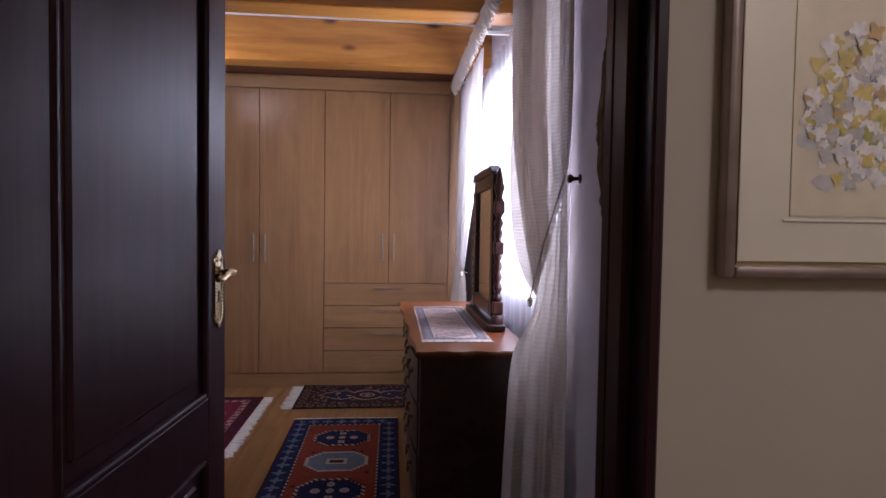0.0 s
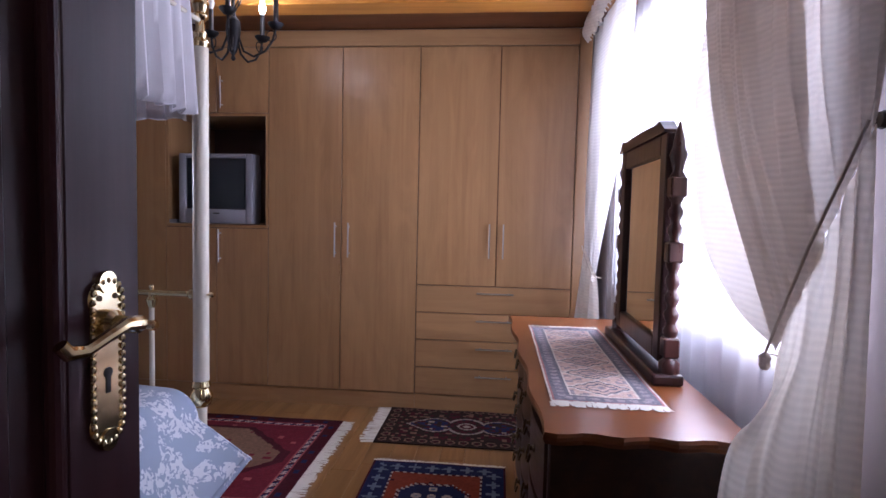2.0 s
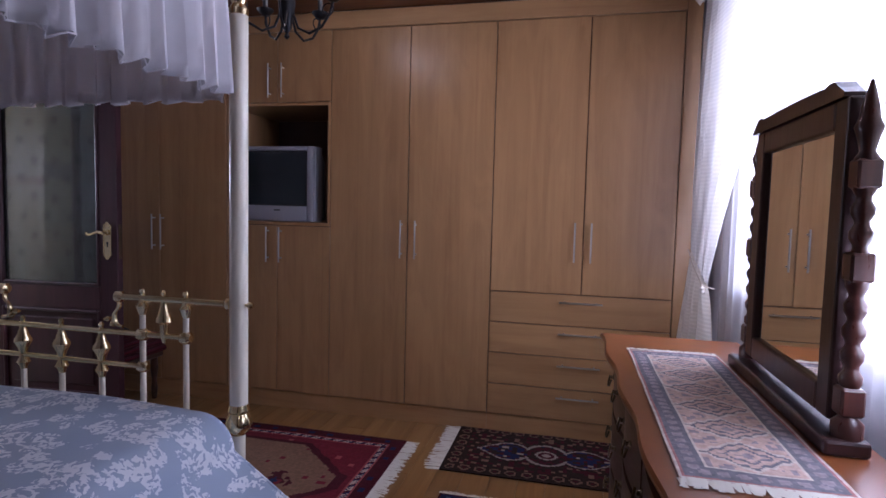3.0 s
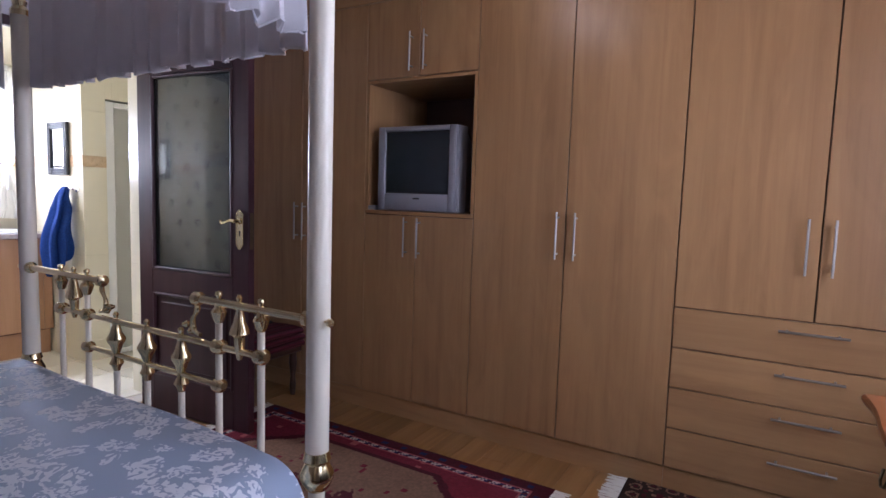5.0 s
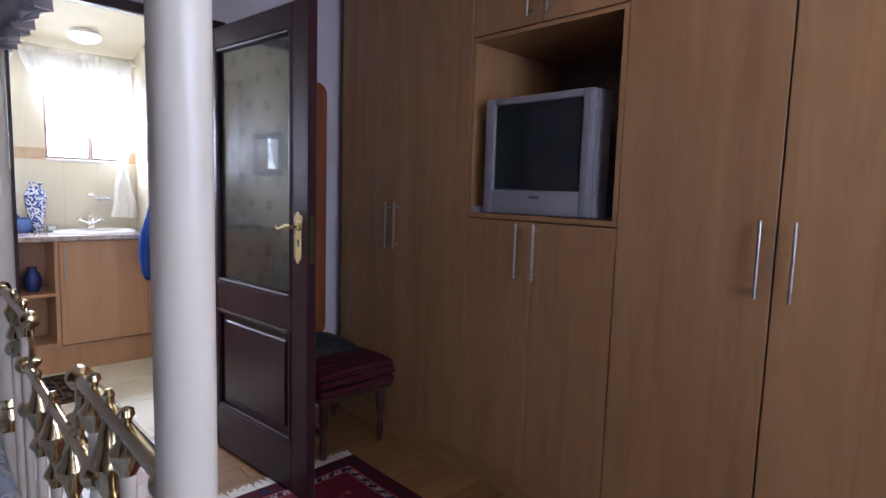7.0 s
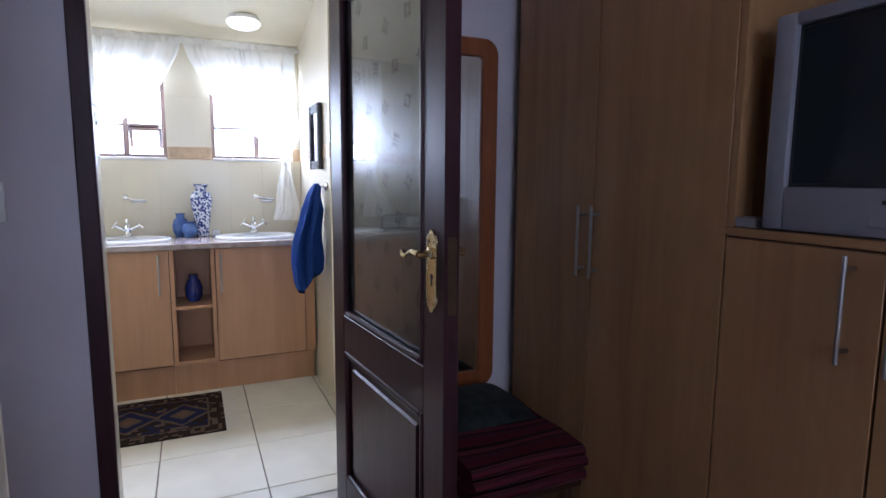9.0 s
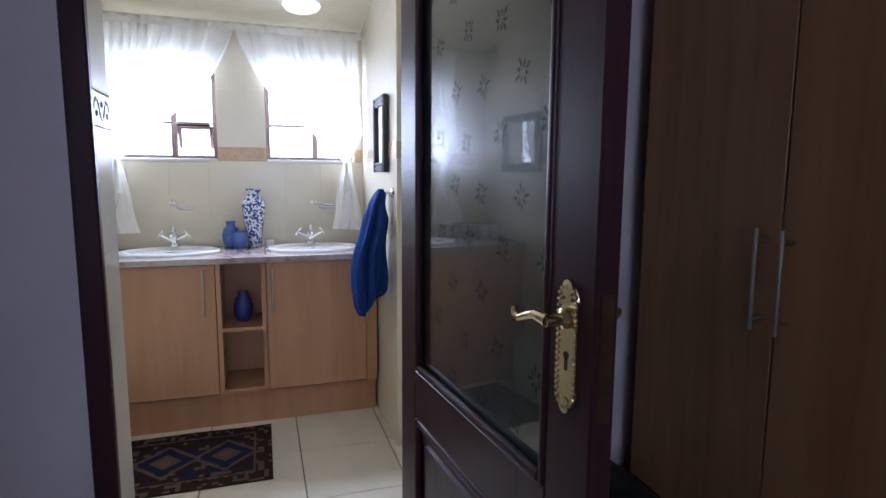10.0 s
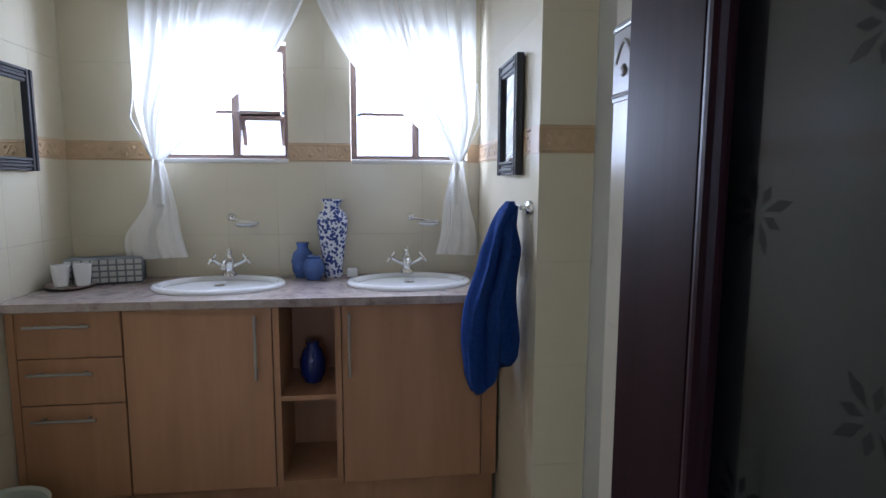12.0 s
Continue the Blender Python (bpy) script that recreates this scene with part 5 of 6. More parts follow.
rug("table_runner", 0.487, 0.785, 2.41, 3.415, 0.7555, runner_pattern, [PINKB, GREYB, pile("cotton_cream", (0.62, 0.53, 0.47)), pile("cotton_rose", (0.42, 0.2, 0.19)), NAVY, pile("cotton_mid_grey", (0.33, 0.28, 0.3))], "pale pink and grey woven runner on the dresser", cell=0.0055, ends="y", fringe=0.035, thick=0.003, category="runner")
rug("bath_mat", -4.24, -3.70, 2.45, 3.35, 0.022, mat_pattern, [BLACKB, NAVY, pile("wool_dull_tan", (0.12, 0.085, 0.06)), TAN], "dark blue and brown patterned bath mat with cream fringes", ends="y", fringe=0.075)
# ---- chandelier ----
BULB = emit("lit_bulb", (1.0, 0.97, 0.9), 120.0)
BULB_OFF = plain("unlit_bulb", (0.75, 0.75, 0.72), 0.1)


def chandelier():
    cx, cy = -0.93, 3.52
    c = thing("chandelier", (cx, cy, 1.945), "black wrought-iron chandelier with candle bulbs, two of them lit", "chandelier")
    bm = tube([(cx, cy, 2.330), (cx, cy, ZC)], 0.004, 8)
    part("chain", bm, IRON, c, smooth=True)
    part("ceiling_rose", lathe([(0.05, 0), (0.045, -0.012), (0.012, -0.03)], (cx, cy, ZC), seg=18), IRON, c, smooth=True)
    part("stem", lathe([(0.004, 1.945), (0.012, 1.955), (0.006, 1.970), (0.018, 1.990), (0.024, 2.020), (0.03, 2.050), (0.034, 2.090), (0.03, 2.130), (0.012, 2.150), (0.008, 2.190), (0.008, 2.330)], (cx, cy, 0), seg=16), IRON, c, smooth=True)
    for k in range(8):
        a = k * math.pi / 4
        pts = [(cx + math.cos(a + t * 1.2) * 0.035 * math.sin(math.pi * t) ** 0.8, cy + math.sin(a + t * 1.2) * 0.035 * math.sin(math.pi * t) ** 0.8, lerp(2.170, 2.310, t)) for t in [i / 10 for i in range(11)]]
        part("cage_wire", tube(pts, 0.0028, 6), IRON, c, smooth=True)
    for k in range(5):
        a = radians(72 * k + 2)
        ca, sa = math.cos(a), math.sin(a)
        arm = [(0.02, 2.070), (0.05, 1.990), (0.10, 1.965), (0.155, 1.990), (0.19, 2.040), (0.205, 2.095)]
        p = part("arm", tube([(cx + r * ca, cy + r * sa, z) for r, z in arm], 0.0055, 8), IRON, c, smooth=True)
        x, y = cx + 0.205 * ca, cy + 0.205 * sa
        part("drip_pan", lathe([(0.006, 2.088), (0.02, 2.092), (0.036, 2.110), (0.038, 2.116), (0.012, 2.112)], (x, y, 0), seg=16), IRON, p, smooth=True)
        loop = [(x - ca * 0.022 + ca * 0.024 * math.cos(t), y - sa * 0.022 + sa * 0.024 * math.cos(t), 2.060 + 0.024 * math.sin(t)) for t in [i * 2 * math.pi / 14 for i in range(15)]]
        part("scroll", tube(loop, 0.003, 6), IRON, p, smooth=True)
        part("candle", lathe([(0.0115, 2.113), (0.0115, 2.225)], (x, y, 0), seg=14), DARKP, p, smooth=True)
        lit = k in (0, 1)
        part("bulb", lathe([(0.007, 2.226), (0.015, 2.245), (0.016, 2.260), (0.010, 2.285), (0.003, 2.305)], (x, y, 0), seg=14), BULB if lit else BULB_OFF, p, "lit candle bulb" if lit else "", smooth=True)


chandelier()


# ---- oval mirror, painting, picture ----
def oval_mirror():
    y0, z0, a, b = 1.36, 1.525, 0.275, 0.41
    m = thing("oval_mirror", (XR, y0, z0), "oval wall mirror in a carved antique gilt frame", "mirror")
    bm = bmesh.new()
    n = 72
    rows = []
    for o, x in ((-0.004, 0.012), (0.0, 0.019), (0.011, 0.025), (0.021, 0.018), (0.030, 0.023), (0.037, 0.015), (0.041, 0.001)):
        rows.append([])
        for i in range(n):
            t = 2 * math.pi * i / n
            k = 1 + (0.10 * abs(math.sin(9 * t)) if o > 0.025 else 0)
            rows[-1].append(bm.verts.new((XR - x * (1 + 0.15 * math.sin(18 * t)), y0 + (a + o * k) * math.cos(t), z0 + (b + o * k) * math.sin(t))))
    for p, q in zip(rows, rows[1:]):
        for i in range(n):
            bm.faces.new((p[i], p[(i + 1) % n], q[(i + 1) % n], q[i]))
    part("frame", bm, GILT, m, smooth=True, angle=60)
    bm = bmesh.new()
    c = [bm.verts.new((XR - 0.011, y0 + (a - 0.004) * math.cos(2 * math.pi * i / n), z0 + (b - 0.004) * math.sin(2 * math.pi * i / n))) for i in range(n)]
    d = [bm.verts.new((XR - 0.004, v.co.y, v.co.z)) for v in c]
    bm.faces.new(c), bm.faces.new(d)
    for i in range(n):
        bm.faces.new((c[i], c[(i + 1) % n], d[(i + 1) % n], d[i]))
    part("glass", bm, MIRROR, m, "mirror glass")
    for s in (-1, 1):
        rnd = random.Random(5 + s)
        for k in range(17):
            t = (-math.pi / 2 if s < 0 else math.pi / 2) + rnd.uniform(-0.5, 0.5)
            q = rnd.uniform(0.012, 0.055)
            bud = lathe([(0.003, -0.02), (0.014, -0.008), (0.017, 0.004), (0.006, 0.018)], (XR - rnd.uniform(0.012, 0.03), y0 + (a + q) * math.cos(t), z0 + (b + q) * math.sin(t)), (rnd.uniform(-1, 1), rnd.uniform(-1, 1), rnd.uniform(-1, 1)), 8)
            part("carved_bud", bud, GILT, m, smooth=True)
    for t in (0.0, 0.55, 1.0, 2.1, 2.6, 3.14, 3.7, 4.1, 5.3, 5.75):
        pts = [t + d for d in (-0.1, -0.05, 0.0, 0.05, 0.1)]
        part("carved_leaf", tube([(XR - 0.016, y0 + (a + 0.034) * math.cos(d), z0 + (b + 0.034) * math.sin(d)) for d in pts], 0.009, 8, None, [0.5, 1.2, 0.8, 1.25, 0.5]), GILT, m, smooth=True)
    m.location.x -= 0.014
    m.rotation_euler = (0, 0, radians(2.15))


oval_mirror()


def flat_blob(bm, cx, cz, y, r, petals, rnd, depth=0.25):
    n = 26
    vs = []
    ph = rnd.uniform(0, 6.28)
    for i in range(n):
        t = 2 * math.pi * i / n
        rr = r * (1 - depth * (0.5 + 0.5 * math.cos(petals * t + ph))) * (1 + 0.08 * math.sin(3 * t + ph))
        vs.append(bm.verts.new((cx + rr * math.cos(t), y, cz + rr * math.sin(t))))
    bm.faces.new(vs)


def painting():
    x0, x1, z0, z1, y = 0.715, 1.14, 1.181, 1.724, 0.66
    p = thing("flower_painting", ((x0 + x1) / 2, y, z0), "framed watercolour of yellow and white flowers on the cream hall wall", "painting")
    FR = plain("dull_silver_frame", (0.42, 0.34, 0.30), 0.4, 0.4, 0.15, 20)
    w = 0.014
    for n, b in (("frame_side", (x0, x0 + w, z0, z1)), ("frame_side", (x1 - w, x1, z0, z1)), ("frame_rail", (x0 + w, x1 - w, z0, z0 + w)), ("frame_rail", (x0 + w, x1 - w, z1 - w, z1))):
        part(n, box(b[0], b[1], y - 0.022, y - 0.001, b[2], b[3], 0.005, None, 2), FR, p, smooth=True)
    gi = x0 + w
    part("gilt_slip", box(gi, x1 - w, y - 0.0125, y - 0.008, z0 + w, z1 - w), plain("gilt_slip", (0.4, 0.3, 0.14), 0.4, 0.6), p)
    part("mount", box(gi + 0.005, x1 - w - 0.005, y - 0.015, y - 0.0126, z0 + w + 0.005, z1 - w - 0.005), plain("cream_mount_board", (0.66, 0.6, 0.45), 0.9, 0, 0.02), p, "cream mount board")
    sx0, sx1, sz0, sz1 = x0 + 0.078, x1 - 0.08, z0 + 0.07, z1 - 0.08
    part("mount_line", box(sx0 - 0.008, sx1 + 0.008, y - 0.0168, y - 0.0152, sz0 - 0.006, sz0 - 0.004), plain("pale_line", (0.75, 0.7, 0.6), 0.9), p)
    sheet_ob = part("paper", box(sx0, sx1, y - 0.0165, y - 0.0151, sz0, sz1), plain("watercolour_paper", (0.66, 0.58, 0.41), 0.9, 0, 0.07, 30), p, "watercolour paper")
    rnd = random.Random(4)
    cols = {"yellow_petals": (0.62, 0.48, 0.14), "white_petals": (0.74, 0.71, 0.66), "violet_petals": (0.27, 0.25, 0.30), "ochre_petals": (0.55, 0.36, 0.15), "green_leaves": (0.42, 0.42, 0.10), "grey_wash": (0.52, 0.50, 0.46)}
    mats = {k: plain(k, c, 0.9, 0, 0.25, 60) for k, c in cols.items()}
    bms = {k: bmesh.new() for k in cols}
    cx, cz = 0.872, 1.362
    level = y - 0.0167
    for k in range(8):
        flat_blob(bms["grey_wash"], cx + rnd.uniform(-0.07, 0.07), cz + rnd.uniform(-0.09, 0.07), level, rnd.uniform(0.008, 0.016), 3, rnd)
        level -= 0.000008
    for k in range(520):
        key = "violet_petals" if k % 9 == 0 else rnd.choice(["white_petals", "white_petals", "white_petals", "grey_wash", "yellow_petals"] if k % 3 else ["yellow_petals", "ochre_petals", "green_leaves", "yellow_petals"])
        r = min(0.064, abs(rnd.gauss(0, 0.033)))
        t = rnd.uniform(0, 6.28)
        flat_blob(bms[key], cx + r * math.cos(t), cz + r * 1.35 * math.sin(t) + 0.01, level, rnd.uniform(0.002, 0.006) if key == "violet_petals" else rnd.uniform(0.003, 0.013), rnd.choice((3, 4, 5)), rnd, 0.45)
        level -= 0.000003
    for k, b in bms.items():
        part(k, b, mats[k], sheet_ob)
    g = part("glass", box(gi, x1 - w, y - 0.0212, y - 0.0202, z0 + w, z1 - w), GLASS, p, "picture glass")
    g.visible_shadow = False


painting()
q = thing("framed_picture", (XR, 4.78, 1.5), "small gold-framed picture on the wall beside the wardrobe", "picture")
part("frame", box(XR - 0.02, XR - 0.001, 4.62, 4.94, 1.48, 2.12, 0.004), plain("gold_frame", (0.42, 0.3, 0.13), 0.4, 0.6), q)
part("print", box(XR - 0.023, XR - 0.0205, 4.66, 4.90, 1.54, 2.06), plain("brown_print", (0.2, 0.16, 0.12), 0.6, 0, 0.3, 20), q)


# ---- pine mirror, stool with blankets ----
def pine_mirror():
    y0, y1, z0, z1 = 3.95, 4.346, 0.415, 1.785
    m = thing("pine_mirror", (XL, (y0 + y1) / 2, z0), "tall wall mirror in an orange pine frame with rounded corners", "mirror")
    bm = bmesh.new()
    n = 8
    def ring(inset, r, x):
        out = []
        for (cy, cz, a0) in ((y1, z1, 0), (y0, z1, 90), (y0, z0, 180), (y1, z0, 270)):
            sy, sz = (1 if cy == y1 else -1), (1 if cz == z1 else -1)
            oy, oz = cy - sy * (inset + r), cz - sz * (inset + r)
            for i in range(n + 1):
                t = radians(a0 + 90 * i / n)
                out.append(bm.verts.new((XL + x, oy + r * math.cos(t), oz + r * math.sin(t))))
        return out
    rows = [ring(0, 0.06, 0.001), ring(0, 0.06, 0.018), ring(0.006, 0.055, 0.024), ring(0.066, 0.012, 0.024), ring(0.07, 0.01, 0.008)]
    for p, q in zip(rows, rows[1:]):
        for i in range(len(p)):
            bm.faces.new((p[i], p[(i + 1) % len(p)], q[(i + 1) % len(p)], q[i]))
    part("frame", bm, PINE, m)
    part("glass", box(XL + 0.002, XL + 0.01, y0 + 0.066, y1 - 0.066, z0 + 0.066, z1 - 0.066), MIRROR, m, "mirror glass")


pine_mirror()


def blanket_material():
    m, nt, b = nodes_of("striped_red_blanket")
    tc = nt.nodes.new("ShaderNodeTexCoord")
    sep = nt.nodes.new("ShaderNodeSeparateXYZ")
    nt.links.new(tc.outputs["UV"], sep.inputs[0])
    w = math_node(nt, 'FRACT', math_node(nt, 'MULTIPLY', sep.outputs[0], 9.0))
    col = ramp(nt, w, [(0.0, (0.08, 0.011, 0.018)), (0.34, (0.08, 0.011, 0.018)), (0.36, (0.014, 0.008, 0.011)), (0.5, (0.014, 0.008, 0.011)), (0.52, (0.11, 0.026, 0.03)), (0.7, (0.11, 0.026, 0.03)), (0.72, (0.017, 0.011, 0.011)), (0.86, (0.065, 0.016, 0.026))])
    nt.links.new(col, b.inputs["Base Color"])
    b.inputs["Roughness"].default_value = 0.95
    b.inputs["Specular IOR Level"].default_value = 0.1
    bump(nt, b, noise_tex(nt, mapped(nt, (1, 1, 1)), 300, 3), 0.4, 0.002)
    return m


def stool():
    x0, x1, y0, y1, zt = -2.74, -2.25, 3.96, 4.36, 0.31
    s = thing("stool", ((x0 + x1) / 2, (y0 + y1) / 2, 0), "low dark wooden stool under folded blankets", "stool")
    part("seat", box(x0, x1, y0, y1, zt - 0.04, zt, 0.008), DRESS, s)
    for x in (x0 + 0.04, x1 - 0.04):
        for y in (y0 + 0.04, y1 - 0.04):
            part("leg", lathe([(0.014, 0), (0.02, 0.06), (0.014, 0.12), (0.024, 0.2), (0.02, zt - 0.042)], (x, y, 0), seg=12), DRESS, s, smooth=True)
    part("stretcher", box(x0 + 0.04, x1 - 0.04, y0 + 0.03, y0 + 0.05, 0.1, 0.13, 0.004), DRESS, s)
    BL = blanket_material()
    z = zt
    rnd = random.Random(9)
    for k in range(3):
        b = thing("folded_blanket", ((x0 + x1) / 2, (y0 + y1) / 2, z), "red and black striped woven blanket folded on the stool", "blanket", "folded blankets")
        h = 0.034
        ex = 0.03 + rnd.uniform(-0.01, 0.015)
        dy = rnd.uniform(-0.012, 0.012)
        bm = bmesh.new()
        uvl = bm.loops.layers.uv.new("uv")
        n, mseg = 26, 10
        prof = []
        X0, X1 = x0 - 0.01, x1 + ex
        for i in range(n + 1):
            prof.append((lerp(X0, X1 - h / 2, i / n), z + h))
        for i in range(1, mseg):
            t = math.pi * i / mseg
            prof.append((X1 - h / 2 + h / 2 * math.sin(t), z + h / 2 + h / 2 * math.cos(t)))
        for i in range(n, -1, -1):
            prof.append((lerp(X0, X1 - h / 2, i / n), z + 0.0008))
        cols = []
        for j in range(13):
            v = j / 12
            y = lerp(y0 - 0.015, y1 - 0.01, v) + dy
            cols.append([bm.verts.new((px, y, pz + (0.004 * math.sin(px * 21 + v * 5 + k) * (pz > z + 0.01)))) for px, pz in prof])
        for j in range(12):
            for i in range(len(prof) - 1):
                f = bm.faces.new((cols[j][i], cols[j][i + 1], cols[j + 1][i + 1], cols[j + 1][i]))
                for lp, (ii, jj) in zip(f.loops, ((i, j), (i + 1, j), (i + 1, j + 1), (i, j + 1))):
                    lp[uvl].uv = (ii / len(prof) * 1.2, jj / 12)
        bm.faces.new(cols[0]), bm.faces.new(cols[-1][::-1])
        part("fold", bm, BL, b, smooth=True)
        z += h + 0.004
    c = thing("cushion", (-2.6, 4.16, z), "dark green patterned cushion on the blankets", "cushion")
    bm = sheet(lambda u, v: Vector((lerp(-2.78, -2.46, u), lerp(4.0, 4.32, v), z + 0.001 + 0.05 * (max(0, 1 - (2 * u - 1) ** 4) * max(0, 1 - (2 * v - 1) ** 4)) ** 0.5)), 20, 20)
    sheet(lambda u, v: Vector((lerp(-2.78, -2.46, u), lerp(4.0, 4.32, v), z + 0.001)), 20, 20, bm)
    bmesh.ops.remove_doubles(bm, verts=bm.verts, dist=0.0004)
    part("cover", bm, plain("dark_green_weave", (0.016, 0.021, 0.019), 0.9, 0, 0.9, 22, 0.5), c, smooth=True, angle=80)


stool()

# ---- bathroom ----
VF = -4.252
ZTOP = 0.893


def vanity():
    def vunit(y0, y1, label):
        return thing("vanity_unit", (-4.45, (y0 + y1) / 2, 0.2), label, "vanity cabinet", "vanity units")

    def body(u, y0, y1):
        part("body", box(BXW + 0.005, VF - 0.019, y0, y1, 0.198, 0.86), SHADOWGAP, u)

    def front(u, name, y0, y1, z0, z1):
        return part(name, box(VF - 0.018, VF, y0 + 0.002, y1 - 0.002, z0 + 0.002, z1 - 0.002, 0.0012), BIRCH, u)

    u = vunit(2.28, 2.63, "pale beech laminate vanity unit with three drawers")
    body(u, 2.285, 2.63)
    part("filler", box(VF - 0.018, VF - 0.002, 2.275, 2.30, 0.206, 0.858), BIRCH, u)
    for a, b in ((0.206, 0.541), (0.541, 0.70), (0.70, 0.858)):
        f = front(u, "drawer", 2.302, 2.63, a, b)
        bar_handle(f, 2.345, b - 0.045, 2.545, level=True, front_x=VF)
    u = vunit(2.63, 3.11, "pale beech laminate vanity unit with one door under a basin")
    body(u, 2.631, 3.112)
    bar_handle(front(u, "door", 2.632, 3.114, 0.206, 0.858), 3.062, 0.61, 0.835, front_x=VF)
    u = vunit(3.115, 3.347, "open pale beech shelf niche between the vanity doors")
    part("side_panel", box(BXW + 0.005, VF, 3.116, 3.137, 0.2, 0.86), BIRCH, u)
    part("side_panel", box(BXW + 0.005, VF, 3.325, 3.346, 0.2, 0.86), BIRCH, u)
    part("back_panel", box(-4.56, -4.55, 3.1375, 3.3245, 0.206, 0.858), BIRCH, u)
    for z in (0.206, 0.52):
        part("shelf", box(-4.55, VF - 0.002, 3.1375, 3.3245, z, z + 0.018), BIRCH, u)
    u = vunit(3.347, 3.85, "pale beech laminate vanity unit with one door under a basin")
    body(u, 3.348, 3.88)
    bar_handle(front(u, "door", 3.348, 3.845, 0.206, 0.858), 3.376, 0.61, 0.835, front_x=VF)
    part("filler", box(VF - 0.018, VF - 0.002, 3.847, BYR - 0.012, 0.206, 0.858), BIRCH, u)
    p = thing("vanity_plinth", (-4.3, 3.07, 0.02), "pale beech plinth under the vanity", "plinth")
    for a, b in ((2.275, 3.1145), (3.1155, BYR - 0.012)):
        part("board", box(-4.325, -4.305, a, b, 0.022, 0.2), BIRCH, p)

    m, nt, b = nodes_of("mauve_granite")
    vec = mapped(nt, (1, 1, 1))
    n1 = noise_tex(nt, vec, 9, 5, 0.65, 1.5)
    n2 = noise_tex(nt, vec, 120, 2)
    c = ramp(nt, n1, [(0.32, (0.2, 0.15, 0.14)), (0.45, (0.38, 0.31, 0.29)), (0.6, (0.48, 0.41, 0.37)), (0.72, (0.3, 0.24, 0.25))])
    c = mix(nt, math_node(nt, 'MULTIPLY', n2, 0.4), c, (0.22, 0.17, 0.16))
    nt.links.new(c, b.inputs["Base Color"])
    b.inputs["Roughness"].default_value = 0.12
    t = thing("vanity_countertop", (-4.48, 3.07, 0.865), "mauve-grey polished granite vanity countertop", "countertop")
    part("slab", box(BXW + 0.003, -4.215, 2.274, BYR - 0.003, 0.862, ZTOP, 0.004, None, 2), m, t)


vanity()


def basin(cy):
    cx, a, b = -4.462, 0.175, 0.237
    s = thing("basin", (cx, cy, ZTOP), "white oval drop-in ceramic washbasin with a chrome tap", "basin", "washbasins")
    bm = bmesh.new()
    n = 48
    rows = []
    for o, z in ((0.0, 0.0005), (0.0, 0.009), (-0.006, 0.015), (-0.022, 0.016), (-0.03, 0.010), (-0.036, -0.001)):
        rows.append([bm.verts.new((cx + (a + o) * math.cos(2 * math.pi * i / n), cy + (b + o) * math.sin(2 * math.pi * i / n), ZTOP + z)) for i in range(n)])
    for k, z in ((0.95, -0.0 + 0.001), (0.8, 0.0009), (0.4, 0.0007), (0.05, 0.0006)):
        rows.append([bm.verts.new((cx + (a - 0.036) * k * math.cos(2 * math.pi * i / n), cy + (b - 0.036) * k * math.sin(2 * math.pi * i / n), ZTOP + z)) for i in range(n)])
    for p, q in zip(rows, rows[1:]):
        for i in range(n):
            bm.faces.new((p[i], p[(i + 1) % n], q[(i + 1) % n], q[i]))
    bm.faces.new(rows[-1])
    part("bowl", bm, CERAMIC, s, smooth=True)
    part("drain", lathe([(0.02, 0.0012), (0.02, 0.004), (0.012, 0.0045)], (cx, cy, ZTOP), seg=16), CHROME, s, smooth=True)
    tx = cx - a + 0.02
    z = ZTOP + 0.016
    t = part("tap", lathe([(0.03, 0), (0.028, 0.01), (0.018, 0.02), (0.017, 0.05), (0.02, 0.06), (0.014, 0.075), (0.01, 0.085), (0.012, 0.095), (0.006, 0.107)], (tx, cy, z), seg=18), CHROME, s, "chrome basin mixer tap", smooth=True)
    part("spout", tube([(tx, cy, z + 0.055), (tx + 0.04, cy, z + 0.068), (tx + 0.085, cy, z + 0.06), (tx + 0.10, cy, z + 0.042)], 0.0105, 12, None, [1.2, 1, 0.95, 0.95]), CHROME, t, smooth=True)
    for sg in (-1, 1):
        h = part("tap_handle", tube([(tx, cy, z + 0.03), (tx, cy + sg * 0.04, z + 0.05), (tx, cy + sg * 0.06, z + 0.062)], 0.009, 10), CHROME, t, smooth=True)
        e = Vector((tx, cy + sg * 0.066, z + 0.066))
        for k in range(2):
            d = Vector((1, 0, 0)) if k else Vector((0, -sg * 0.6, 0.8))
            part("cross_bar", tube([e - d * 0.024, e + d * 0.024], 0.005, 8, None, [1.3, 1.0][:2]), CHROME, h, smooth=True)
    return s


basin(2.893)
basin(3.597)


def vessel(name, at, prof, mat, label, category, seg=28):
    v = thing(name, at, label, category)
    part("body", lathe(prof, at, seg=seg), mat, v, smooth=True, angle=60)
    return v


def porcelain():
    m, nt, b = nodes_of("blue_white_porcelain")
    vec = mapped(nt, (1, 1, 1))
    vo = nt.nodes.new("ShaderNodeTexVoronoi")
    vo.inputs["Scale"].default_value = 75.0
    nt.links.new(vec, vo.inputs["Vector"])
    n = noise_tex(nt, vec, 70, 2, 0.5, 1.0)
    s = math_node(nt, 'ADD', vo.outputs["Distance"], math_node(nt, 'MULTIPLY', n, 0.8))
    c = ramp(nt, s, [(0.84, (0.02, 0.04, 0.2)), (0.89, (0.10, 0.16, 0.42)), (0.93, (0.74, 0.77, 0.82))])
    nt.links.new(c, b.inputs["Base Color"])
    b.inputs["Roughness"].default_value = 0.12
    return m


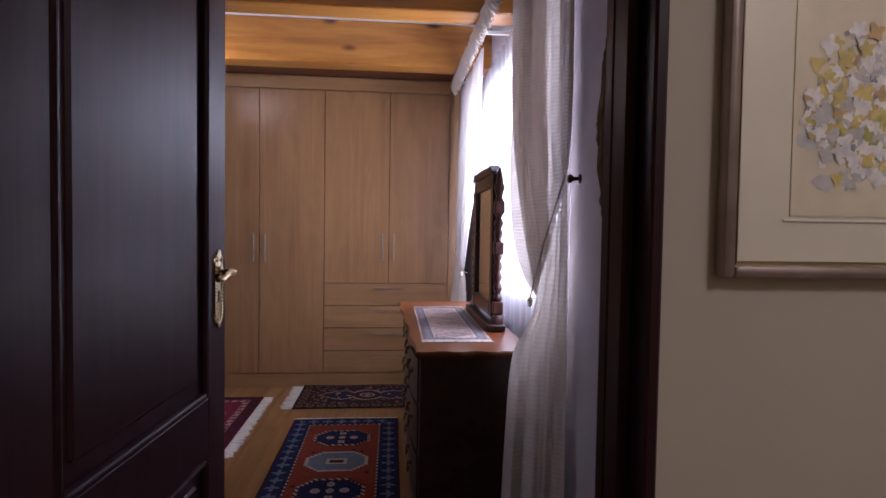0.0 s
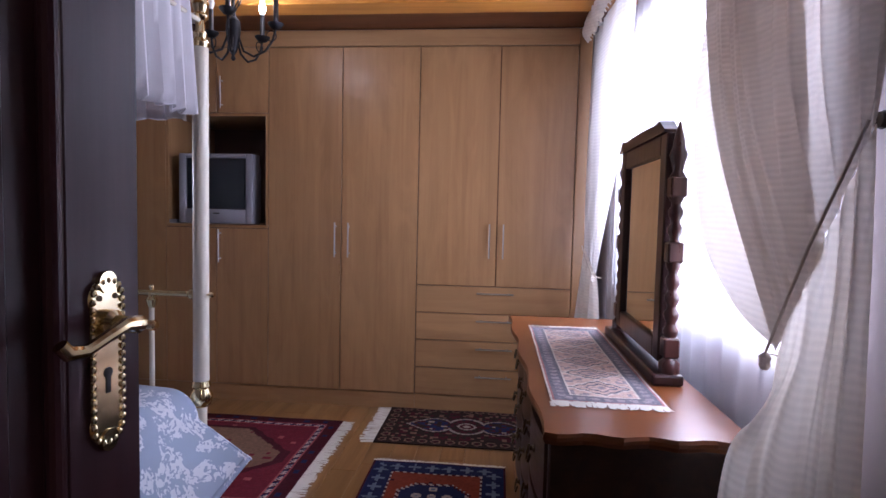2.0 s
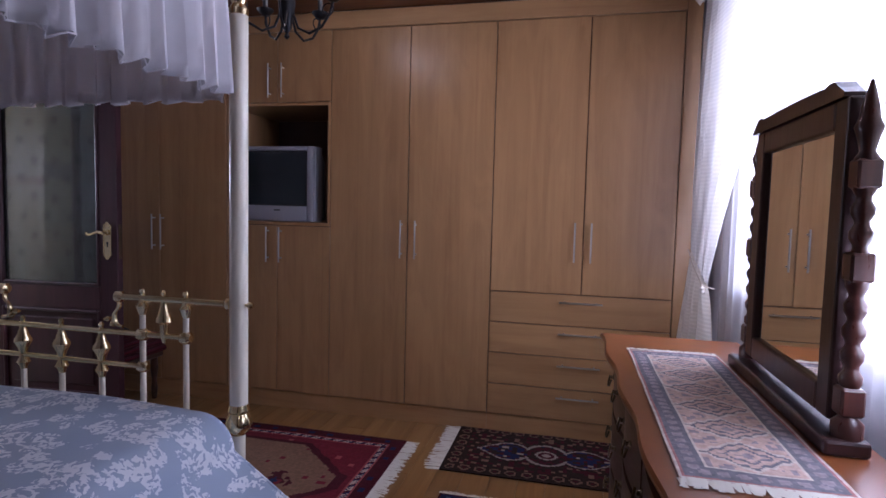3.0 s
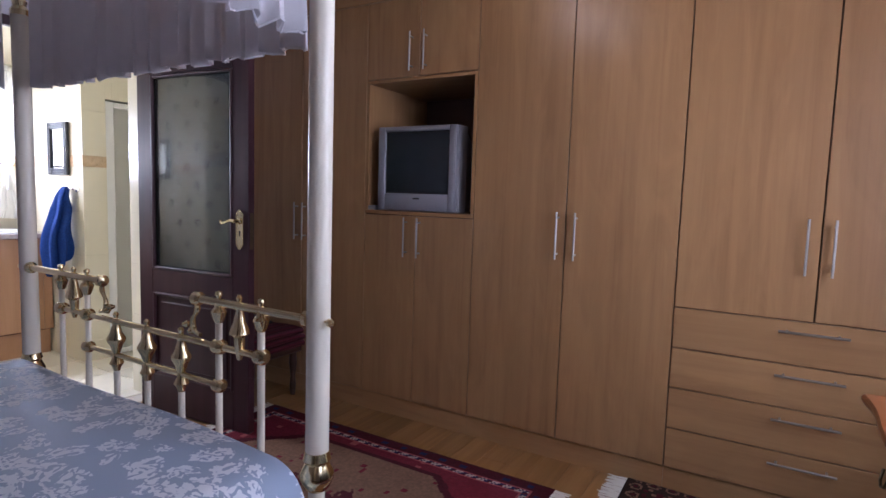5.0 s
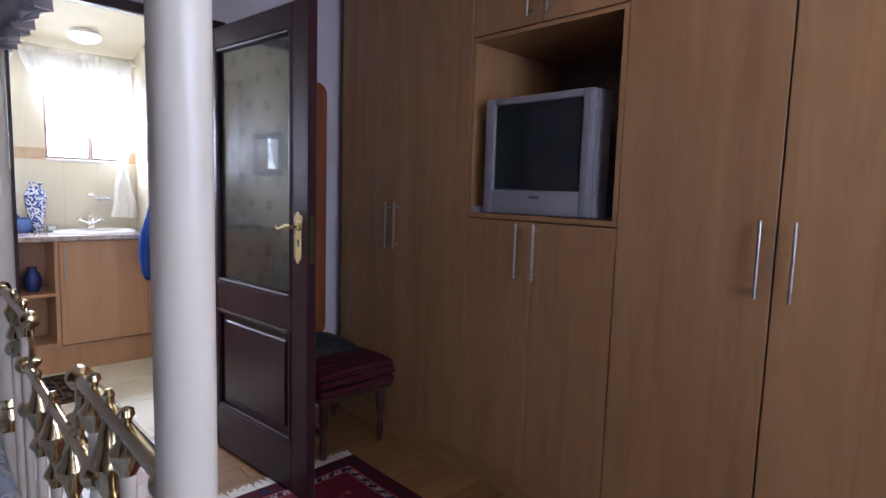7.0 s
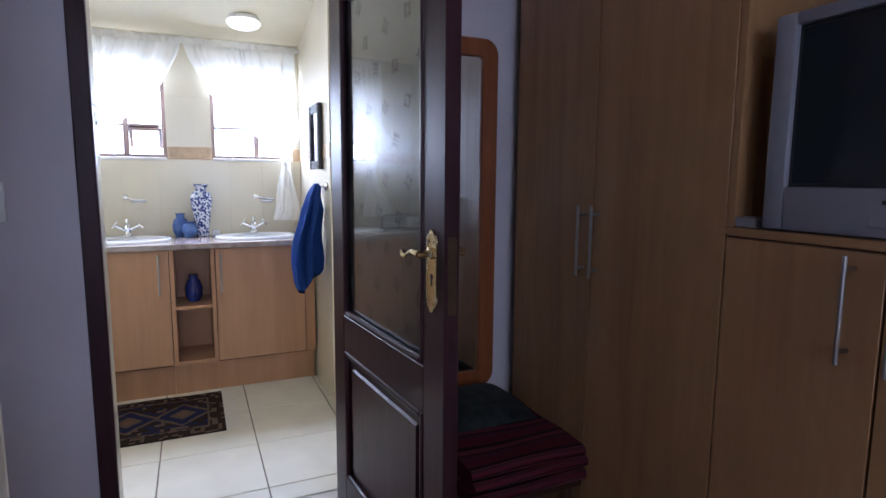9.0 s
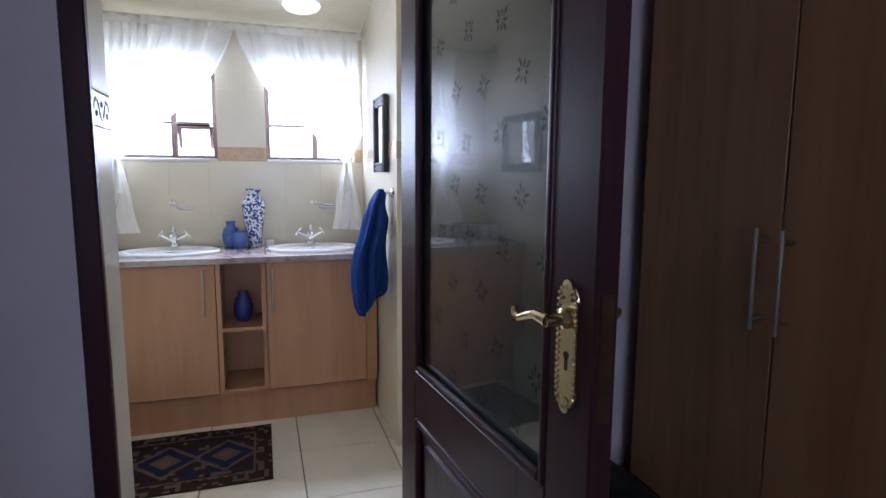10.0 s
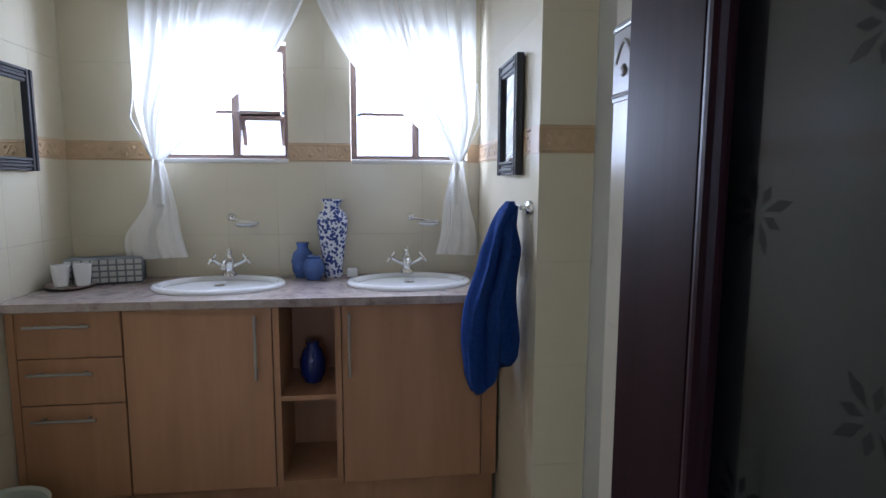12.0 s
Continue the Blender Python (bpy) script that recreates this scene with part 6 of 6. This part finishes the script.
PORC = porcelain()
vz = ZTOP + 0.001
vessel("tall_vase", (-4.635, 3.297, vz), [(0.036, 0), (0.04, 0.01), (0.038, 0.03), (0.05, 0.12), (0.061, 0.2), (0.062, 0.235), (0.05, 0.265), (0.032, 0.278), (0.03, 0.29), (0.042, 0.312), (0.044, 0.318), (0.034, 0.318)], PORC, "tall blue and white porcelain vase on the vanity", "vase")
vessel("blue_pot", (-4.64, 3.175, vz), [(0.03, 0), (0.042, 0.03), (0.046, 0.065), (0.038, 0.1), (0.022, 0.115), (0.022, 0.13), (0.027, 0.142), (0.02, 0.142)], BLUECLAY, "small blue glazed pot beside the vase", "pot")
vessel("blue_pot", (-4.575, 3.225, vz), [(0.028, 0), (0.042, 0.025), (0.045, 0.05), (0.036, 0.078), (0.026, 0.085), (0.03, 0.095), (0.022, 0.095)], BLUECLAY, "squat blue glazed pot in front of the vase", "pot")
vessel("dark_blue_jar", (-4.40, 3.232, 0.5385), [(0.03, 0), (0.045, 0.03), (0.048, 0.08), (0.035, 0.12), (0.022, 0.135), (0.026, 0.155), (0.018, 0.155)], plain("cobalt_glaze", (0.02, 0.03, 0.16), 0.2, 0, 0.2, 20), "dark blue glazed jar on the niche shelf", "jar")
sp = thing("soap_bar", (-4.63, 3.375, vz), "small white soap bar beside the tall vase", "soap")
part("bar", box(-4.655, -4.605, 3.352, 3.398, vz, vz + 0.036, 0.008, None, 2), CERAMIC, sp, smooth=True)
PLATE = plain("flowered_dish", (0.6, 0.52, 0.5), 0.2, 0, 0.35, 60)
d = thing("oval_dish", (-4.49, 2.365, vz), "small flowered oval dish holding two cups", "dish")
bm = lathe([(0.05, 0), (0.075, 0.006), (0.085, 0.014), (0.078, 0.012), (0.045, 0.005)], (-4.49, 2.365, vz), seg=30)
part("dish", bm, PLATE, d, smooth=True)
for y, x in ((2.335, -4.485), (2.40, -4.505)):
    c = thing("white_cup", (x, y, vz + 0.006), "white ceramic tumbler on the dish", "cup", "tumblers")
    part("cup", lathe([(0.022, 0), (0.028, 0.04), (0.031, 0.078), (0.0285, 0.078), (0.024, 0.01)], (x, y, vz + 0.0062), seg=20), CERAMIC, c, smooth=True)
# basket box beside the cups
bx = thing("woven_box", (-4.6, 2.44, vz), "grey and white woven rectangular box on the vanity", "box", turn=14)
W1, W2 = plain("white_weave", (0.62, 0.62, 0.6), 0.7), plain("grey_weave", (0.2, 0.22, 0.24), 0.7)
part("body", box(-0.05, 0.05, -0.13, 0.13, 0.0005, 0.096, 0.004), W2, bx, local=True)
for i in range(9):
    for j in range(4):
        yy, zz = -0.115 + i * 0.0288, 0.014 + j * 0.023
        part("weave_square", box(0.0495, 0.053, yy - 0.011, yy + 0.011, zz - 0.008, zz + 0.008, 0.001), W1, bx, local=True)

for y in (2.935, 3.672):
    s = thing("soap_dish", (BXW, y, 1.12), "small chrome and glass soap dish on the tiled wall", "soap dish", "soap dishes")
    part("bracket", tube([(BXW + 0.002, y - 0.05, 1.135), (BXW + 0.04, y - 0.045, 1.13), (BXW + 0.05, y, 1.122), (BXW + 0.045, y + 0.06, 1.118)], 0.005, 8), CHROME, s, smooth=True)
    part("rose", lathe([(0.018, 0), (0.016, 0.008), (0.006, 0.014)], (BXW, y - 0.05, 1.135), (1, 0, 0), 14), CHROME, s, smooth=True)
    part("dish", lathe([(0.03, 0), (0.045, 0.008), (0.048, 0.014), (0.04, 0.012)], (BXW + 0.055, y + 0.02, 1.10), seg=18), CERAMIC, s, smooth=True)


def small_mirror(name, x0, x1, z0, z1, y, s, label):
    """Black ribbed framed mirror on an end wall at y, facing s."""
    m = thing(name, ((x0 + x1) / 2, y, z0), label, "mirror")
    w = 0.045
    K = plain("black_ribbed_frame", (0.025, 0.025, 0.03), 0.4, 0, 0.2, 20)
    for n, b in (("frame_side", (x0, x0 + w, z0, z1)), ("frame_side", (x1 - w, x1, z0, z1)), ("frame_rail", (x0 + w, x1 - w, z0, z0 + w)), ("frame_rail", (x0 + w, x1 - w, z1 - w, z1))):
        bm = bmesh.new()
        if n == "frame_side":
            for k in range(4):
                a = b[0] + (b[1] - b[0]) * k / 4
                box(a + 0.0005, a + w / 4 - 0.0005, *sorted((y + s * 0.001, y + s * (0.02 + 0.004 * (k % 2)))), b[2], b[3], 0.002, bm)
        else:
            for k in range(4):
                a = b[2] + (b[3] - b[2]) * k / 4
                box(b[0], b[1], *sorted((y + s * 0.001, y + s * (0.02 + 0.004 * (k % 2)))), a + 0.0005, a + w / 4 - 0.0005, 0.002, bm)
        part(n, bm, K, m)
    part("glass", box(x0 + w - 0.001, x1 - w + 0.001, *sorted((y + s * 0.004, y + s * 0.012)), z0 + w - 0.001, z1 - w + 0.001), MIRROR, m, "mirror glass")


small_mirror("basin_mirror", -4.245, -3.985, 1.304, 1.662, BYR - 0.004, -1, "small square mirror in a black ribbed frame on cream tiles")
small_mirror("basin_mirror", -4.49, -4.11, 1.315, 1.66, BYL + 0.004, 1, "small square mirror in a black ribbed frame by the window wall")


def towel():
    t = thing("hand_towel", (-3.97, 3.8, 0.65), "royal blue cotton hand towel hanging from a chrome ring", "towel")
    TW = plain("blue_terry", (0.017, 0.045, 0.19), 0.95, 0, 0.25, 90, 1.0, 0.1)
    bm = bmesh.new()
    n = 40
    rows = []
    for k in range(25):
        v = k / 24
        z = lerp(1.225, 0.655, v)
        cy = curve_at([(0, 3.872), (0.15, 3.852), (0.6, 3.812), (1, 3.815)], v)
        hy = curve_at([(0, 0.012), (0.06, 0.03), (0.3, 0.046), (0.75, 0.068), (0.93, 0.062), (1, 0.045)], v)
        hx = curve_at([(0, 0.02), (0.06, 0.05), (0.4, 0.075), (0.8, 0.09), (1, 0.075)], v)
        rows.append([])
        for i in range(n):
            a = 2 * math.pi * i / n
            r = 1 + 0.34 * math.sin(6 * a + 1.5 * v) * min(1, v * 4) + 0.07 * math.sin(9 * a + 4 * v)
            rows[-1].append(bm.verts.new((-3.98 + hx * r * math.cos(a), cy + hy * r * math.sin(a), z + v ** 3 * (0.055 * math.sin(a + 0.5) + 0.018 * math.sin(3 * a)) + 0.02 * v ** 3)))
    for p, q in zip(rows, rows[1:]):
        for i in range(n):
            bm.faces.new((p[i], p[(i + 1) % n], q[(i + 1) % n], q[i]))
    bm.faces.new(rows[0]), bm.faces.new(rows[-1])
    part("cloth", bm, TW, t, smooth=True, angle=80)
    r = thing("towel_ring", (-3.98, BYR, 1.2), "chrome towel ring on the tiled wall", "towel ring")
    part("rose", lathe([(0.022, 0.0), (0.02, 0.01), (0.008, 0.016), (0.008, 0.03)], (-3.90, BYR, 1.21), (0, -1, 0), 16), CHROME, r, smooth=True)
    part("bar", tube([(-3.90, BYR - 0.03, 1.212), (-3.98, BYR - 0.035, 1.214), (-4.06, BYR - 0.03, 1.212)], 0.006, 10), CHROME, r, smooth=True)


towel()

# bathroom curtains: one panel a window, each pulled to its own side
BATHC = cloth("white_bathroom_voile", (0.96, 0.95, 0.91), 0.2, 200, see=0.01)
BATHT = cloth("gathered_white_voile", (0.97, 0.95, 0.90), 0.2, 200)


def bath_curtain(sg, yc, yo, ytie, yhem0, yhem1, seed):
    X = BXW + 0.085
    rows = [(X, yo, 2.045, X, yc, 2.045, .010), (X, yo, 1.95, X, yc + sg * 0.04, 1.93, .016), (X, yo, 1.75, X, yc + sg * 0.17, 1.72, .02), (X, yo + sg * -0.005, 1.55, X, lerp(yc, ytie, 0.72), 1.50, .02),
            (X, ytie + sg * 0.03, 1.365, X + 0.01, ytie - sg * 0.012, 1.36, .007), (X, ytie + sg * 0.06, 1.2, X + 0.01, ytie - sg * 0.05, 1.2, .010), (X, yhem0, 1.07, X + 0.015, lerp(ytie, yhem1, 0.75), 1.07, .012), (X, yhem0, 0.975, X + 0.02, yhem1, 0.985, .014)]
    c = thing("bathroom_curtain", (X, (yc + yo) / 2, 0.97), "sheer white bathroom curtain tied to the side", "curtain", "bathroom curtains")
    part("drape", drape(rows[:5], 11, seed, 200, 50), BATHC, c, smooth=True, angle=80)
    part("tail", drape(rows[4:], 3, seed + 5, 90, 30), BATHT, c, "thick gathered white tail below the tie", smooth=True, angle=80)
    part("tie_cord", tube([(X + 0.03, ytie + sg * 0.02, 1.365), (X - 0.01, yo + sg * 0.02, 1.52), (BXW + 0.01, yo + sg * 0.02, 1.69)], 0.004, 8), BATHC, c, smooth=True)
    part("tassel", lathe([(0.006, 0), (0.014, -0.02), (0.009, -0.05), (0.02, -0.1), (0.022, -0.17)], (X + 0.035, ytie, 1.36), seg=12), BATHC, c, smooth=True)


bath_curtain(-1, 3.226, 2.565, 2.65, 2.505, 2.74, 21)
bath_curtain(1, 3.234, 3.88, 3.80, 3.89, 3.715, 22)
rl = thing("bathroom_curtain_rail", (BXW + 0.085, 3.2, 2.045), "white curtain rail across the bathroom window wall", "curtain rail")
part("rail", tube([(BXW + 0.085, 2.54, 2.05), (BXW + 0.085, BYR - 0.006, 2.05)], 0.008, 8), WHITEP, rl, smooth=True)
hd = thing("curtain_heading", (BXW + 0.1, 3.2, 2.02), "gathered white ruffle along the bathroom curtain rail", "curtain heading")
thicken(part("ruffle", sheet(lambda u, v: Vector((BXW + 0.1 + 0.006 * math.sin(u * 150 + 2 * math.sin(u * 31)), lerp(2.56, BYR - 0.02, u), lerp(2.03, 2.068, v) + 0.003 * math.sin(u * 90))), 300, 4), BATHT, hd, smooth=True, angle=80), 0.0004)

lp = thing("bathroom_ceiling_lamp", (-4.45, 3.565, 2.16), "round white glass ceiling lamp, switched on", "ceiling lamp")
part("shade", lathe([(0.085, 0.0), (0.095, -0.014), (0.08, -0.035), (0.04, -0.05), (0.0, -0.053)], (-4.45, 3.565, 2.158), seg=28), emit("lamp_glass", (1, 0.95, 0.85), 2.2), lp, smooth=True)
part("mount", lathe([(0.09, 0.0), (0.09, 0.02)], (-4.45, 3.565, 2.157), seg=24), WHITEP, lp)

# shower recess door frame, white
OBSCURE, nt, b = nodes_of("obscure_white_glass")
b.inputs["Base Color"].default_value = (0.7, 0.68, 0.6, 1)
b.inputs["Transmission Weight"].default_value = 0.4
b.inputs["Roughness"].default_value = 0.35
sd = thing("shower_door", (BXC, 4.3, 0.02), "white framed shower door beyond the basin recess", "shower door")
for n, b in (("frame_side", (4.075, 4.135, 0.03, 1.82)), ("frame_side", (4.57, 4.61, 0.03, 1.82)), ("frame_rail", (4.135, 4.57, 1.78, 1.82)), ("frame_rail", (4.135, 4.57, 0.03, 0.07))):
    part(n, box(BXC - 0.05, BXC - 0.015, b[0], b[1], b[2], b[3], 0.003), WHITEP, sd)
part("pane", box(BXC - 0.034, BXC - 0.030, 4.135, 4.57, 0.07, 1.78), OBSCURE, sd, "obscure glass pane")

bn = thing("waste_bin", (-4.02, 2.36, 0.02), "pale green round waste bin beside the vanity", "bin")
part("body", lathe([(0.10, 0.0), (0.115, 0.15), (0.122, 0.29), (0.127, 0.30), (0.119, 0.29), (0.11, 0.02)], (-4.02, 2.36, 0.022), seg=28), plain("pale_green_plastic", (0.55, 0.58, 0.5), 0.4), bn, smooth=True)

sw = thing("light_switch", (XL, 2.72, 1.127), "white plastic light switch on the plaster wall", "light switch")
part("plate", box(XL + 0.0005, XL + 0.009, 2.682, 2.762, 1.127, 1.239, 0.003, None, 2), WHITEP, sw)
part("rocker", box(XL + 0.009, XL + 0.014, 2.706, 2.738, 1.155, 1.211, 0.002), WHITEP, sw)

# ---- pieces of floors and walls ----
def piece_mesh(name, sx, sy, sz, mat, bevel):
    bm = box(-sx / 2, sx / 2, -sy / 2, sy / 2, 0, sz)
    top = [e for e in bm.edges if all(v.co.z > sz * 0.5 for v in e.verts)]
    bmesh.ops.bevel(bm, geom=top, offset=bevel, segments=1, affect='EDGES')
    me = bpy.data.meshes.new(name)
    bm.to_mesh(me)
    bm.free()
    me.materials.append(mat)
    return me


OB = bpy.data.objects


def planks(parent, x0, x1, y0, y1, w, length, mat, z=-0.008, gap=0.0012):
    full = piece_mesh("plank", w - gap, length - gap, 0.008, mat, 0.0008)
    cache = {}
    n = int(round((x1 - x0) / w))
    rnd = random.Random(3)
    for i in range(n):
        x = x0 + (i + 0.5) * w
        y = y0 - rnd.uniform(0, length)
        while y < y1:
            a, b = max(y, y0), min(y + length, y1)
            if b - a > 0.02:
                key = round(b - a, 2)
                me = full if key >= round(length, 2) else cache.setdefault(key, piece_mesh("plank", w - gap, key - gap, 0.008, mat, 0.0008))
                ob = new("plank", me)
                ob.parent = parent
                ob.location = (x, (a + b) / 2, z)
            y += length


planks(OB["floor"], XL, XR - 0.03, 0.81, 4.47, 0.127, 1.2, PLANK)

# bathroom floor tiles
tile = piece_mesh("floor_tile", 0.405, 0.405, 0.008, TILEF, 0.002)
for i in range(-4, 6):
    for j in range(-4, 5):
        x, y = -3.295 + i * 0.41, 3.27 + j * 0.41
        x0, x1, y0, y1 = max(x - 0.2025, BXW + 0.01), min(x + 0.2025, -2.975), max(y - 0.2025, BYL), min(y + 0.2025, 4.98)
        if x1 - x0 < 0.02 or y1 - y0 < 0.02:
            continue
        whole = abs(x1 - x0 - 0.405) < 1e-4 and abs(y1 - y0 - 0.405) < 1e-4
        ob = new("floor_tile", tile if whole else piece_mesh("floor_tile", x1 - x0, y1 - y0, 0.008, TILEF, 0.002))
        ob.parent = OB["floor_bathroom"]
        ob.location = ((x0 + x1) / 2, (y0 + y1) / 2, 0.0135)


# wall tiles: cream field above and below one tan relief border
def tile_wall(parent, axis, face, out, a0, a1, z0, z1, holes=(), w=0.2, h=0.30, zb0=1.362, zb1=1.438, bmat=None):
    """Tiles on a wall whose face lies at axis = face; they run along the other axis."""
    bmat = bmat or BORDER
    rows = []
    z = zb0
    while z > z0:
        rows.append((max(z - h, z0), z, TILEW))
        z -= h
    rows.append((zb0, zb1, bmat))
    z = zb1
    while z < z1:
        rows.append((z, min(z + h, z1), TILEW))
        z += h
    for r0, r1, mat in rows:
        a = a0
        while a < a1 - 0.004:
            b = min(a + w, a1)
            spans = [(a, b, r0, r1)]
            for h0, h1, hz0, hz1 in holes:
                cut = []
                for s0, s1, t0, t1 in spans:
                    if s1 <= h0 or s0 >= h1 or t1 <= hz0 or t0 >= hz1:
                        cut.append((s0, s1, t0, t1))
                        continue
                    if s0 < h0:
                        cut.append((s0, h0, t0, t1))
                    if s1 > h1:
                        cut.append((h1, s1, t0, t1))
                    if t0 < hz0:
                        cut.append((max(s0, h0), min(s1, h1), t0, hz0))
                    if t1 > hz1:
                        cut.append((max(s0, h0), min(s1, h1), hz1, t1))
                spans = cut
            for s0, s1, t0, t1 in spans:
                if s1 - s0 < 0.006 or t1 - t0 < 0.006:
                    continue
                d = (face - out * 0.008, face)
                d = sorted((d[0], d[1] + (out * 0.002 if mat is bmat else 0)))
                g = 0.0003
                bm = box(*(d + [s0 + g, s1 - g] if axis == "x" else [s0 + g, s1 - g] + d), t0 + g, t1 - g)
                ob = part("border_tile" if mat is bmat else "wall_tile", bm, mat, parent)
                if mat is bmat and s1 - s0 > 0.1:
                    border_relief(ob, axis, d[1] if out > 0 else d[0], out, s0, s1, t0, t1, bmat)
            a += w


def border_relief(parent, axis, face, out, s0, s1, t0, t1, mat):
    bm = bmesh.new()
    for zz in (t0 + 0.008, t1 - 0.008):
        p0, p1 = (s0 + 0.002, zz), (s1 - 0.002, zz)
        pts = [(face, a, z) if axis == "x" else (a, face, z) for a, z in (p0, p1)]
        tube(pts, 0.003, 6, bm)
    zc = (t0 + t1) / 2
    row = []
    for i in range(25):
        k = i / 24
        a = lerp(s0 + 0.008, s1 - 0.008, k)
        z = zc + (t1 - t0) * 0.25 * math.sin(k * 2 * math.pi * 2)
        low = face - out * 0.0022
        row.append((low, a, z) if axis == "x" else (a, low, z))
    tube(row, 0.0042, 8, bm)
    for k in (0.125, 0.375, 0.625, 0.875):
        a = lerp(s0 + 0.008, s1 - 0.008, k)
        z = zc + (-0.012 if math.sin(k * 4 * math.pi) > 0 else 0.012)
        at = (face, a, z) if axis == "x" else (a, face, z)
        lathe([(0.009, 0), (0.006, 0.003), (0, 0.004)], at, (out, 0, 0) if axis == "x" else (0, out, 0), 8, bm)
    part("relief", bm, mat, parent)


tile_wall(OB["wall_bath_window"], "x", BXW, 1, BYL, BYR, 0.6, 2.1, [(a, b, BSZ, BTZ) for a, b in BW])
tile_wall(OB["wall_bath_left"], "y", BYL, 1, BXW, -3.07, 0.02, 2.45)
tile_wall(OB["wall_bath_right"], "y", BYR, -1, BXW, BXC, 0.02, 2.27)
tile_wall(OB["wall_bath_right"], "x", BXC, 1, BYR, 4.98, 0.02, 2.27, [(4.07, 4.62, 0.02, 1.83)])
WHITERELIEF = plain("grey_relief_tile", (0.45, 0.43, 0.4), 0.25, 0, 0.12, 20)
# tiled reveals of the bathroom doorway
tile_wall(OB["wall_bath_door_side"], "y", RV0 + 0.009, 1, -3.068, -2.864, 0.02, 1.98, (), 0.204, 0.3, 1.389, 1.489, WHITERELIEF)
tile_wall(OB["wall_bath_door_side"], "y", RV1 - 0.009, -1, -3.068, -2.864, 0.02, 1.98, (), 0.204, 0.3, 1.389, 1.489, WHITERELIEF)
